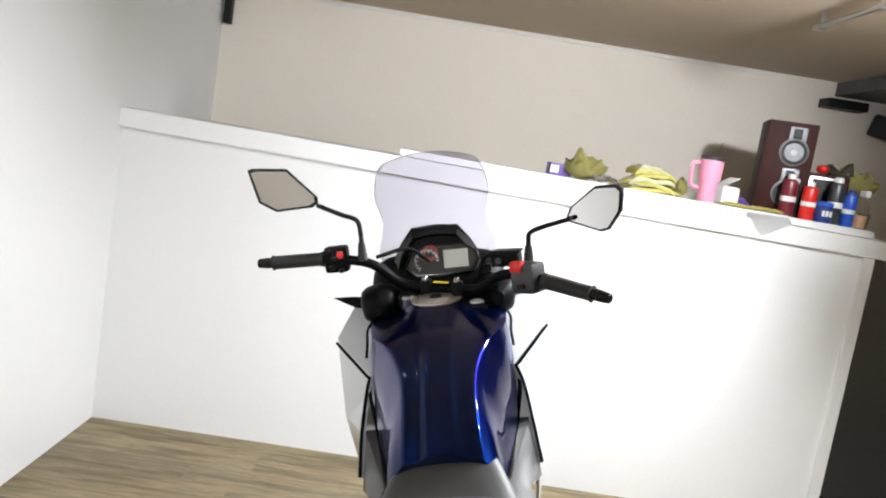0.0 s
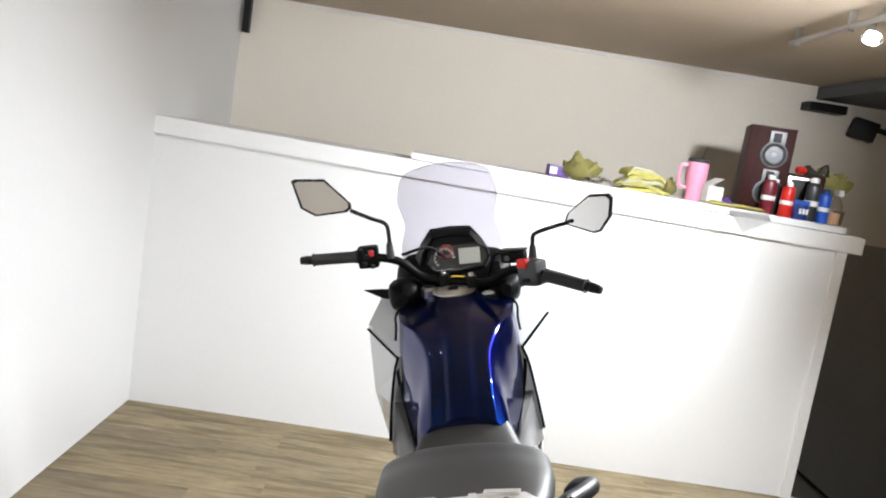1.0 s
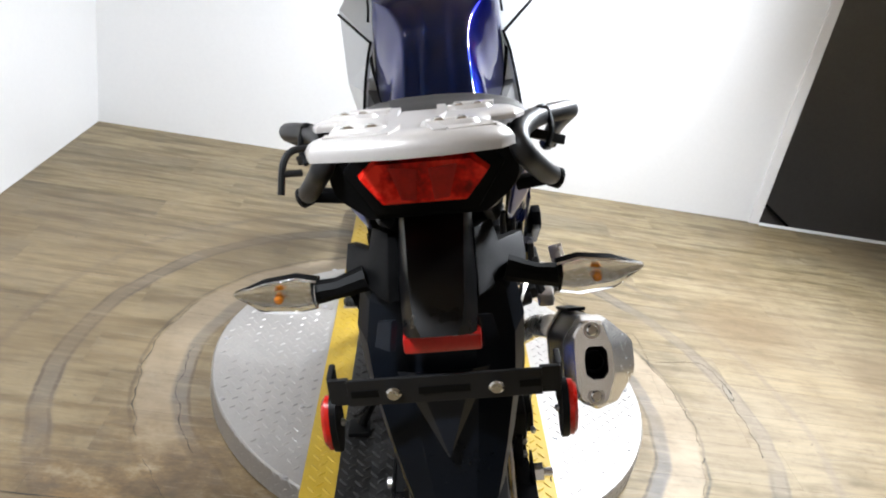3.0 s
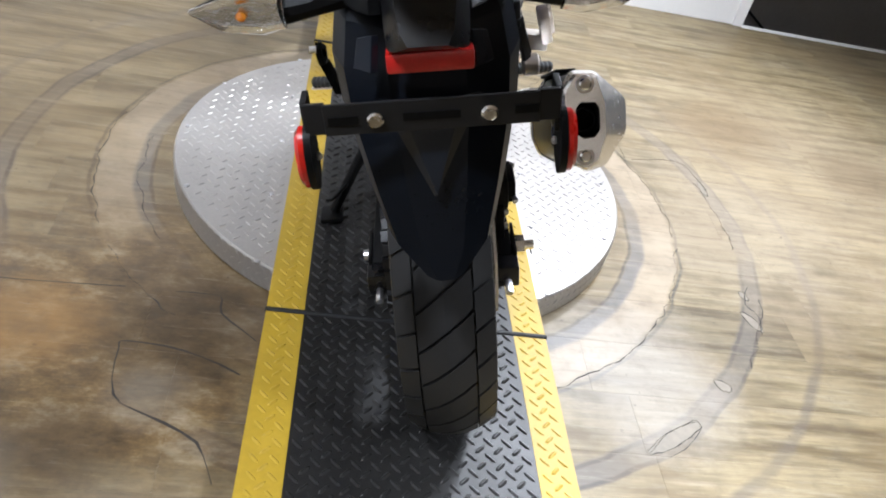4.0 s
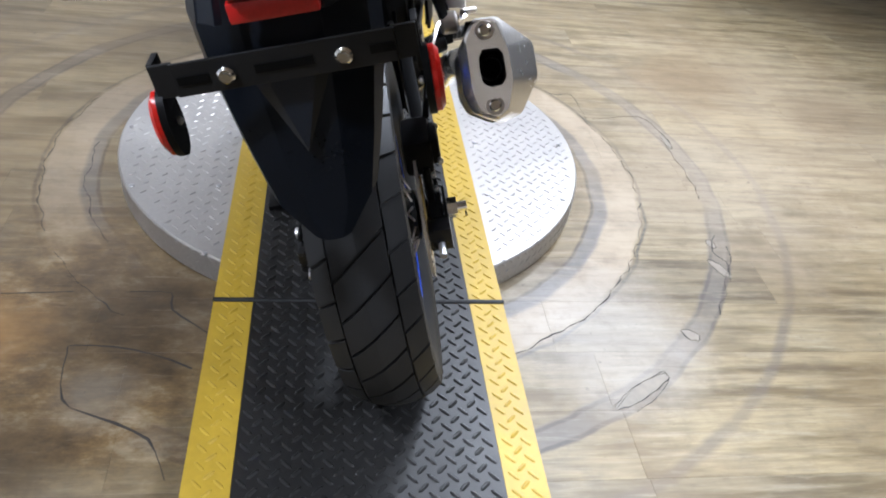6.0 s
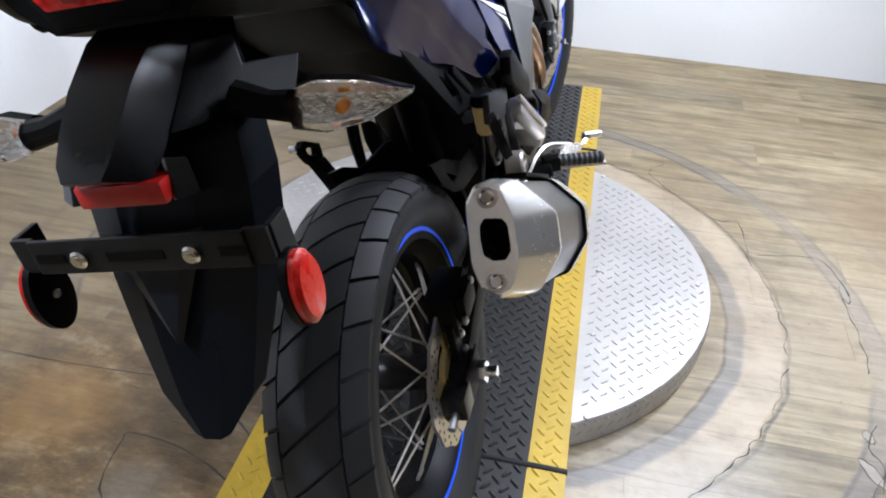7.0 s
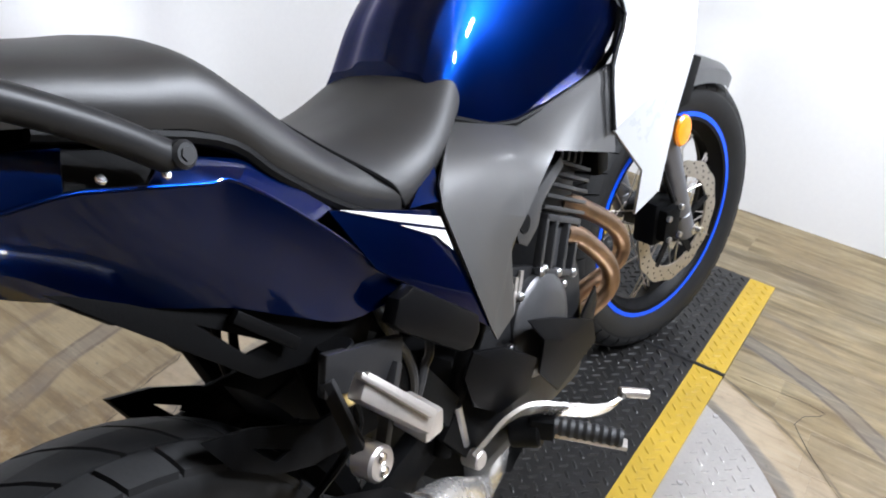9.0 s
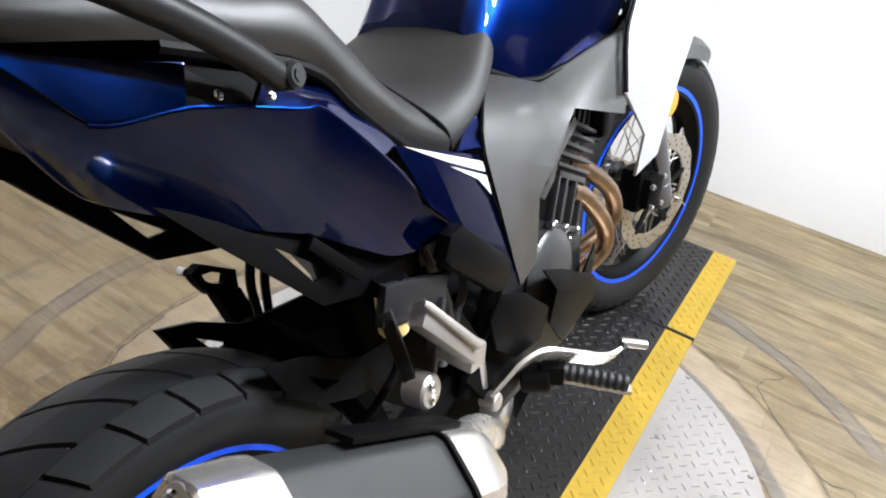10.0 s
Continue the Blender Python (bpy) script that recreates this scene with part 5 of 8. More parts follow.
face.transform(GAUGE)
part("dial", face, DIAL, gauge, "", False)
lcd = box(0.006, 0.058, -0.008, -0.0055, -0.020, 0.020, bevel=0.001)
lcd.transform(GAUGE)
part("display", lcd, LCD, gauge, "grey liquid crystal display", False)
ticks = bmesh.new()
for i in range(19):
    a = radians(225 - i * 12.5)
    r0, r1 = (0.0195, 0.0265) if i % 2 == 0 else (0.022, 0.0265)
    c = Vector((-0.030, -0.0070, -0.001))
    d = Vector((math.cos(a), 0, math.sin(a)))
    t2 = bar(c + d * r0, c + d * r1, 0.0016, 0.0012, up=(0, 1, 0))
    tmp = bpy.data.meshes.new("tmp")
    t2.to_mesh(tmp)
    t2.free()
    ticks.from_mesh(tmp)
    bpy.data.meshes.remove(tmp)
ticks.transform(GAUGE)
part("dial_marks", ticks, DIAL_MARK, gauge, "white rev counter marks", False)
redz = bmesh.new()
add_ring(redz, [(0.010, -0.0068), (0.018, -0.0068)], 20, Matrix.Translation((-0.022, 0, 0.016)) @ Matrix.Rotation(radians(90), 4, "X") @ Matrix.Scale(-1, 4, (0, 0, 1)), closed=False)
for f in [f for f in redz.faces if len(f.verts) > 10]:
    redz.faces.remove(f)
redz.transform(GAUGE)
part("red_zone", redz, DIAL_RED, gauge, "faded red ring on the dial", False)
ndl = bar((-0.030, -0.0085, 0.0), (-0.052, -0.0085, 0.006), 0.002, 0.001, up=(0, 1, 0))
ndl.transform(GAUGE)
part("needle", ndl, DIAL_RED, gauge, "", False)
sock = box(0.104, 0.130, 1.020, 1.035, 1.040, 1.082, bevel=0.004)
part("switch_blank", sock, GLOSS_BLACK, dash)
# clear smoked screen
scr = bmesh.new()
rows = []
for w, yy, z in spline([(0.150, 1.215, 1.085), (0.149, 1.205, 1.12), (0.136, 1.190, 1.165), (0.131, 1.180, 1.195), (0.140, 1.168, 1.235), (0.143, 1.161, 1.255), (0.137, 1.150, 1.29), (0.127, 1.139, 1.320), (0.112, 1.132, 1.336)], 4):
    rows.append([[scr.verts.new((w * u, yy + dy + 0.045 * (1 - u * u), z + 0.022 * (1 - u * u) * max(0, (z - 1.20) / 0.145))) for u in np.linspace(-1, 1, 13)] for dy in (0, 0.003)])
for p, q in zip(rows, rows[1:]):
    for j in range(12):
        scr.faces.new((p[0][j], p[0][j + 1], q[0][j + 1], q[0][j]))
        scr.faces.new((p[1][j + 1], p[1][j], q[1][j], q[1][j + 1]))
    scr.faces.new((p[0][0], q[0][0], q[1][0], p[1][0]))
    scr.faces.new((q[0][12], p[0][12], p[1][12], q[1][12]))
for e in (rows[0], rows[-1]):
    for j in range(12):
        scr.faces.new((e[0][j], e[0][j + 1], e[1][j + 1], e[1][j]))
rows = [r[0] for r in rows]
rim = [Vector(r[0].co) for r in rows[len(rows) // 3:]] + [Vector(v.co) for v in rows[-1][1:-1]] + [Vector(r[-1].co) for r in rows[len(rows) // 3:]][::-1]
bmesh.ops.recalc_face_normals(scr, faces=scr.faces)
screen = part("windscreen", scr, SCREEN, moto, "tall lightly smoked clear windscreen", True, 60)
part("screen_rim", tube(rim, 0.0016, 6), SCREEN_RIM, screen, "bevelled grey screen edge")
# unseen filler box, added so nothing shows through the nose
part("nose_filler", box(-0.12, 0.12, 1.14, 1.27, 0.84, 1.00, bevel=0.03), PLASTIC, moto)

# tank, seat, bodywork ---------------------------------------------------------
tank = loft([
    (0.505, [(0.098, 0.768), (0.099, 0.778), (0.092, 0.795), (0.078, 0.812), (0.067, 0.823), (0.04, 0.8265), (0.022, 0.8365), (0, 0.837)]),
    (0.55, [(0.106, 0.752), (0.104, 0.79), (0.094, 0.832), (0.075, 0.868), (0.064, 0.883), (0.038, 0.8855), (0.021, 0.8945), (0, 0.895)]),
    (0.63, [(0.117, 0.738), (0.112, 0.8), (0.098, 0.865), (0.077, 0.928), (0.066, 0.943), (0.038, 0.9455), (0.021, 0.9545), (0, 0.955)]),
    (0.72, [(0.133, 0.756), (0.128, 0.83), (0.118, 0.905), (0.104, 0.962), (0.094, 0.978), (0.05, 0.9845), (0.026, 0.9945), (0, 0.995)]),
    (0.80, [(0.149, 0.778), (0.146, 0.855), (0.143, 0.922), (0.137, 0.97), (0.13, 0.987), (0.07, 0.9985), (0.034, 1.0105), (0, 1.011)]),
    (0.88, [(0.158, 0.845), (0.156, 0.89), (0.153, 0.94), (0.148, 0.98), (0.142, 0.996), (0.078, 1.0095), (0.038, 1.0235), (0, 1.025)]),
    (0.96, [(0.148, 0.885), (0.147, 0.92), (0.145, 0.952), (0.141, 0.982), (0.134, 0.996), (0.074, 1.0095), (0.036, 1.0235), (0, 1.025)]),
    (1.02, [(0.118, 0.91), (0.118, 0.935), (0.114, 0.96), (0.105, 0.98), (0.096, 0.99), (0.05, 0.9905), (0.028, 0.9995), (0, 1.0)]),
], 5, 3)
tank = part("fuel_tank", tank, BLUE, moto, "glossy metallic blue fuel tank")
capm = Matrix.Translation((-0.002, 0.918, 1.0275)) @ Matrix.Rotation(radians(4), 4, "X")
part("filler_ring", lathe([(0.044, 0.0), (0.056, 0.0), (0.058, 0.003), (0.056, 0.006), (0.044, 0.006)], 40, capm, True), ALU, tank, "bright filler ring")
part("filler_cap", lathe([(0.043, 0.0), (0.043, 0.006), (0.038, 0.009), (0.0, 0.010)], 40, capm), ALU, tank, "round aluminium filler cap")
part("key_cover", plate([(-0.016, 0.898), (-0.010, 0.925), (0.008, 0.925), (0.012, 0.898)], "z", 1.036, 1.041, 0.002), PLASTIC, tank)

OFFSET[0] = Vector((0.005, 0.002, -0.010))
SEAT_SECT = [
    (-0.125, [(0.088, 0.915), (0.092, 0.925), (0.080, 0.937), (0.05, 0.943), (0, 0.944)]),
    (-0.06, [(0.112, 0.905), (0.118, 0.920), (0.105, 0.940), (0.06, 0.949), (0, 0.950)]),
    (0.03, [(0.128, 0.893), (0.134, 0.910), (0.120, 0.932), (0.07, 0.944), (0, 0.946)]),
    (0.10, [(0.132, 0.875), (0.139, 0.893), (0.124, 0.919), (0.07, 0.935), (0, 0.938)]),
    (0.16, [(0.134, 0.856), (0.142, 0.876), (0.127, 0.908), (0.07, 0.926), (0, 0.930)]),
    (0.21, [(0.134, 0.812), (0.142, 0.834), (0.126, 0.868), (0.07, 0.893), (0, 0.900)]),
    (0.265, [(0.134, 0.772), (0.142, 0.793), (0.122, 0.820), (0.07, 0.842), (0, 0.850)]),
    (0.31, [(0.133, 0.745), (0.140, 0.766), (0.120, 0.792), (0.07, 0.810), (0, 0.816)]),
    (0.37, [(0.130, 0.722), (0.138, 0.746), (0.118, 0.778), (0.068, 0.796), (0, 0.801)]),
    (0.44, [(0.118, 0.735), (0.128, 0.759), (0.110, 0.787), (0.062, 0.802), (0, 0.806)]),
    (0.50, [(0.102, 0.764), (0.109, 0.785), (0.094, 0.812), (0.05, 0.826), (0, 0.829)]),
    (0.545, [(0.084, 0.792), (0.090, 0.810), (0.078, 0.838), (0.042, 0.853), (0, 0.856)]),
    (0.575, [(0.058, 0.840), (0.062, 0.850), (0.052, 0.864), (0.028, 0.873), (0, 0.875)]),
]
seat = part("seat", loft(SEAT_SECT, 6, 4), SEAT, moto, "long stepped black vinyl saddle")
for s in (-1, 1):
    part("piping", tube([(s * 0.070, 0.262, 0.846), (s * 0.110, 0.290, 0.808), (s * 0.134, 0.325, 0.775), (s * 0.139, 0.350, 0.752), (s * 0.132, 0.368, 0.726)], 0.0022, 6, 6), PLASTIC, seat)
    part("seat_base", tube([(s * 0.125, 0.03, 0.889), (s * 0.131, 0.16, 0.851), (s * 0.134, 0.21, 0.809), (s * 0.132, 0.265, 0.767), (s * 0.131, 0.31, 0.740), (s * 0.128, 0.37, 0.717), (s * 0.116, 0.44, 0.730), (s * 0.100, 0.505, 0.760)], 0.006, 8, 5), PLASTIC, seat)

for s in (-1, 1):
    OFFSET[0] = Vector((0.005 * s, 0.002, -0.010))
    # grey side shroud from tank to footrest
    P = [(0.104, 0.500, 0.780), (0.118, 0.625, 0.744), (0.150, 0.822, 0.784), (0.170, 0.800, 0.792), (0.184, 0.768, 0.674), (0.152, 0.655, 0.706), (0.178, 0.529, 0.663), (0.174, 0.499, 0.636), (0.165, 0.508, 0.542), (0.158, 0.477, 0.520), (0.161, 0.462, 0.545), (0.158, 0.399, 0.716), (0.150, 0.408, 0.739)]
    part("shroud", shell(P, [(11, 12, 0), (11, 0, 6), (0, 1, 6), (1, 5, 6), (1, 2, 3, 5), (3, 4, 5), (11, 6, 7, 8, 9, 10)], 0.006, s), SHROUD, moto, "graphite grey angular side shroud", True, 78)
    part("tank_trim", tube([(s * x, y, z) for x, y, z in ((0.138, 0.995, 0.990), (0.149, 0.950, 0.992), (0.153, 0.880, 0.990), (0.148, 0.825, 0.978), (0.150, 0.800, 0.950))], 0.0030, 8, 4), PLASTIC, tank, "black edge trim")
    part("shroud_gasket", tube([(s * x, y, z) for x, y, z in ((0.100, 0.503, 0.783), (0.114, 0.625, 0.749), (0.146, 0.818, 0.788), (0.158, 0.848, 0.846), (0.156, 0.85, 0.88))], 0.0045, 8, 3), PLASTIC, moto)
    # white fairing wing
    F = [(0.150, 0.830, 0.900), (0.145, 0.950, 0.965), (0.236, 0.965, 0.960), (0.234, 0.940, 0.780), (0.174, 0.788, 0.790), (0.166, 0.850, 0.848), (0.184, 0.766, 0.706), (0.184, 0.865, 0.618), (0.176, 0.854, 0.550), (0.190, 0.918, 0.570), (0.214, 0.924, 0.690), (0.080, 1.100, 1.030), (0.205, 1.080, 1.010), (0.170, 1.120, 0.860), (0.150, 1.030, 0.700)]
    wing = part("fairing", shell(F, [(0, 1, 2), (0, 2, 3, 4, 5), (4, 3, 10, 7, 6), (7, 10, 9, 8), (2, 12, 13, 3), (3, 13, 14, 10), (10, 14, 9), (1, 11, 12, 2)], 0.006, s, 0.002), PEARL, moto, "pearl white side fairing with sharp facets", True, 18)
    part("vent_slit", bar((s * 0.156, 0.827, 0.900), (s * 0.238, 0.955, 0.950), 0.005, 0.004), PLASTIC, wing)
    part("edge_trim", tube([(s * x, y, z) for x, y, z in ((0.152, 0.826, 0.900), (0.168, 0.845, 0.849), (0.176, 0.783, 0.790), (0.186, 0.761, 0.707))], 0.0035, 8, 3), PLASTIC, wing)
    # blue cover under the seat with its white flash
    C = [(0.146, 0.250, 0.764), (0.150, 0.398, 0.714), (0.159, 0.468, 0.540), (0.153, 0.330, 0.660), (0.154, 0.292, 0.690)]
    cover = part("side_cover", shell(C, [(0, 1, 2, 3, 4)], 0.006, s, 0.0015), BLUE, moto, "glossy metallic blue side cover", True, 20)
    part("stripe", shell([(0.1480, 0.262, 0.7605), (0.1525, 0.400, 0.7060), (0.1540, 0.4035, 0.6930), (0.1505, 0.330, 0.7260)], [(0, 1, 2, 3)], 0.003, s), WHITE_DECAL, cover, "white flash", False)
    part("stripe", shell([(0.1510, 0.336, 0.7195), (0.1543, 0.4042, 0.6890), (0.1565, 0.4110, 0.6640), (0.1540, 0.388, 0.6890)], [(0, 1, 2, 3)], 0.003, s), WHITE_DECAL, cover, "white flash", False)
    part("corner_panel", shell([(0.126, 0.432, 0.756), (0.152, 0.404, 0.722), (0.142, 0.366, 0.726), (0.132, 0.40, 0.742)], [(0, 1, 2, 3)], 0.005, s), BLUE, moto, "small blue infill panel")
    # blue tail panels above and below the sharp crest, with a black recess at the rail's foot
    OFFSET[0] = Vector((0, 0, 0))
    CREST = [(0.122, -0.068, 0.882), (0.129, -0.026, 0.841), (0.136, -0.008, 0.838), (0.146, 0.036, 0.839), (0.150, 0.075, 0.831), (0.153, 0.135, 0.816), (0.152, 0.165, 0.808), (0.152, 0.235, 0.749), (0.153, 0.296, 0.689), (0.154, 0.348, 0.650)]
    EDGE = [(0.108, -0.075, 0.862), (0.101, -0.038, 0.806), (0.102, -0.012, 0.780), (0.107, 0.040, 0.752), (0.112, 0.072, 0.736), (0.118, 0.112, 0.717), (0.126, 0.156, 0.698), (0.131, 0.208, 0.666), (0.139, 0.265, 0.636), (0.150, 0.335, 0.634)]
    tail = part("tail_panel", shell([(0.122, -0.086, 0.902), (0.125, -0.050, 0.888), (0.131, -0.002, 0.876), (0.139, 0.045, 0.867), (0.146, 0.035, 0.8405), (0.136, -0.008, 0.8395), (0.129, -0.026, 0.8425)], [(0, 1, 6), (1, 2, 5, 6), (2, 3, 4, 5)], 0.006, s, 0.0012), BLUE, moto, "glossy dark blue tail panel", True, 18)
    part("upper_skin", shell([(0.136, 0.118, 0.842), (0.150, 0.090, 0.828), (0.153, 0.137, 0.817), (0.152, 0.166, 0.809), (0.152, 0.235, 0.750), (0.147, 0.262, 0.752), (0.137, 0.190, 0.818)], [(0, 1, 2, 3, 6), (6, 3, 4, 5)], 0.006, s, 0.0012), BLUE, tail, "", True, 18)
    part("recess", shell([(0.126, 0.045, 0.866), (0.141, 0.036, 0.841), (0.146, 0.092, 0.830), (0.131, 0.118, 0.844)], [(0, 1, 2, 3)], 0.006, s), PLASTIC, tail, "black recess", False)
    for p in ((0.148, 0.060, 0.842), (0.152, 0.105, 0.832)):
        bolt((s * p[0], p[1], p[2]), (s, 0, 0.5), 0.004, 0.003, tail, CHROME)
    hi, lo = spline(CREST, 4), spline(EDGE, 4)
    bm = bmesh.new()
    grid = []
    for a, b in zip(hi, lo):
        bulge = min(1.0, max(0.0, (0.35 - a[1]) * 6))
        grid.append([bm.verts.new((s * (a[0] + (b[0] - a[0]) * t + 0.004 * math.sin(math.pi * t) * bulge - 0.005 * dd), a[1] + (b[1] - a[1]) * t, a[2] + (b[2] - a[2]) * t)) for dd in (0, 1) for t in ((0, 0.04, 0.25, 0.5, 0.75, 0.96, 1) if dd == 0 else (1, 0.75, 0.5, 0.25, 0))])
    for p, q in zip(grid, grid[1:]):
        for j in range(12):
            k = (j + 1) % 12
            bm.faces.new((p[j], p[k], q[k], q[j]))
    bm.faces.new(grid[0][::-1]), bm.faces.new(grid[-1])
    part("side_skin", bm, BLUE, tail, "", True, 40)
    part("crest", tube([(s * (x - 0.0012), y, z) for x, y, z in CREST[1:9]], 0.0019, 10, 4), BLUE, tail, "raised glossy crest along the panel")
    for p, q, w in (((0.126, 0.150, 0.694), (0.132, 0.205, 0.640), 0.012),):
        part("panel_brace", bar((s * p[0], p[1], p[2]), (s * q[0], q[1], q[2]), 0.008, w, bevel=0.002), PLASTIC, tail, "black brace under the panel")
    blade = shell([(0.104, -0.060, 0.850), (0.112, 0.056, 0.730), (0.120, 0.165, 0.622), (0.122, 0.222, 0.608), (0.124, 0.297, 0.590), (0.128, 0.330, 0.640), (0.116, 0.190, 0.690), (0.106, 0.060, 0.760), (0.117, 0.120, 0.698), (0.119, 0.186, 0.648), (0.119, 0.158, 0.650)], [(0, 1, 8, 7), (1, 2, 10, 8), (2, 3, 9, 10), (3, 4, 5, 6, 9), (6, 7, 8, 9)], 0.006, s, 0.001)
    part("under_blade", blade, PLASTIC, tail, "black slotted blade under the panel", True, 20)
    OFFSET[0] = Vector((0.005 * s, 0.002, -0.010))
    grip = plate([(0.285, 0.638), (0.298, 0.660), (0.322, 0.664), (0.426, 0.582), (0.425, 0.562), (0.408, 0.548), (0.388, 0.554), (0.298, 0.624)], "x", s * 0.162 - 0.008, s * 0.162 + 0.010, 0.004)
    if s > 0:
        part("heel_guard", grip, GUARD, moto, "black moulded heel guard", True, 20)
    # engine side guards
    part("engine_guard", shell([(0.148, 0.440, 0.520), (0.156, 0.494, 0.500), (0.152, 0.575, 0.440), (0.150, 0.552, 0.400), (0.140, 0.494, 0.398), (0.140, 0.440, 0.440), (0.142, 0.424, 0.490), (0.158, 0.478, 0.486)], [(0, 1, 7), (1, 2, 7), (7, 2, 3, 4, 5), (0, 7, 5, 6)], 0.006, s, 0.002), GUARD, moto, "satin black engine guard", True, 20)
    part("engine_guard", shell([(0.150, 0.563, 0.502), (0.153, 0.623, 0.478), (0.160, 0.585, 0.464), (0.160, 0.635, 0.438), (0.150, 0.752, 0.412), (0.146, 0.766, 0.366), (0.138, 0.652, 0.338), (0.146, 0.590, 0.405)], [(0, 1, 3, 2), (1, 4, 3), (3, 4, 5, 6), (2, 3, 6, 7)], 0.006, s, 0.002), GUARD, moto, "satin black engine guard", True, 20)
    OFFSET[0] = Vector((0, 0, 0))
    # grab rail
    part("grab_rail", tube([(s * x, y, z) for x, y, z in ((0.168, 0.100, 0.848), (0.170, 0.060, 0.876), (0.172, 0.010, 0.905), (0.175, -0.050, 0.934), (0.174, -0.090, 0.951), (0.160, -0.128, 0.962), (0.128, -0.180, 0.973), (0.106, -0.240, 0.983), (0.096, -0.275, 0.982), (0.100, -0.290, 0.970), (0.112, -0.268, 0.950), (0.128, -0.235, 0.926), (0.138, -0.200, 0.910))], 0.0115, 12, 5), RAIL_GREY, moto, "dark grey tubular grab rail")
    bolt((s * 0.160, 0.104, 0.846), (s, 0.1, 0.15), 0.0105, 0.022, moto, RAIL_GREY)
    bolt((s * 0.133, -0.200, 0.910), (s, -0.2, -0.3), 0.012, 0.018, moto, PLASTIC)
    part("rail_foot", bar((s * 0.133, -0.202, 0.909), (s * 0.100, -0.190, 0.900), 0.02, 0.014, bevel=0.003), PLASTIC, moto)

# inner frame and filler between the panels
OFFSET[0] = Vector((0, 0, 0))
part("frame", loft([(-0.06, [(0.060, 0.850), (0.080, 0.86), (0.080, 0.885), (0, 0.89)]), (0.06, [(0.060, 0.765), (0.085, 0.775), (0.085, 0.85), (0, 0.86)]), (0.16, [(0.070, 0.715), (0.092, 0.725), (0.092, 0.81), (0, 0.82)]), (0.26, [(0.080, 0.655), (0.100, 0.665), (0.100, 0.74), (0, 0.75)]), (0.45, [(0.080, 0.60), (0.100, 0.61), (0.100, 0.72), (0, 0.73)])], 3, 2), PLASTIC, moto, "black frame and electrics behind the panels")
part("seat_pan", box(-0.10, 0.10, -0.12, 0.15, 0.865, 0.900, bevel=0.01), PLASTIC, moto)
part("airbox", box(-0.09, 0.09, 0.40, 0.62, 0.52, 0.76, bevel=0.03), PLASTIC, moto)
part("radiator", box(-0.13, 0.13, 0.84, 0.88, 0.60, 0.86, bevel=0.008), PLASTIC, moto)
for s in (-1, 1):
    part("frame_tube", tube([(s * 0.10, 0.95, 0.88), (s * 0.125, 0.74, 0.74), (s * 0.140, 0.595, 0.665), (s * 0.140, 0.525, 0.590), (s * 0.115, 0.46, 0.46), (s * 0.10, 0.42, 0.36)], 0.014, 12, 5), PLASTIC, moto)

OFFSET[0] = Vector((0.004, 0.002, -0.010))
# engine ------------------------------------------------------------------------
eng = part("engine", box(-0.115, 0.115, 0.44, 0.80, 0.285, 0.50, bevel=0.03), ENGINE, moto, "grey cast engine with cylinder fins")
UPE = Vector((0, 0.40, 0.917)).normalized()
FWE = Vector((0, 0.917, -0.40)).normalized()
C0 = Vector((0, 0.693, 0.525))


def eng_block(x0, x1, f0, f1, u0, u1, bevel=0.004):
    bm = box(x0, x1, f0, f1, u0, u1, bevel=bevel)
    for v in bm.verts:
        v.co = C0 + Vector((v.co.x, 0, 0)) + FWE * v.co.y + UPE * v.co.z
    return bm


cylb = part("cylinder", eng_block(-0.108, 0.108, -0.036, 0.074, -0.03, 0.072), CASTING, eng, "grey ribbed cylinder block")
for f in (-0.036, -0.006, 0.034, 0.066):
    part("rib", eng_block(0.106, 0.119, f, f + 0.008, -0.012, 0.070, 0.002), CASTING, cylb)
part("rib", eng_block(0.106, 0.119, -0.036, 0.074, 0.060, 0.070, 0.002), CASTING, cylb)
part("rib", eng_block(0.106, 0.121, -0.040, 0.078, -0.018, -0.008, 0.002), CASTING, cylb)
head = part("cylinder_head", eng_block(-0.100, 0.100, -0.044, 0.070, 0.070, 0.17, 0.006), ENGINE, eng)
for k in range(5):
    u = 0.076 + k * 0.0165
    part("fin", eng_block(-0.118, 0.120, -0.050 + 0.004 * k, 0.080, u, u + 0.0055, 0.001), CASTING, head, "cooling fin")
for f in (-0.010, 0.012, 0.034, 0.054):
    part("stud", eng_block(0.096, 0.112, f, f + 0.009, 0.150, 0.196, 0.002), CASTING, head)
part("cam_cover", eng_block(-0.105, 0.108, -0.040, 0.075, 0.186, 0.222, 0.010), ENGINE, eng)
for f, u in ((-0.02, 0.20), (0.045, 0.20), (0.070, -0.013), (0.020, -0.013), (-0.034, -0.013)):
    p = C0 + FWE * f + UPE * u
    bolt((0.112, p.y, p.z), (1, 0, 0), 0.007, 0.012, eng, STEEL)
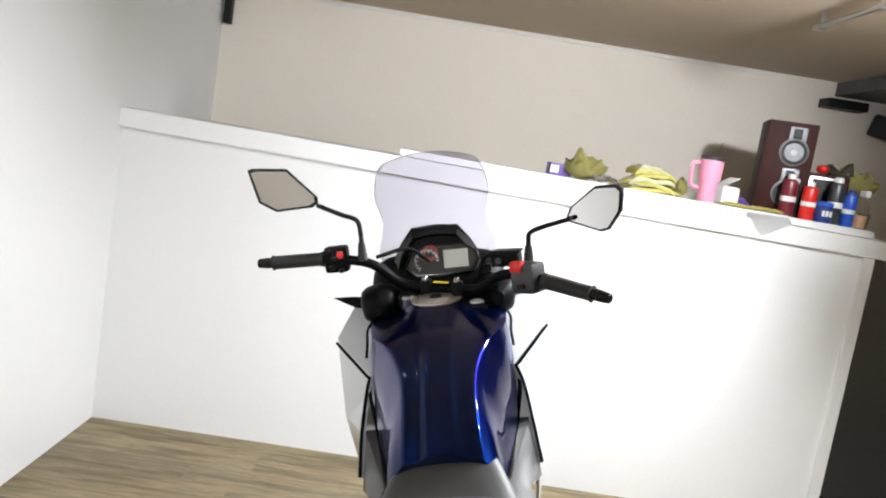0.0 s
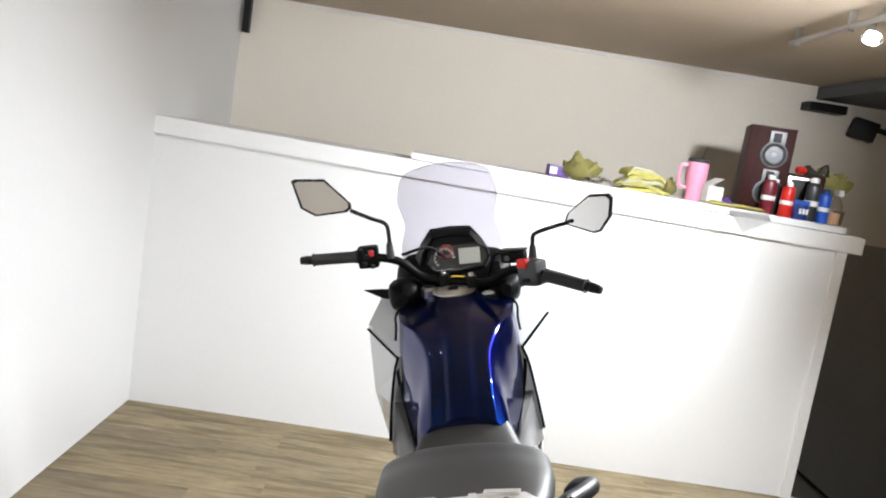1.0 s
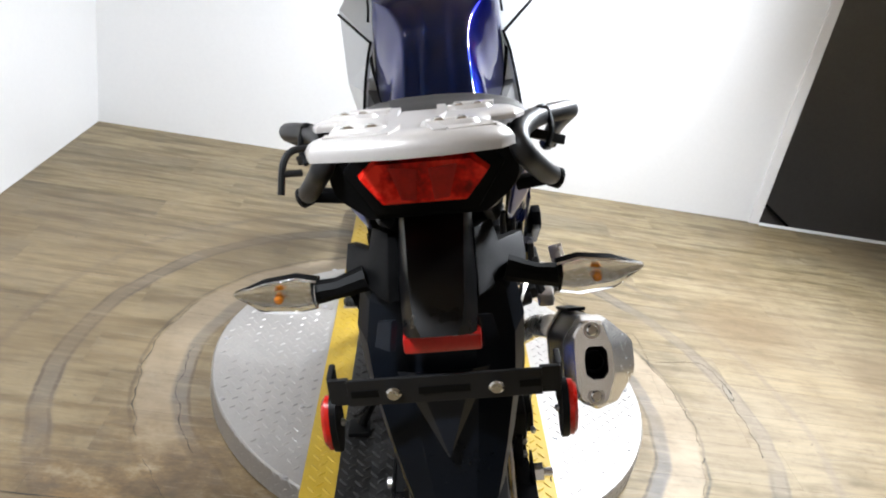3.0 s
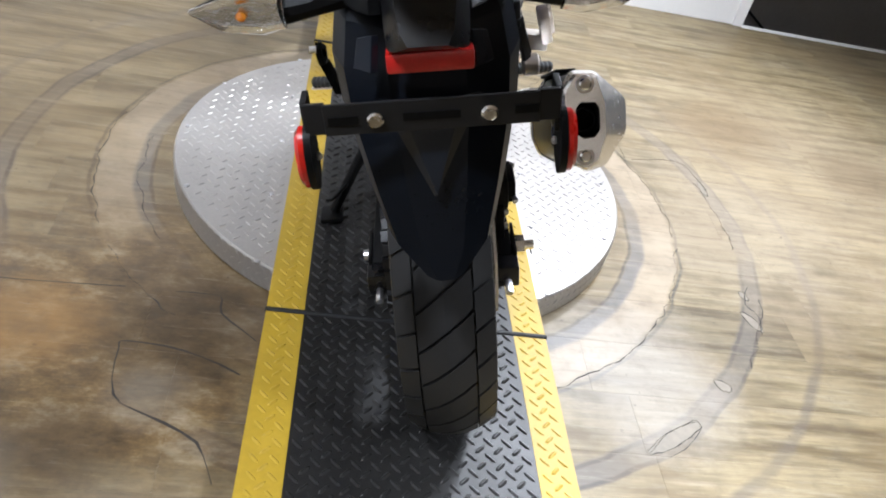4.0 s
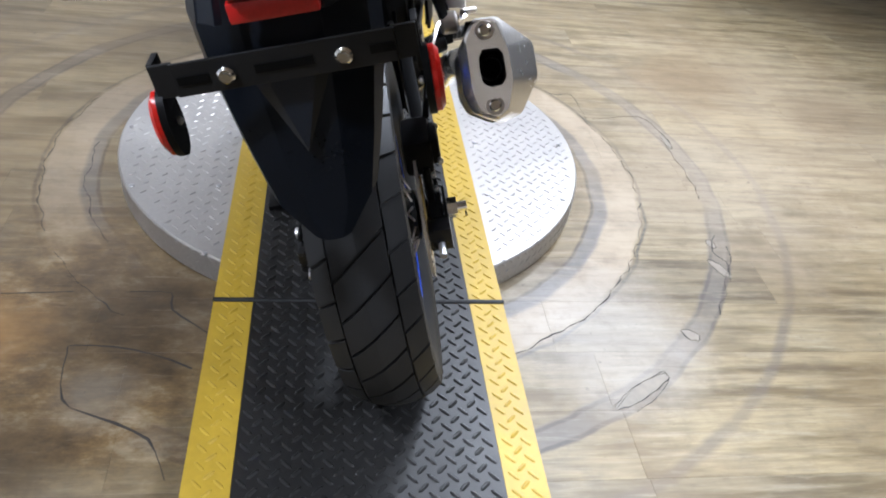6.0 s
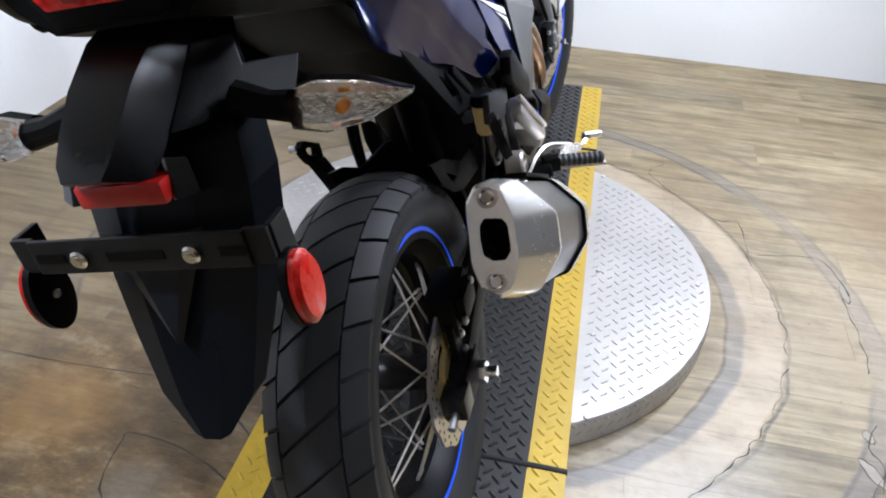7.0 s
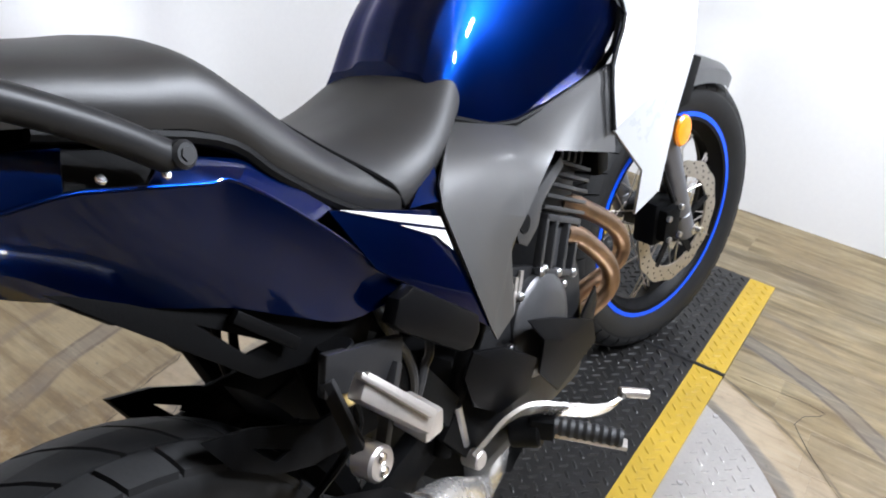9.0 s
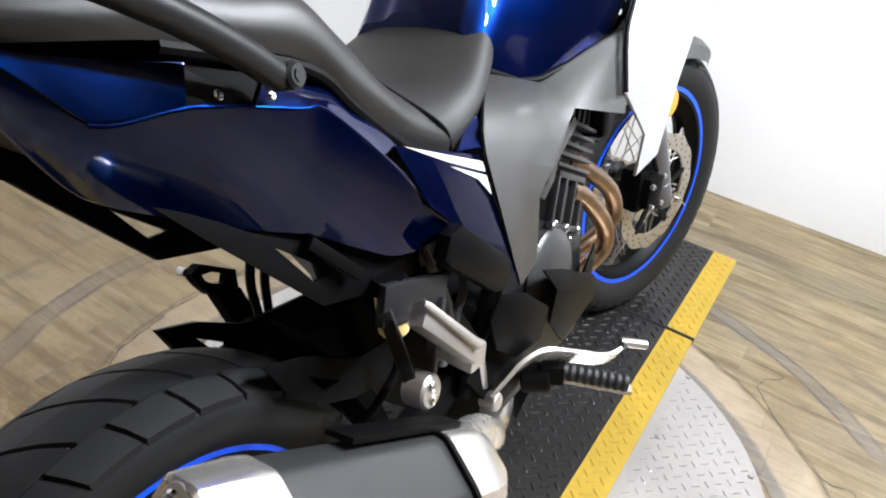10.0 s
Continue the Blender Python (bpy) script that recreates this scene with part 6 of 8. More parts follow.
for s in (1, -1):
    m = Matrix.Translation((s * 0.106, 0.650, 0.446)) @ Matrix.Rotation(s * radians(90), 4, "Y")
    part("clutch_cover", lathe([(0.078, 0.0), (0.078, 0.012), (0.073, 0.017), (0.070, 0.018), (0.064, 0.022), (0.050, 0.026), (0.030, 0.028), (0.0, 0.029)], 40, m), CASTING, eng, "round satin grey clutch cover")
    part("crankcase_web", plate([(0.560, 0.520), (0.600, 0.556), (0.668, 0.530), (0.740, 0.505), (0.735, 0.475), (0.600, 0.480)], "x", s * 0.100 - 0.008, s * 0.100 + 0.008, 0.003), ENGINE, eng)
    for k in range(3):
        part("web_rib", bar((s * 0.112, 0.572 + 0.014 * k, 0.492 + 0.004 * k), (s * 0.112, 0.590 + 0.014 * k, 0.536 + 0.004 * k), 0.004, 0.008), ALU, eng)
    for k in range(7):
        a = 2 * math.pi * k / 7 + 0.4
        bolt((s * 0.112, 0.650 + 0.082 * math.cos(a), 0.446 + 0.082 * math.sin(a)), (s, 0, 0), 0.006, 0.009, eng, STEEL)
part("sump_guard", shell([(0.10, 0.80, 0.34), (0.11, 0.55, 0.25), (0.0, 0.86, 0.32), (0.0, 0.55, 0.23)], [(0, 2, 3, 1)], 0.004), PLASTIC, moto)
part("header_pipe", tube([(0.088, 0.770, 0.590), (0.093, 0.810, 0.574), (0.096, 0.847, 0.552), (0.097, 0.905, 0.518), (0.097, 0.955, 0.482), (0.096, 0.984, 0.446), (0.092, 0.984, 0.414), (0.072, 0.958, 0.386), (0.035, 0.90, 0.350), (0.02, 0.80, 0.29), (0.02, 0.6, 0.24)], 0.0155, 16, 5), HEADER, moto, "heat-bronzed exhaust header pipe")
part("header_pipe", tube([(0.106, 0.750, 0.550), (0.110, 0.790, 0.530), (0.111, 0.830, 0.500), (0.111, 0.872, 0.464), (0.110, 0.903, 0.428), (0.106, 0.911, 0.392), (0.088, 0.892, 0.362), (0.050, 0.84, 0.325), (0.03, 0.74, 0.27), (0.03, 0.6, 0.24)], 0.0155, 16, 5), HEADER, moto, "heat-bronzed exhaust header pipe")
# grey frame bracket beside the cylinder, with a black disc for its shaded bolt hole
for s in (-1, 1):
    part("frame_bracket", plate([(0.572, 0.640), (0.584, 0.600), (0.604, 0.588), (0.636, 0.606), (0.650, 0.632), (0.716, 0.668), (0.706, 0.682), (0.640, 0.655), (0.600, 0.662)], "x", s * 0.128 - 0.005, s * 0.128 + 0.005, 0.002), CASTING, moto, "grey cast frame bracket")
    part("hole_disc", cyl((s * 0.131, 0.600, 0.622), (s * 0.1345, 0.600, 0.622), 0.013, 16), HOLLOW_BLACK, moto)
    part("guard_tip", shell([(0.138, 0.742, 0.420), (0.128, 0.812, 0.438), (0.118, 0.835, 0.400), (0.126, 0.775, 0.330), (0.138, 0.745, 0.350)], [(0, 1, 2, 3, 4)], 0.006, s, 0.001), GUARD, moto, "satin black guard below the header pipes", True, 20)
part("link_pipe", tube([(0.06, 0.60, 0.245), (0.10, 0.48, 0.27), (0.145, 0.40, 0.335), (0.165, 0.34, 0.385), (0.185, 0.27, 0.425)], 0.024, 16, 5), ALU_BRUSHED, moto, "bright exhaust link pipe")

# muffler: faceted can with cast end cap --------------------------------------------
OFFSET[0] = Vector((0, 0, 0))
M0 = Vector((0.217, 0.210, 0.408))
M1 = Vector((0.2150, -0.092, 0.577))
MD = (M1 - M0).normalized()
MX = (Vector((1, 0, 0)) - MD * MD.x).normalized()
MU = MX.cross(MD)
if MU.z < 0:
    MU = -MU
CAN = [(-0.046, 0.030), (-0.020, 0.068), (0.012, 0.066), (0.056, 0.026), (0.058, -0.020), (0.030, -0.066), (0.0, -0.076), (-0.036, -0.055), (-0.046, -0.03)]


def rounded(shape, n=3, soft=0.28):
    """A closed outline with its corners eased."""
    p = np.array(shape)
    out = []
    for i in range(len(p)):
        a, b, c = p[i - 1], p[i], p[(i + 1) % len(p)]
        q0, q1 = b + (a - b) * soft * 0.5, b + (c - b) * soft * 0.5
        for t in np.linspace(0, 1, n):
            out.append(tuple((1 - t) ** 2 * q0 + 2 * t * (1 - t) * b + t * t * q1))
    return out


def can_ring(bm, along_m, k, shift=(0, 0), shape=CAN):
    c = M0 + MD * along_m
    shape = rounded(shape)
    lean = 0.2 * min(1.0, max(0.0, (along_m - 0.08) / 0.12))
    return [bm.verts.new(c + MX * (x * k + shift[0]) + MU * (u * k + shift[1]) + MD * u * k * lean) for x, u in shape]


def can(rings, close=True):
    bm = bmesh.new()
    made = [can_ring(bm, *r) for r in rings]
    for p, q in zip(made, made[1:]):
        for j in range(len(p)):
            i = (j + 1) % len(p)
            bm.faces.new((p[j], p[i], q[i], q[j]))
    if close:
        bm.faces.new(made[0][::-1]), bm.faces.new(made[-1])
    return bm


LM = (M1 - M0).length
can_ob = part("muffler", can([(0.0, 0.80), (0.012, 0.97), (0.03, 1.0), (LM - 0.062, 0.97)]), CAN_BLACK, moto, "dark grey faceted exhaust muffler", True, 40)
FACE = [(-0.038, 0.040), (-0.024, 0.062), (0.006, 0.060), (0.019, 0.022), (0.021, -0.022), (0.010, -0.060), (-0.006, -0.070), (-0.030, -0.058), (-0.038, -0.030)]
cap = bmesh.new()
ra = can_ring(cap, LM - 0.066, 1.0)
rb = can_ring(cap, LM - 0.052, 1.01)
rc = can_ring(cap, LM - 0.004, 1.0, (0, 0), FACE)
rd = can_ring(cap, LM, 0.93, (-0.0005, 0), FACE)
HEX = [(-0.022, 0.016), (-0.016, 0.024), (0.004, 0.023), (0.010, 0.015), (0.011, -0.014), (0.004, -0.024), (-0.011, -0.025), (-0.021, -0.018), (-0.023, 0.0)]
re = can_ring(cap, LM + 0.0005, 1.0, (0, 0), HEX)
for p, q in ((ra, rb), (rb, rc), (rc, rd), (rd, re)):
    for j in range(len(p)):
        i = (j + 1) % len(p)
        cap.faces.new((p[j], p[i], q[i], q[j]))
endcap = part("end_cap", cap, ALU_BRUSHED, can_ob, "bright cast end cap with a six-sided outlet", True, 20)
# liner coloured black so the outlet reads as a dark hollow
liner = bmesh.new()
re = can_ring(liner, LM + 0.0004, 1.0, (0, 0), HEX)
rf = can_ring(liner, LM - 0.030, 0.92, (0, 0), HEX)
for j in range(len(re)):
    i = (j + 1) % len(re)
    liner.faces.new((re[j], re[i], rf[i], rf[j]))
liner.faces.new(rf)
part("outlet", liner, HOLLOW_BLACK, endcap, "outlet liner coloured black, standing in for its dark hollow", False)
c = M0 + MD * (LM - 0.029) + MX * (-0.006)
part("outlet_pipe", lathe([(0.0135, 0.0), (0.0165, 0.0), (0.0165, 0.014), (0.0135, 0.014)], 24, Matrix.Translation(c) @ MD.to_track_quat("Z", "Y").to_matrix().to_4x4(), True), PLASTIC, endcap)
for x, u in ((-0.010, 0.047), (-0.009, -0.049)):
    p = M0 + MD * (LM + 0.2 * u) + MX * x + MU * u
    part("washer", cyl(p - MD * 0.001, p + MD * 0.002, 0.0125, 20, bevel=0.0008), ALU, endcap)
    bolt(p + MD * 0.002, MD, 0.0085, 0.004, endcap, CHROME)
shield = can([(-0.035, 0.74, (0.0, 0.012)), (0.0, 1.02, (0.002, 0.002)), (0.028, 1.06, (0.002, 0.0)), (0.060, 1.05, (0.003, 0.0)), (0.060, 1.02, (0.002, 0.0))], True)
part("heat_shield", shield, ALU_BRUSHED, can_ob, "bright heat shield round the front of the can", True, 20)
part("heat_shield_edge", can([(0.0605, 1.055, (0.002, 0)), (0.066, 1.055, (0.002, 0)), (0.066, 1.01), (0.0605, 1.01)], False), PLASTIC, can_ob)
guardp = M0 + MD * 0.12 + MU * 0.078
part("muffler_bracket", bar(M0 + MD * 0.02 + MU * 0.074 - MX * 0.01, M0 + MD * 0.20 + MU * 0.074 - MX * 0.01, 0.03, 0.006, up=MU, bevel=0.001), PLASTIC, can_ob)

# rear end -------------------------------------------------------------------------
OFFSET[0] = Vector((0, -0.004, -0.014))
for s in (-1, 1):
    arm = bar((s * 0.085, 0.43, 0.40), (s * 0.103, -0.04, 0.308), 0.026, 0.055, bevel=0.006, taper=0.85)
    sw = part("swingarm", arm, PLASTIC, moto, "black box-section swingarm")
    part("chain_adjuster", box(s * 0.103 - 0.018, s * 0.103 + 0.018, -0.075, -0.035, 0.288, 0.328, bevel=0.004), GLOSS_BLACK, sw)
    part("adjuster_bolt", cyl((s * 0.103, -0.07, 0.300), (s * 0.103, -0.100, 0.296), 0.006, 8, bevel=0.001), STEEL, sw)
    part("adjuster_plate", box(s * 0.117 - 0.002, s * 0.117 + 0.003, -0.045, 0.03, 0.285, 0.338, bevel=0.001), PLASTIC, sw)
part("rear_axle", cyl((-0.13, 0, 0.312), (0.125, 0, 0.312), 0.009, 12), STEEL, moto)
rn = cyl((0.118, 0, 0.312), (0.136, 0, 0.312), 0.017, 6)
add_cyl(rn, (0.133, 0, 0.312), (0.152, 0, 0.312), 0.0085, 12)
add_tube(rn, [(0.146, -0.008, 0.318), (0.148, 0.012, 0.300), (0.150, 0.006, 0.286)], 0.0014, 6)
part("axle_nut", rn, CHROME, moto)
rcal = bmesh.new()
add_box(rcal, 0.066, 0.112, -0.005, 0.080, 0.385, 0.445, bevel=0.010)
add_box(rcal, 0.098, 0.124, 0.005, 0.068, 0.395, 0.438, bevel=0.008)
add_box(rcal, 0.092, 0.104, -0.010, 0.030, 0.330, 0.40, bevel=0.004)
rcal = part("rear_caliper", rcal, PLASTIC, moto, "black rear brake caliper")
for y, z in ((0.0, 0.405), (0.01, 0.375), (0.058, 0.432), (0.012, 0.345)):
    bolt((0.118 if z > 0.39 else 0.104, y, z), (1, 0, 0), 0.006, 0.007, rcal, STEEL)
for pts in ([(0.128, 0.320, 0.640), (0.135, 0.325, 0.612), (0.135, 0.350, 0.564), (0.135, 0.353, 0.525), (0.120, 0.345, 0.480)], [(0.120, 0.410, 0.600), (0.135, 0.388, 0.555), (0.135, 0.375, 0.539), (0.135, 0.363, 0.520), (0.120, 0.350, 0.470)]):
    part("hose", tube(pts, 0.0055, 8, 5), CASTING, moto, "grey rubber hose")
part("brake_hose", tube([(0.11, 0.08, 0.44), (0.12, 0.16, 0.47), (0.11, 0.28, 0.50), (0.12, 0.27, 0.58)], 0.005, 8, 5), PLASTIC, moto)
# chain and sprocket on the far side
spk = bmesh.new()
add_ring(spk, [(0.055, -0.004), (0.095, -0.004), (0.095, 0.004), (0.055, 0.004)], 40, Matrix.Translation((-0.085, 0, 0.315)) @ ABOUT_X, closed=True)
part("sprocket", spk, ENGINE, moto)
ch = bmesh.new()
path = [Vector((-0.085, 0.0 + 0.097 * math.cos(a), 0.315 + 0.097 * math.sin(a))) for a in np.linspace(radians(80), radians(280), 18)]
path += [Vector((-0.085, 0.46 + 0.038 * math.cos(a), 0.39 + 0.038 * math.sin(a))) for a in np.linspace(radians(-80), radians(80), 8)]
path.append(path[0])
step = 0.0155
pos, k = [], 0
for a, b in zip(path, path[1:]):
    n = max(1, int((b - a).length / step))
    for i in range(n):
        pos.append((a.lerp(b, i / n), (b - a).normalized()))
for i, (p, d) in enumerate(pos):
    w = 0.010 if i % 2 else 0.014
    q = bar(p - d * 0.0085, p + d * 0.0085, w, 0.011, up=(d.y and (0, -d.z, d.y)) or (0, 0, 1))
    tmp = bpy.data.meshes.new("tmp")
    q.to_mesh(tmp)
    q.free()
    ch.from_mesh(tmp)
    bpy.data.meshes.remove(tmp)
part("drive_chain", ch, ENGINE, moto, "steel drive chain", False)
part("chain_guard", bar((-0.085, 0.36, 0.475), (-0.085, 0.06, 0.45), 0.03, 0.008, bevel=0.002), PLASTIC, moto)
# hugger over the tyre
OFFSET[0] = Vector((0, 0, -0.012))
hug = bmesh.new()
rows = []
for i in range(11):
    a = radians(52 - i * 4.9)
    w = 0.052 + 0.024 * min(1, i / 4)
    r = 0.326
    rows.append([hug.verts.new((x, r * math.cos(a) * 1.0 + (r - dr) * 0 - dr * math.cos(a), 0.309 + (r - dr) * math.sin(a))) for x, dr in ((-w, 0.035), (-w * 0.92, 0.010), (0, -0.006), (w * 0.92, 0.010), (w, 0.035))])
for p, q in zip(rows, rows[1:]):
    for j in range(4):
        hug.faces.new((p[j], p[j + 1], q[j + 1], q[j]))
bmesh.ops.solidify(hug, geom=list(hug.faces), thickness=0.003)
hug = part("hugger", hug, PLASTIC, moto, "black hugger over the rear tyre")
OFFSET[0] = Vector((0, 0, 0))
for s in (-1, 1):
    wing = shell([(0.080, 0.117, 0.570), (0.083, 0.168, 0.554), (0.085, 0.245, 0.512), (0.085, 0.335, 0.502), (0.085, 0.335, 0.450), (0.085, 0.231, 0.468), (0.085, 0.183, 0.490), (0.083, 0.140, 0.526), (0.084, 0.164, 0.535), (0.085, 0.209, 0.504), (0.085, 0.187, 0.503)], [(0, 1, 8, 7), (1, 2, 9, 8), (2, 3, 4, 5, 9), (5, 6, 10, 9), (6, 7, 8, 10)], 0.006, s, 0.001)
    part("hugger_wing", wing, PLASTIC, hug, "pointed black wing with a triangular hole", True, 20)
part("hugger_side", shell([(0.079, 0.225, 0.522), (0.079, 0.345, 0.508), (0.079, 0.404, 0.490), (0.079, 0.476, 0.394), (0.079, 0.424, 0.350), (0.079, 0.256, 0.464)], [(0, 1, 2, 3, 4, 5)], 0.006, -1, 0.001), PLASTIC, hug, "black hugger side")
part("inner_fender", shell([(0.070, 0.40, 0.46), (0.070, 0.30, 0.60), (0.070, 0.20, 0.665), (0.070, 0.05, 0.78), (-0.070, 0.40, 0.46), (-0.070, 0.30, 0.60), (-0.070, 0.20, 0.665), (-0.070, 0.05, 0.78)], [(0, 1, 5, 4), (1, 2, 6, 5), (2, 3, 7, 6)], 0.004), PLASTIC, moto)
part("shock", cyl((0.0, 0.36, 0.44), (0.0, 0.30, 0.66), 0.03, 16), PLASTIC, moto)

# tail light and tail end
OFFSET[0] = Vector((0, 0, 0.008))
tl = [(-0.068, 0.952), (-0.050, 0.968), (0.050, 0.968), (0.068, 0.952), (0.044, 0.919), (-0.046, 0.919)]
part("tail_end", loft([(-0.285, [(0.060, 0.900), (0.092, 0.93), (0.090, 0.965), (0.05, 0.985), (0, 0.986)]), (-0.22, [(0.075, 0.88), (0.105, 0.92), (0.100, 0.955), (0.06, 0.975), (0, 0.976)]), (-0.12, [(0.085, 0.855), (0.112, 0.90), (0.108, 0.93), (0.06, 0.945), (0, 0.946)]), (-0.02, [(0.08, 0.83), (0.105, 0.87), (0.10, 0.90), (0.06, 0.91), (0, 0.91)])], 4, 3), PLASTIC, moto, "black plastic tail end")
lens = bmesh.new()
a = [lens.verts.new((x, -0.286, z)) for x, z in tl]
b = [lens.verts.new((x * 0.93, -0.303, 0.944 + (z - 0.944) * 0.86)) for x, z in tl]
for j in range(6):
    i = (j + 1) % 6
    lens.faces.new((a[j], a[i], b[i], b[j]))
lens.faces.new(b)
lens.faces.new(a[::-1])
tail_lamp = part("tail_light", lens, TAIL_RED, moto, "wide red tail light lens", True, 20)
for s in (-1, 1):
    part("lens_facet", shell([(0.006, -0.3045, 0.958), (0.034, -0.3045, 0.961), (0.024, -0.3045, 0.927), (0.010, -0.3045, 0.925)], [(0, 1, 2, 3)], 0.001, s), RED_REFLECTOR, tail_lamp, "brighter red reflector facet", False)
part("lamp_bezel", plate([(-0.082, 0.955), (-0.058, 0.980), (0.058, 0.980), (0.082, 0.955), (0.052, 0.906), (-0.052, 0.906)], "y", -0.292, -0.25, 0.004), PLASTIC, moto)
OFFSET[0] = Vector((0, 0, 0))
# number plate holder with its light, reflector and bracket
hold = bmesh.new()
ROWS = [  # middle y, edge y, z, half width
    (-0.250, -0.200, 0.885, 0.046), (-0.290, -0.240, 0.855, 0.066), (-0.322, -0.268, 0.815, 0.085), (-0.342, -0.284, 0.775, 0.092), (-0.356, -0.298, 0.730, 0.088), (-0.374, -0.334, 0.660, 0.070), (-0.388, -0.362, 0.606, 0.053), (-0.396, -0.386, 0.573, 0.021)]
rings = []
for yc, ye, z, w in ROWS:
    rings.append([hold.verts.new((w * u + 0.002 + 0.02 * max(0, 0.78 - z), yc + (ye - yc) * k, z + 0.010 * k)) for u, k in ((-1.0, 1.0), (-0.86, 0.45), (-0.40, 0.10), (0.40, 0.10), (0.86, 0.45), (1.0, 1.0))])
for p, q in zip(rings, rings[1:]):
    for j in range(5):
        hold.faces.new((p[j], p[j + 1], q[j + 1], q[j]))
bmesh.ops.solidify(hold, geom=list(hold.faces), thickness=-0.004)
hold = part("rear_fender", hold, SHEEN_PLASTIC, moto, "black plastic rear fender and plate holder", True, 14)
part("fender_ridge", shell([(0.002, -0.372, 0.665), (0.052, -0.352, 0.765), (-0.044, -0.352, 0.765), (0.004, -0.380, 0.672), (0.034, -0.357, 0.765), (-0.026, -0.357, 0.765)], [(0, 1, 4, 3), (0, 3, 5, 2), (3, 4, 5)], 0.001), SHEEN_PLASTIC, hold, "raised wedge", True, 12)
spine = bmesh.new()
rings = []
for y, z, w, k, h in ((-0.240, 0.914, 0.040, 0.032, 0.020), (-0.290, 0.902, 0.040, 0.030, 0.026), (-0.332, 0.880, 0.040, 0.028, 0.032), (-0.362, 0.857, 0.038, 0.026, 0.030), (-0.380, 0.842, 0.036, 0.023, 0.024), (-0.389, 0.832, 0.031, 0.017, 0.012)):
    rings.append([spine.verts.new((x + 0.005, y + dy, z + dz)) for x, dy, dz in ((-w, 0.012, -h), (-k * 1.15, -0.004, -h * 0.25), (-k, -0.008, 0), (k, -0.008, 0), (k * 1.15, -0.004, -h * 0.25), (w, 0.012, -h))])
for p, q in zip(rings, rings[1:]):
    for j in range(6):
        k = (j + 1) % 6
        spine.faces.new((p[j], p[k], q[k], q[j]))
spine.faces.new(rings[0][::-1]), spine.faces.new(rings[-1])
part("plate_lamp", spine, GLOSS_BLACK, hold, "black plate lamp housing", True, 48)
for s in (-1, 1):
    # angular cheeks: a raised step beside the housing, a flat flank outside it
    part("tail_cheek", shell([(0.046, -0.272, 0.885), (0.066, -0.240, 0.880), (0.072, -0.250, 0.858), (0.102, -0.206, 0.848), (0.104, -0.235, 0.825), (0.078, -0.285, 0.835), (0.060, -0.318, 0.835), (0.046, -0.338, 0.838)], [(0, 1, 2, 5), (2, 3, 4, 5), (0, 5, 6, 7)], 0.012, s, 0.0025), PLASTIC, hold, "black angular cheek", True, 15)
    part("fin", shell([(0.044, -0.352, 0.826), (0.058, -0.345, 0.822), (0.064, -0.352, 0.796), (0.048, -0.362, 0.795)], [(0, 1, 2, 3)], 0.006, s, 0.001), SHEEN_PLASTIC, hold, "", False)
refl = box(-0.033, 0.045, -0.370, -0.350, 0.796, 0.815, bevel=0.003)
part("rear_reflector", refl, DULL_REFLECTOR, hold, "oblong red reflector")
brk = part("plate_bracket", box(-0.094, 0.102, -0.379, -0.375, 0.744, 0.775, bevel=0.001), BLACK_METAL, moto, "flat black number plate bracket", False)
for s in (-1, 1):
    part("bracket_arm", box(min(s * 0.096, s * 0.117) + 0.004, max(s * 0.096, s * 0.117) + 0.004, -0.376, -0.371, 0.744, 0.775, bevel=0.001), BLACK_METAL, brk, "", False)
    part("bracket_arm", box(0.004 + s * 0.116 - 0.003, 0.004 + s * 0.116 + 0.003, -0.3705, -0.345, 0.728, 0.775, bevel=0.001), BLACK_METAL, brk, "", False)
for x in (-0.047, 0.056):
    bolt((x, -0.379, 0.759), (0, -1, 0), 0.008, 0.006, brk, CHROME)
for x, w in ((-0.076, 0.028), (0.090, 0.022), (0.004, 0.052)):
    part("slot", box(x - w / 2, x + w / 2, -0.380, -0.3785, 0.755, 0.763), PLASTIC, brk, "", False)
for s in (-1, 1):
    oval = bmesh.new()
    om = Matrix.Translation((0.006 + s * 0.119, -0.366, 0.716)) @ Matrix.Rotation(s * radians(90), 4, "Y") @ Matrix.Diagonal((1.08, 0.70, 1, 1))
    add_ring(oval, [(0.0, 0.002), (0.030, 0.002), (0.030, 0.008), (0.025, 0.012), (0.0, 0.0135)], 28, om)
    bmesh.ops.remove_doubles(oval, verts=oval.verts, dist=1e-5)
    o = part("side_reflector", oval, RED_REFLECTOR, brk, "oval red side reflector")
    back = bmesh.new()
    add_ring(back, [(0.0, -0.004), (0.032, -0.004), (0.032, 0.003), (0.0, 0.003)], 28, om)
    bmesh.ops.remove_doubles(back, verts=back.verts, dist=1e-5)
    part("reflector_back", back, PLASTIC, o)
    bolt((0.006 + s * 0.114, -0.366, 0.716), (-s, 0, 0), 0.004, 0.004, o, STEEL)

OFFSET[0] = Vector((0.002, 0.011, -0.004))
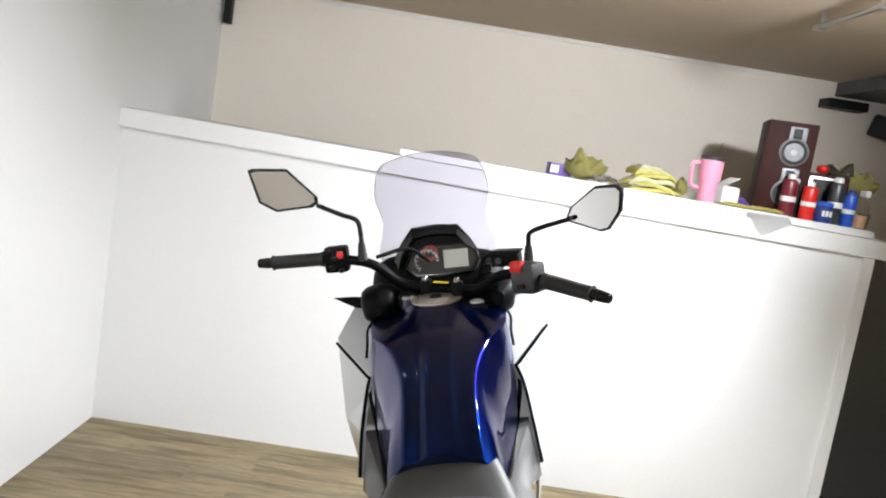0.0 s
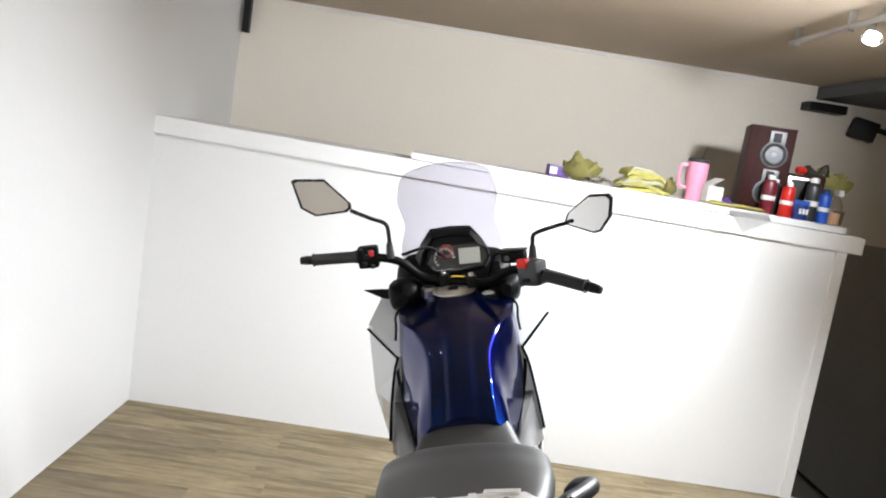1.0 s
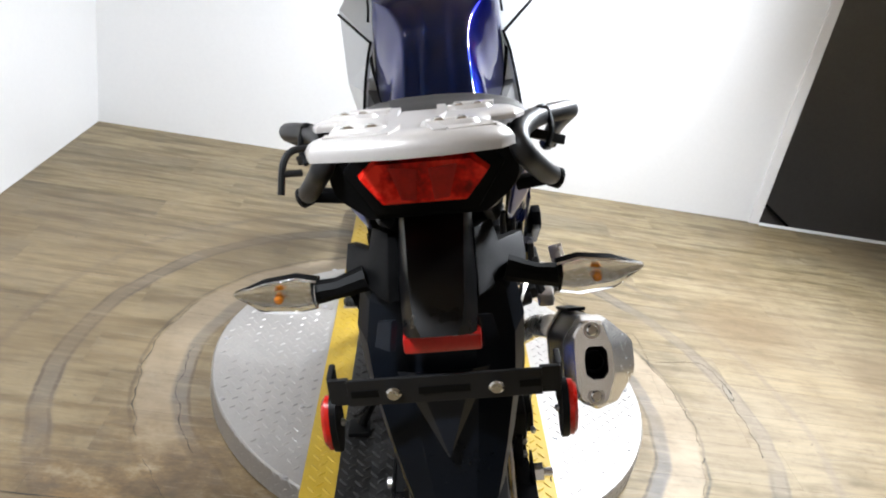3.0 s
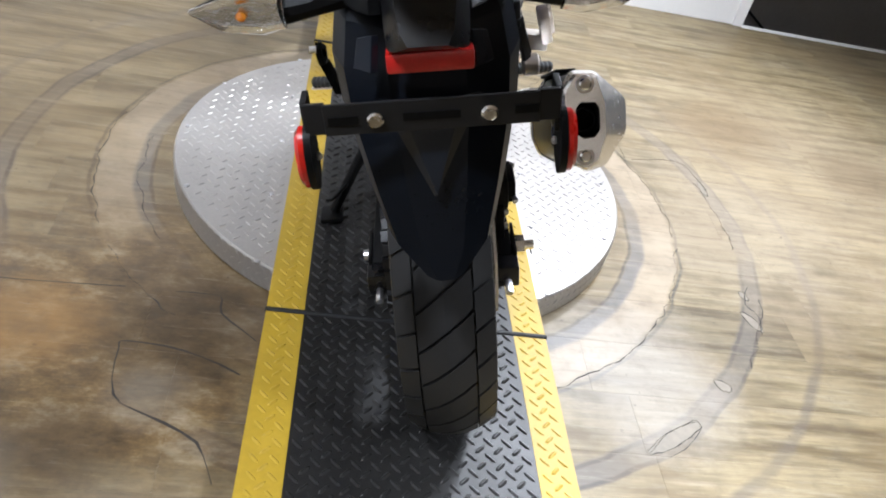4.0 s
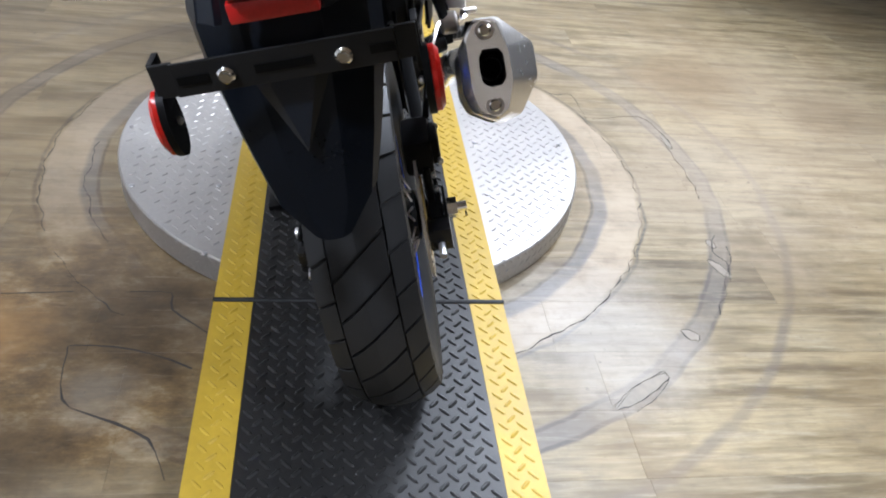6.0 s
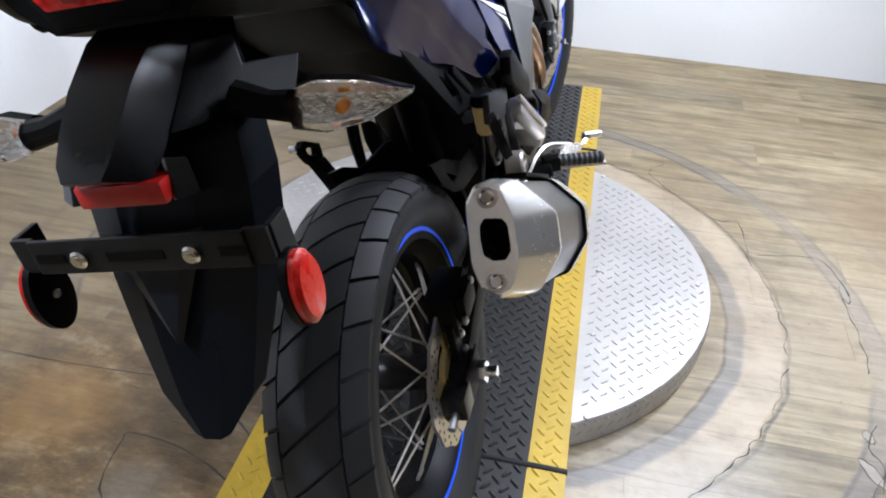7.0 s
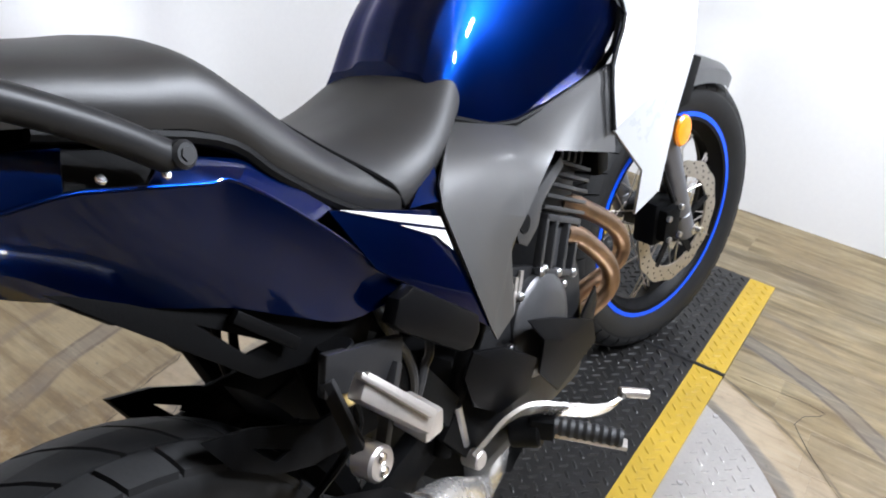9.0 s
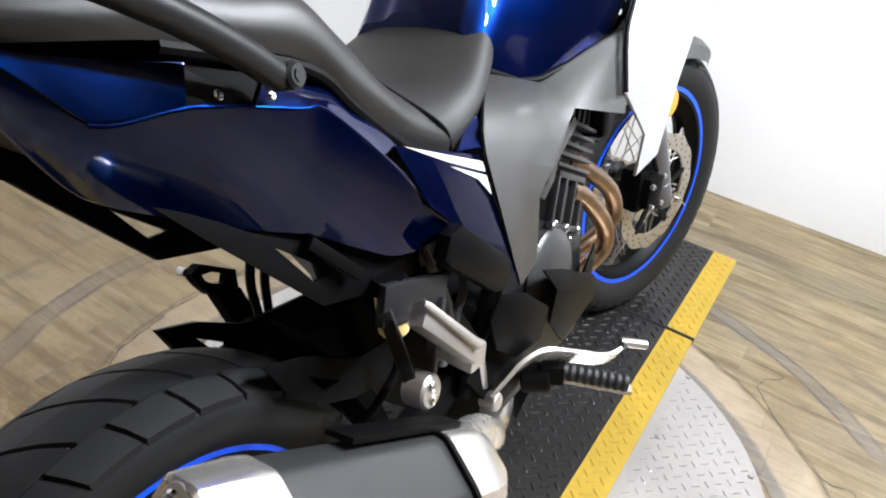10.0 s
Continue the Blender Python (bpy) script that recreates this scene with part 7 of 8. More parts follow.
# indicators
for s in (-1, 1):
    stalk = bmesh.new()
    add_tube(stalk, [(s * 0.075, -0.295, 0.845), (s * 0.105, -0.300, 0.838), (s * 0.132, -0.300, 0.834)], 0.012, 10, rad=[0.015, 0.012, 0.014])
    ind = part("rear_indicator", stalk, PLASTIC, moto, "rear indicator on a short black stalk")
    B = [(0.128, 0.017, -0.013), (0.150, 0.023, -0.019), (0.185, 0.018, -0.013), (0.220, 0.004, 0.001)]

    def shape(y0, y1, k):
        bm = bmesh.new()
        rr = []
        for x, top, bot in B:
            cz, h = 0.834 + (top + bot) / 2, (top - bot) / 2 * k
            yy0, yy1 = y0, y1
            if x > 0.2:
                yy0 = yy1 = None
            rr.append([(s * x, (y0 if yy0 is not None else -0.298), cz + h * 0.75), (s * x, ((y0 + y1) / 2 if yy0 is not None else -0.298), cz + h), (s * x, (y1 if yy0 is not None else -0.290), cz + h * 0.6), (s * x, (y1 if yy0 is not None else -0.290), cz - h * 0.6), (s * x, ((y0 + y1) / 2 if yy0 is not None else -0.298), cz - h), (s * x, (y0 if yy0 is not None else -0.298), cz - h * 0.75)])
        rows = [[bm.verts.new(c) for c in r] for r in rr]
        for p, q in zip(rows, rows[1:]):
            for j in range(6):
                i = (j + 1) % 6
                bm.faces.new((p[j], p[i], q[i], q[j]))
        bm.faces.new(rows[0][::-1]), bm.faces.new(rows[-1])
        return bm
    part("housing", shape(-0.300, -0.280, 0.88), PLASTIC, ind)
    part("bowl", shape(-0.304, -0.298, 0.86), BOWL, ind, "bright reflector bowl")
    part("lens", shape(-0.320, -0.300, 1.0), CLEAR, ind, "clear faceted lens")
    bulb = bmesh.new()
    bmesh.ops.create_uvsphere(bulb, u_segments=12, v_segments=8, radius=0.0050, matrix=Matrix.Translation((s * 0.168, -0.309, 0.835)))
    part("bulb", bulb, AMBER, ind, "amber bulb")

OFFSET[0] = Vector((0, 0, 0))
# luggage rack
RACK = [(-0.078, -0.450), (-0.042, -0.462), (-0.008, -0.467), (0.026, -0.464), (0.070, -0.448), (0.082, -0.425), (0.079, -0.375), (0.064, -0.338), (0.070, -0.288), (0.094, -0.282), (0.105, -0.250), (0.100, -0.190), (0.086, -0.155), (0.030, -0.146), (0.018, -0.152), (-0.024, -0.154), (-0.034, -0.166), (-0.088, -0.160), (-0.110, -0.205), (-0.112, -0.245), (-0.103, -0.278), (-0.086, -0.274), (-0.071, -0.340), (-0.079, -0.385), (-0.086, -0.420)]
RACK_SILVER = surface("silver_rack_paint", (0.63, 0.605, 0.585), 0.36, 0.25, vary=0.06, grain=300, bump=0.03, coat=0.35, coat_rough=0.12)


def rack_z(y):
    return 0.975 + (-0.10 - y) * 0.20


rk = bmesh.new()
rings = []
for k, drop in ((0.0, 0.0), (0.35, 0.0012), (0.75, 0.0045), (1.0, 0.009), (1.02, 0.016)):
    ring = []
    for i, (x, y) in enumerate(RACK):
        (x0, y0), (x1, y1) = RACK[i - 1], RACK[(i + 1) % len(RACK)]
        out = Vector((y1 - y0, x0 - x1, 0)).normalized()
        deep = 1.0 if y < -0.35 else 0.55
        ring.append(rk.verts.new((x - out.x * 0.012 * (1 - k), y - out.y * 0.012 * (1 - k), rack_z(y) - drop * deep)))
    rings.append(ring)
for p, q in zip(rings, rings[1:]):
    for i in range(len(RACK)):
        j = (i + 1) % len(RACK)
        rk.faces.new((p[i], q[i], q[j], p[j]))
bmesh.ops.triangulate(rk, faces=[rk.faces.new(rings[0]), rk.faces.new(rings[-1][::-1])])
rack = part("luggage_rack", rk, RACK_SILVER, moto, "silver cast luggage rack plate with raised ribs", True, 40)


def on_rack(path, w, h):
    """A raised rib lying on the rack along a path in plan."""
    return ribbon([(x, y, rack_z(y) + h / 2 - 0.001) for x, y in path], w, h, (path[-1][1] - path[0][1], path[0][0] - path[-1][0], 0))


for path, w in (([(-0.030, -0.172), (-0.026, -0.28), (-0.016, -0.385), (-0.020, -0.452)], 0.010), ([(0.020, -0.168), (0.022, -0.28), (0.014, -0.36), (0.024, -0.452)], 0.010), ([(-0.066, -0.440), (-0.022, -0.446)], 0.008), ([(0.030, -0.446), (0.066, -0.430)], 0.008), ([(-0.036, -0.178), (-0.082, -0.174)], 0.008), ([(0.034, -0.160), (0.078, -0.170)], 0.008)):
    part("rib", on_rack(path, w, 0.0045), RACK_SILVER, rack)
for x, y in ((-0.072, -0.222), (0.049, -0.208), (-0.045, -0.388), (0.031, -0.376)):
    pad = bmesh.new()
    for k, lift in ((1.08, -0.002), (0.88, 0.0032), (0.70, 0.0042), (0.58, 0.0015)):
        pts = []
        for i in range(24):
            t = 2 * math.pi * i / 24
            px2 = (0.011 if math.cos(t) > 0 else -0.011) + 0.0145 * k * math.cos(t)
            py2 = 0.0145 * k * math.sin(t)
            pts.append(pad.verts.new((x + px2, y + py2, rack_z(y + py2) + lift)))
        pad.verts.ensure_lookup_table()
    n = 24
    pad.verts.ensure_lookup_table()
    for r in range(3):
        for i in range(n):
            j = (i + 1) % n
            pad.faces.new((pad.verts[r * n + i], pad.verts[r * n + j], pad.verts[(r + 1) * n + j], pad.verts[(r + 1) * n + i]))
    pad.faces.new([pad.verts[3 * n + i] for i in range(n)])
    part("boss", pad, RACK_SILVER, rack, "raised slotted boss", True, 50)
    for dx in (-0.010, 0.010):
        bolt((x + dx, y, rack_z(y) + 0.0015), (0, 0.2, 1), 0.0058, 0.0035, rack, CHROME)
for s in (-1, 1):
    part("rack_leg", bar((s * 0.055, -0.24, rack_z(-0.24) - 0.012), (s * 0.055, -0.17, 0.925), 0.03, 0.02, bevel=0.004), PLASTIC, rack)
part("rack_leg", bar((0, -0.36, rack_z(-0.36) - 0.014), (0, -0.24, 0.965), 0.06, 0.02, bevel=0.004), PLASTIC, rack)
# luggage hooks on the rail ends
for s in (-1, 1):
    part("luggage_hook", tube([(s * 0.116, -0.175, 0.972), (s * 0.126, -0.190, 0.985), (s * 0.136, -0.178, 0.980), (s * 0.139, -0.196, 0.962), (s * 0.132, -0.210, 0.948)], 0.0034, 8, 5), PLASTIC, moto, "black wire luggage hook")
    part("rail_bracket", bar((s * 0.100, -0.16, 0.955), (s * 0.160, -0.09, 0.915), 0.022, 0.012, bevel=0.002), PLASTIC, moto)
part("helmet_hook", tube([(-0.085, -0.375, 1.018), (-0.104, -0.385, 1.020), (-0.112, -0.395, 1.012), (-0.116, -0.405, 0.988)], 0.0032, 8, 4), BLACK_METAL, moto, "small black hook")
part("helmet_hook", tube([(-0.112, -0.398, 1.004), (-0.098, -0.392, 1.002)], 0.0032, 8), BLACK_METAL, moto)

# footrests, levers, stand ------------------------------------------------------------
for s in (-1, 1):
    if s < 0:
        ring = [(0.251, 0.552), (0.270, 0.558), (0.323, 0.528), (0.322, 0.500), (0.276, 0.511), (0.262, 0.530)]
        hole = [(0.268, 0.543), (0.284, 0.541), (0.309, 0.527), (0.304, 0.515), (0.282, 0.525), (0.271, 0.534)]
        pts = [(0.197, y, z) for y, z in ring + hole]
        hg = part("passenger_bracket", shell(pts, [(i, (i + 1) % 6, 6 + (i + 1) % 6, 6 + i) for i in range(6)], 0.010, s, 0.001), PLASTIC, moto, "black bracket for a passenger footrest", True, 20)
        part("strut", shell([(0.197, 0.280, 0.512), (0.197, 0.322, 0.502), (0.180, 0.338, 0.440), (0.180, 0.300, 0.440)], [(0, 1, 2, 3)], 0.012, s, 0.001), PLASTIC, hg)
        part("strut", bar((-0.180, 0.320, 0.450), (-0.105, 0.380, 0.430), 0.020, 0.020), PLASTIC, hg)
        part("bolt_head", cyl((-0.206, 0.256, 0.551), (-0.194, 0.256, 0.551), 0.006, 10), STEEL, hg)
    else:
        hg = part("passenger_peg_hanger", bar((s * 0.148, 0.211, 0.606), (s * 0.155, 0.311, 0.578), 0.012, 0.044, bevel=0.004), RAIL_GREY, moto, "dark grey passenger footrest hanger")
        part("strut", bar((s * 0.150, 0.214, 0.601), (s * 0.170, 0.228, 0.501), 0.012, 0.014, bevel=0.002), RAIL_GREY, hg)
        part("strut", bar((s * 0.158, 0.301, 0.576), (s * 0.175, 0.241, 0.501), 0.012, 0.014, bevel=0.002), RAIL_GREY, hg)
        part("hanger_plate", bar((s * 0.130, 0.306, 0.586), (s * 0.120, 0.426, 0.426), 0.012, 0.04, bevel=0.003), PLASTIC, hg)
        peg = bar((s * 0.190, 0.214, 0.608), (s * 0.208, 0.282, 0.532), 0.028, 0.020, up=(s, 0, 0.2), bevel=0.005, taper=0.95)
        pg = part("passenger_peg", peg, ALU, hg, "folded bare aluminium footrest")
        part("peg_clevis", bar((s * 0.165, 0.291, 0.530), (s * 0.211, 0.288, 0.523), 0.028, 0.030, bevel=0.005), ALU, hg)
        part("peg_ridge", bar((s * 0.198, 0.211, 0.622), (s * 0.218, 0.276, 0.545), 0.006, 0.008, up=(s, 0, 0.2), bevel=0.002), ALU, pg)
        part("muffler_mount", cyl((s * 0.160, 0.231, 0.508), (s * 0.188, 0.231, 0.508), 0.019, 20, bevel=0.003), ALU, hg)
        for dz in (-0.008, 0.008):
            bolt((s * 0.188, 0.231, 0.508 + dz), (s, 0, 0), 0.006, 0.002, hg, CHROME)
    # rider's peg
    rp = bmesh.new()
    a, b = Vector((s * 0.180, 0.562, 0.340)), Vector((s * 0.268, 0.600, 0.322))
    n = 9
    pts, rad = [], []
    for i in range(2 * n + 1):
        pts.append(a.lerp(b, i / (2 * n)))
        rad.append(0.0135 if i % 2 else 0.0115)
    add_tube(rp, pts, 0.012, 10, rad=rad)
    rpeg = part("footrest", rp, GRIP, moto, "ribbed black rubber footrest")
    part("footrest_core", bar((s * 0.172, 0.562, 0.328), (s * 0.272, 0.605, 0.309), 0.020, 0.007, bevel=0.002), ALU, rpeg, "bare metal footrest core")
    part("footrest_mount", cyl((s * 0.13, 0.540, 0.326), (s * 0.170, 0.555, 0.330), 0.022, 20, bevel=0.003), PLASTIC, rpeg)
    part("footrest_clevis", bar((s * 0.155, 0.552, 0.340), (s * 0.186, 0.565, 0.338), 0.034, 0.030, bevel=0.004), PLASTIC, rpeg)
    part("footrest_plate", plate([(0.40, 0.40), (0.46, 0.44), (0.56, 0.36), (0.55, 0.31), (0.47, 0.31)], "x", s * 0.118 - 0.006, s * 0.118 + 0.006, 0.002), PLASTIC, moto)
pedal = part("brake_pedal", ribbon([(0.130, 0.452, 0.346), (0.139, 0.468, 0.360), (0.152, 0.495, 0.378), (0.169, 0.530, 0.382), (0.195, 0.580, 0.358), (0.208, 0.625, 0.332), (0.217, 0.660, 0.318), (0.226, 0.682, 0.321), (0.230, 0.690, 0.331)], 0.026, 0.006, (0.55, -0.15, 0.8)), ALU_BRUSHED, moto, "bare aluminium rear brake pedal")
part("pedal_toe", cyl((0.224, 0.688, 0.331), (0.258, 0.716, 0.320), 0.0075, 12, bevel=0.002), ALU, pedal)
part("pedal_pivot", cyl((0.114, 0.453, 0.340), (0.140, 0.453, 0.340), 0.013, 16, bevel=0.002), ALU, pedal)
part("push_rod", cyl((0.122, 0.445, 0.365), (0.124, 0.435, 0.430), 0.006, 8), STEEL, pedal)
res = lathe([(0.013, 0.0), (0.016, 0.004), (0.017, 0.045), (0.015, 0.046)], 20, Matrix.Translation((0.136, 0.245, 0.556)))
res = part("brake_fluid_cup", res, FLUID, moto, "cloudy amber rear brake fluid cup")
part("cup_lid", cyl((0.136, 0.245, 0.602), (0.136, 0.245, 0.620), 0.0185, 20, bevel=0.002), PLASTIC, res)
part("hose", tube([(0.108, 0.335, 0.640), (0.108, 0.350, 0.58), (0.112, 0.345, 0.53), (0.11, 0.36, 0.46)], 0.006, 8, 5), MUFFLER_GREY, moto)
part("hose", tube([(0.108, 0.365, 0.610), (0.110, 0.355, 0.56), (0.112, 0.352, 0.50), (0.11, 0.37, 0.44)], 0.006, 8, 5), MUFFLER_GREY, moto)
part("hose", tube([(-0.06, 0.34, 0.67), (-0.095, 0.295, 0.61), (-0.10, 0.275, 0.555), (-0.10, 0.280, 0.49)], 0.006, 8, 5), PLASTIC, moto)
part("hose", tube([(-0.06, 0.37, 0.66), (-0.095, 0.325, 0.61), (-0.10, 0.300, 0.555), (-0.10, 0.295, 0.49)], 0.006, 8, 5), PLASTIC, moto)
stand = bmesh.new()
add_tube(stand, [(-0.115, 0.50, 0.30), (-0.17, 0.47, 0.20), (-0.245, 0.43, 0.085)], 0.012, 10)
add_box(stand, -0.275, -0.225, 0.40, 0.455, 0.070, 0.082, bevel=0.003)
sd = part("side_stand", stand, PLASTIC, moto, "black side stand, down")
part("stand_tang", tube([(-0.20, 0.45, 0.15), (-0.235, 0.40, 0.14), (-0.245, 0.37, 0.155)], 0.004, 8, 4), PLASTIC, sd)
part("gear_lever", ribbon([(-0.122, 0.50, 0.345), (-0.15, 0.56, 0.355), (-0.17, 0.66, 0.345), (-0.20, 0.70, 0.345)], 0.014, 0.008, (0, 0, 1)), ALU, moto, "bare aluminium gear lever")

for s in (-1, 1):
    fi = shell([(0.150, 1.02, 1.020), (0.205, 1.03, 1.032), (0.262, 1.06, 1.028), (0.205, 1.05, 1.000), (0.150, 1.04, 0.992)], [(0, 1, 3, 4), (1, 2, 3)], 0.02, s, 0.003)
    f_ind = part("front_indicator", fi, PLASTIC, moto, "black-backed front indicator", True, 25)
    part("stalk", tube([(s * 0.12, 1.05, 1.005), (s * 0.16, 1.035, 1.008)], 0.011, 10), GRIP, f_ind)
    pod = part("side_pod", loft([(0.905, [(0.0, 1.005), (0.010, 1.012), (0.012, 1.03), (0.0, 1.040)]), (0.93, [(0.012, 0.985), (0.032, 1.0), (0.034, 1.045), (0.0, 1.060)]), (0.98, [(0.014, 0.975), (0.038, 0.99), (0.040, 1.05), (0.0, 1.066)]), (1.04, [(0.012, 0.975), (0.036, 0.99), (0.036, 1.045), (0.0, 1.058)])], 3, 3), PLASTIC, moto)
    pod.location.x = s * 0.135

# ---- tread pattern, screws and floor planks ----
def lug_field(name, spots, length, width, height, mat, parent, label):
    """Many small raised lozenges as one mesh. Each spot: place of the foot, turn in degrees, slope dz/dy."""
    verts, faces = [], []
    shape = [(-0.5, 0, 0), (-0.26, -0.5, 0), (0.26, -0.5, 0), (0.5, 0, 0), (0.26, 0.5, 0), (-0.26, 0.5, 0), (-0.28, -0.12, 1), (0.28, -0.12, 1), (0.28, 0.12, 1), (-0.28, 0.12, 1)]
    quads = [(0, 1, 6), (1, 2, 7, 6), (2, 3, 7), (3, 8, 7), (3, 4, 8), (4, 5, 9, 8), (5, 0, 9), (0, 6, 9), (6, 7, 8, 9)]
    for (x, y, z), turn, slope in spots:
        c, s, k = math.cos(radians(turn)), math.sin(radians(turn)), len(verts)
        for a, b, h in shape:
            px, py = a * length * c - b * width * s, a * length * s + b * width * c
            verts.append((x + px, y + py, z + py * slope + h * height - (0.0004 if h == 0 else 0)))
        faces += [tuple(k + i for i in f) for f in quads]
    me = bpy.data.meshes.new(name)
    me.from_pydata(verts, [], faces)
    me.materials.append(mat)
    ob = new(name, me)
    ob.parent = parent
    return tagged(ob, label, kind="stuff")


# aluminium disc: lugs at right angles to one another, between the matting and the rim
spots = []
P = 0.0180
for i in range(-35, 36):
    for j in range(-35, 36):
        x, y = (2 * i + j % 2) * P, j * P
        if math.hypot(x, y) < 0.562 and (x > 0.298 or x < -0.304):
            spots.append(((x, y, Z_TOP - 0.008), 45 if j % 2 else -45, 0))
lug_field("tread_relief", spots, 0.022, 0.0058, 0.0016, TREAD_ALU, turntable, "raised lozenge tread")
spots = []
for i in range(150):
    for j in range(3):
        a = 2 * math.pi * (i + 0.5 * (j % 2)) / 150
        spots.append(((a, j), 0, 0))
verts, faces = [], []
for (a, j), _, _ in spots:
    k = len(verts)
    z = 0.014 + j * 0.022
    t = 1 if (j % 2) else -1
    for da, dz, r in ((-0.014, -0.007 * t, 0.583), (-0.004, -0.004, 0.583), (0.014, 0.007 * t, 0.583), (0.004, 0.004, 0.583), (0, 0, 0.5848)):
        verts.append((r * math.cos(a + da), r * math.sin(a + da), z + dz))
    faces += [(k, k + 1, k + 4), (k + 1, k + 2, k + 4), (k + 2, k + 3, k + 4), (k + 3, k, k + 4)]
me = bpy.data.meshes.new("rim_relief")
me.from_pydata(verts, [], faces)
me.materials.append(TREAD_ALU)
rl = new("rim_relief", me)
rl.parent = turntable
tagged(rl, "raised tread on the folded rim", kind="stuff")
for s in (-1, 1):
    for x, y in ((0.312, 0.145), (0.312, 0.392), (0.314, 0.633), (0.312, 0.872), (0.310, 1.112), (0.502, 0.382), (0.552, 0.640), (0.500, 0.892)):
        p = Vector((s * x - (0.012 if s < 0 else 0), y - 0.63, Z_TOP - 0.0085))
        bm = cyl(p, p + Vector((0, 0, 0.0035)), 0.0062, 12, bevel=0.0012)
        add_cyl(bm, p + Vector((0, 0, 0.0034)), p + Vector((0, 0, 0.0038)), 0.0028, 6)
        part("screw", bm, STEEL, turntable, "pan-head screw")

# rubber matting
for n, (y0, y1, z0, z1) in enumerate(SECTIONS):
    deck = [o for o in loader.children if o.name.startswith("deck")][n]
    slope = (z1 - z0) / (y1 - y0)
    dark, bright = [], []
    Q = 0.0165
    for i in range(-9, 10):
        for j in range(int((y1 - y0) / Q)):
            x, y = (2 * i + j % 2) * Q - 0.002, y0 + (j + 0.5) * Q
            spot_at = ((x, y, z0 + (y - y0) * slope + 0.007), 45 if j % 2 else -45, slope)
            if -0.202 < x < 0.200:
                dark.append(spot_at)
            elif -0.278 < x < -0.224 or 0.222 < x < 0.272:
                bright.append(spot_at)
    lug_field("mat_relief", dark, 0.027, 0.0084, 0.0030, MAT_BLACK, deck, "raised rubber tread")
    lug_field("strip_relief", bright, 0.026, 0.0074, 0.0020, MAT_YELLOW, deck, "raised yellow tread")

# seams where the vinyl has been cut and patched
SEAM = surface("dirty_seam", (0.030, 0.026, 0.022), 0.8, vary=0.3, bump=0.1)
floor_ob = bpy.data.objects["floor"]


def seam(path, w):
    pts = smooth_path([(x, y, 0.0) for x, y in path], 3)
    bm = bmesh.new()
    rows = []
    for i, p in enumerate(pts):
        d = (pts[min(i + 1, len(pts) - 1)] - pts[max(i - 1, 0)]).normalized()
        s = Vector((-d.y, d.x, 0))
        k = w * (0.12 + 1.1 * abs(noise.noise(p * 23))) * 0.5
        j = s * 0.004 * noise.noise(p * 40)
        rows.append([bm.verts.new(p + j + s * k + Vector((0, 0, 0.0006))), bm.verts.new(p + j + Vector((0, 0, 0.0011))), bm.verts.new(p + j - s * k + Vector((0, 0, 0.0006)))])
    for p, q in zip(rows, rows[1:]):
        bm.faces.new((p[0], q[0], q[1], p[1])), bm.faces.new((p[1], q[1], q[2], p[2]))
    part("seam", bm, SEAM, floor_ob, "dirty cut in the vinyl")


seam([(0.31, 1.39), (0.51, 1.39), (0.46, 1.30), (0.63, 1.08), (0.71, 1.08), (0.72, 0.92)], 0.004)
seam([(0.74, 0.92), (0.90, 0.95), (0.94, 0.88), (0.955, 0.79)], 0.006)
seam([(-1.0, 0.09), (-0.77, 0.09), (-0.58, 0.10)], 0.008)
seam([(-0.48, 0.10), (-0.39, 0.10), (-0.38, 0.05), (-0.30, -0.02)], 0.009)
seam([(-0.32, -0.11), (-0.43, -0.06), (-0.54, -0.05), (-0.55, -0.07), (-0.53, -0.18), (-0.46, -0.22), (-0.37, -0.27), (-0.33, -0.35)], 0.011)
seam([(0.91, 0.34), (0.88, 0.27), (0.90, 0.23), (0.88, 0.16)], 0.007)
seam([(0.48, -0.22), (0.54, -0.16), (0.615, -0.125)], 0.003)
seam([(0.62, -0.14), (0.58, -0.185), (0.52, -0.225)], 0.003)
crack = random.Random(12)
for r0, a0, a1, w in ((0.767, -68, -12, 0.0045), (0.766, -8, 24, 0.004), (0.764, 158, 206, 0.0045), (0.765, 212, 232, 0.004), (0.945, -8, 12, 0.004), (0.990, -36, -20, 0.005), (0.662, 176, 214, 0.004)):
    n = int(abs(a1 - a0) / 2.2)
    path = []
    for i in range(n + 1):
        t = radians(a0 + (a1 - a0) * i / n)
        r = r0 + crack.uniform(-0.006, 0.006)
        path.append((r * math.cos(t), 0.63 + r * math.sin(t)))
    seam(path, w)
PATCH = surface("worn_pale_vinyl", (0.225, 0.195, 0.150), 0.6, vary=0.2, grain=60, bump=0.2, blotch=12)
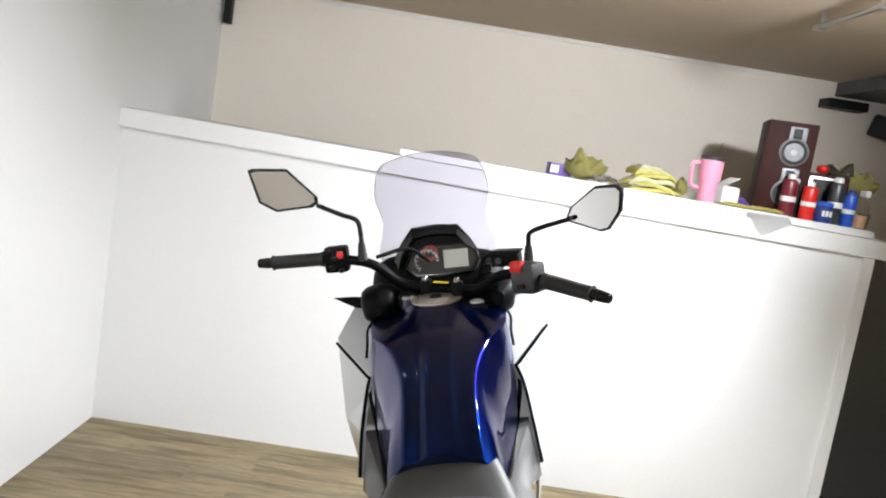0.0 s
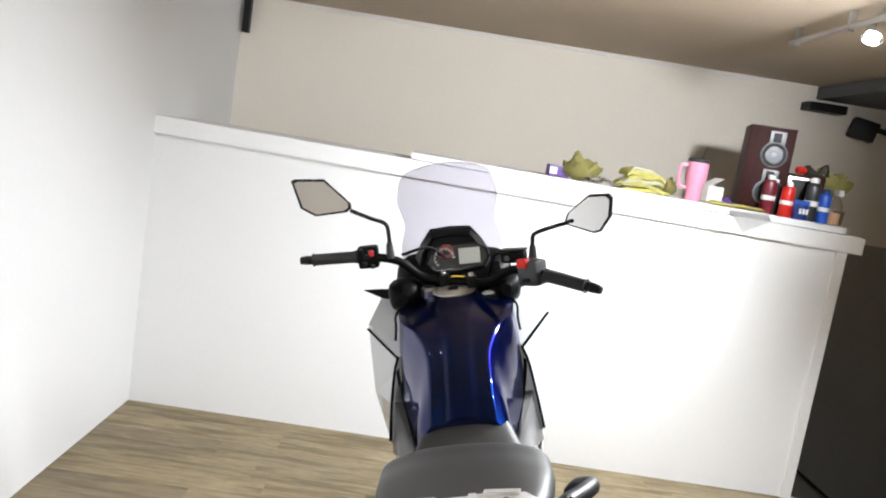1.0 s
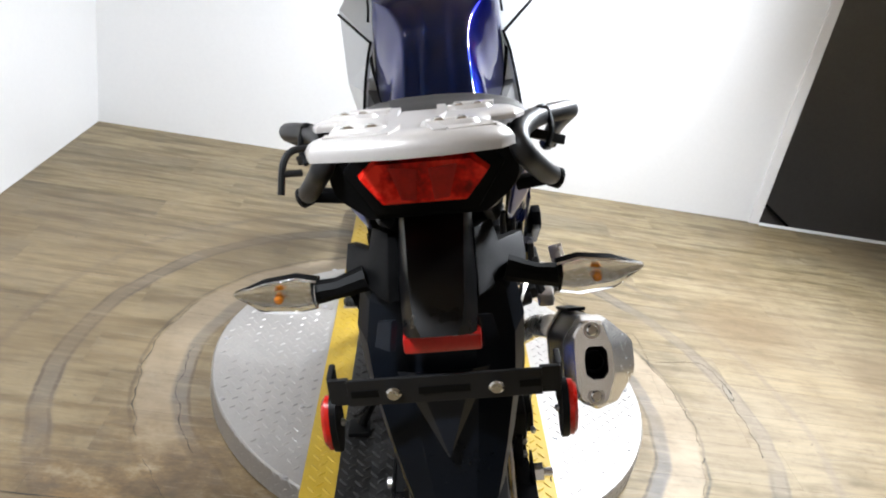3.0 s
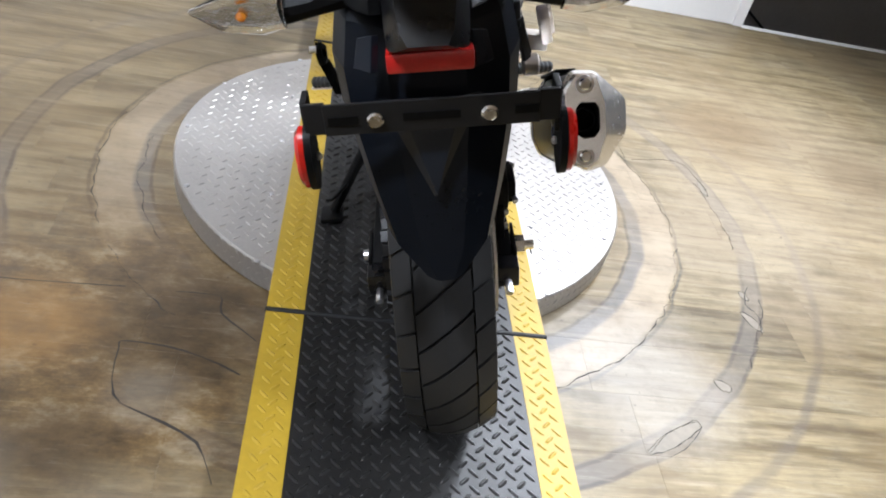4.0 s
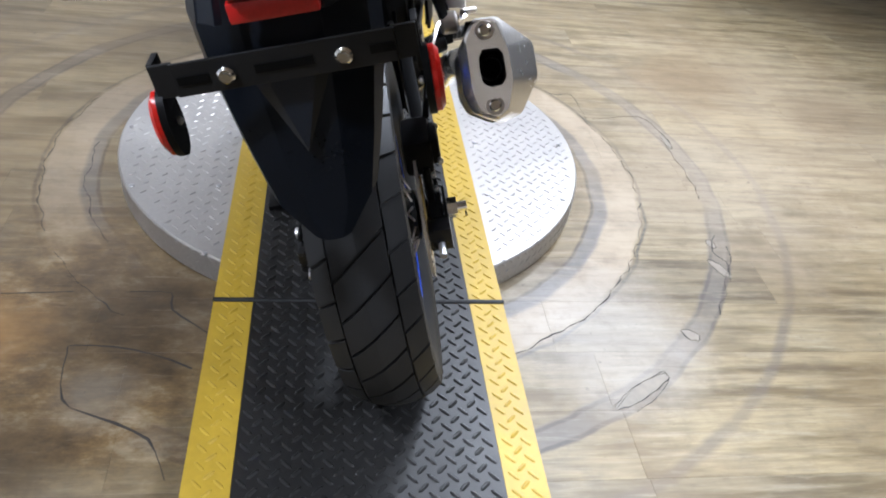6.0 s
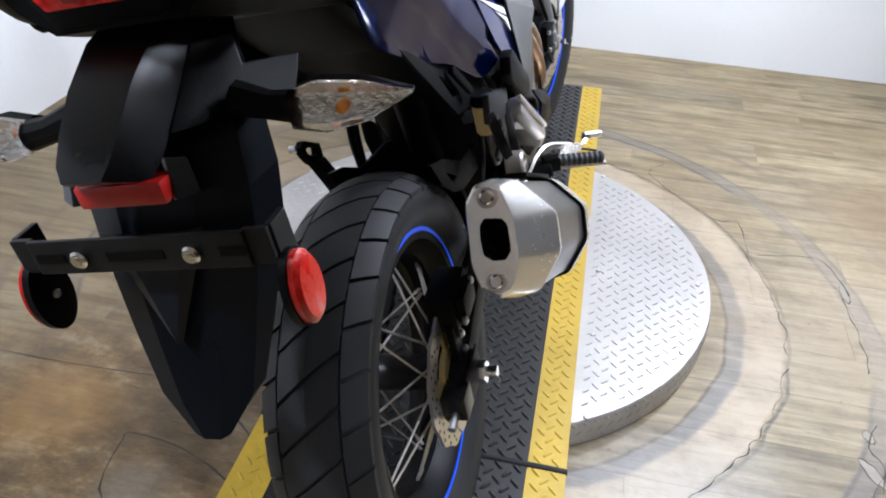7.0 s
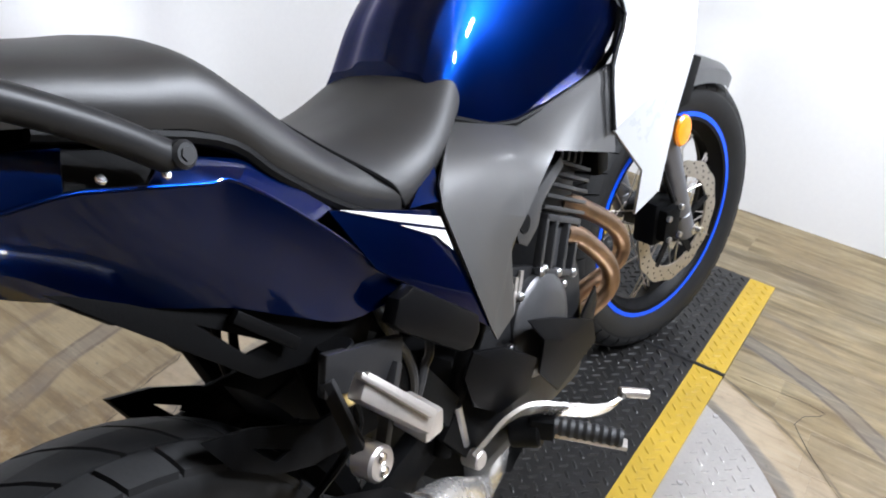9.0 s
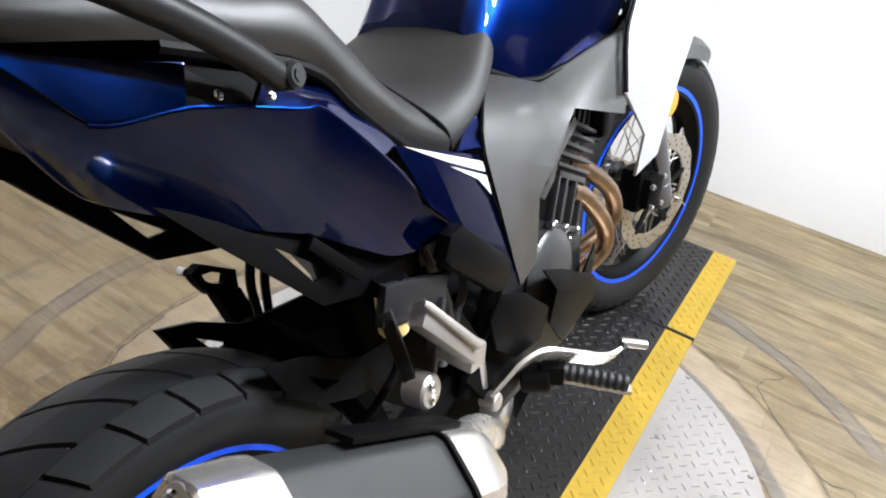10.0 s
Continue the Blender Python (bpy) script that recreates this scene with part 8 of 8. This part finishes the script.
for cx, cy, rx, ry, turn in ((0.945, 0.80, 0.010, 0.042, 0), (0.888, 0.30, 0.010, 0.018, 15), (0.872, 0.205, 0.012, 0.036, 25), (0.712, -0.020, 0.014, 0.022, 40), (0.548, -0.175, 0.016, 0.080, -57)):
    bm = bmesh.new()
    pts = []
    for i in range(18):
        t = 2 * math.pi * i / 18
        k = 1 + 0.25 * noise.noise(Vector((cx * 9, cy * 9, i * 0.7)))
        x, y = rx * k * math.cos(t), ry * k * math.sin(t)
        c, sn = math.cos(radians(turn)), math.sin(radians(turn))
        pts.append((cx + x * c - y * sn, cy + x * sn + y * c))
    bm.faces.new([bm.verts.new((x, y, 0.0005)) for x, y in pts])
    part("patch", bm, PATCH, floor_ob, "pale worn patch where the vinyl top has gone", False)
    seam(pts + pts[:1], 0.004)

# planks: the ones round the turntable singly, the rest joined
rnd = random.Random(4)
PW, PL = 0.1524, 0.9144


def plank_mesh(x0, x1, y0, y1):
    g, c, t = 0.0001, 0.0006, 0.006
    v = [(x0 + g, y0 + g, -t), (x1 - g, y0 + g, -t), (x1 - g, y1 - g, -t), (x0 + g, y1 - g, -t),
         (x0 + g, y0 + g, -0.0003), (x1 - g, y0 + g, -0.0003), (x1 - g, y1 - g, -0.0003), (x0 + g, y1 - g, -0.0003),
         (x0 + c, y0 + c, 0), (x1 - c, y0 + c, 0), (x1 - c, y1 - c, 0), (x0 + c, y1 - c, 0)]
    f = [(8, 9, 10, 11), (4, 5, 9, 8), (5, 6, 10, 9), (6, 7, 11, 10), (7, 4, 8, 11), (0, 1, 5, 4), (1, 2, 6, 5), (2, 3, 7, 6), (3, 0, 4, 7)]
    return v, f


whole = bpy.data.meshes.new("plank")
v, f = plank_mesh(0, PL, 0, PW)
whole.from_pydata(v, [], f)
whole.materials.append(OAK)
far_v, far_f = [], []
row, y = 0, Y_HALF
while y > Y_REAR + 0.01:
    y0 = max(Y_REAR, y - PW)
    x = X_LEFT - rnd.uniform(0.05, 0.85)
    while x < X_RIGHT - 0.01:
        a, b = max(x, X_LEFT), min(x + PL, X_RIGHT)
        if b - a > 0.02:
            if y > -1.9 and a < 2.6:
                if a == x and b == x + PL and y0 == y - PW:
                    ob = new("plank", whole)
                    ob.location = (a, y0, 0)
                else:
                    me = bpy.data.meshes.new("plank")
                    v, f = plank_mesh(a, b, y0, y)
                    me.from_pydata(v, [], f)
                    me.materials.append(OAK)
                    ob = new("plank", me)
                ob.parent = floor_ob
            else:
                v, f = plank_mesh(a, b, y0, y)
                k = len(far_v)
                far_v += v
                far_f += [tuple(k + i for i in q) for q in f]
        x += PL
    y -= PW
me = bpy.data.meshes.new("far_planks")
me.from_pydata(far_v, [], far_f)
me.materials.append(OAK)
fp = new("far_planks", me)
fp.parent = floor_ob
tagged(fp, "further vinyl planks", kind="stuff")
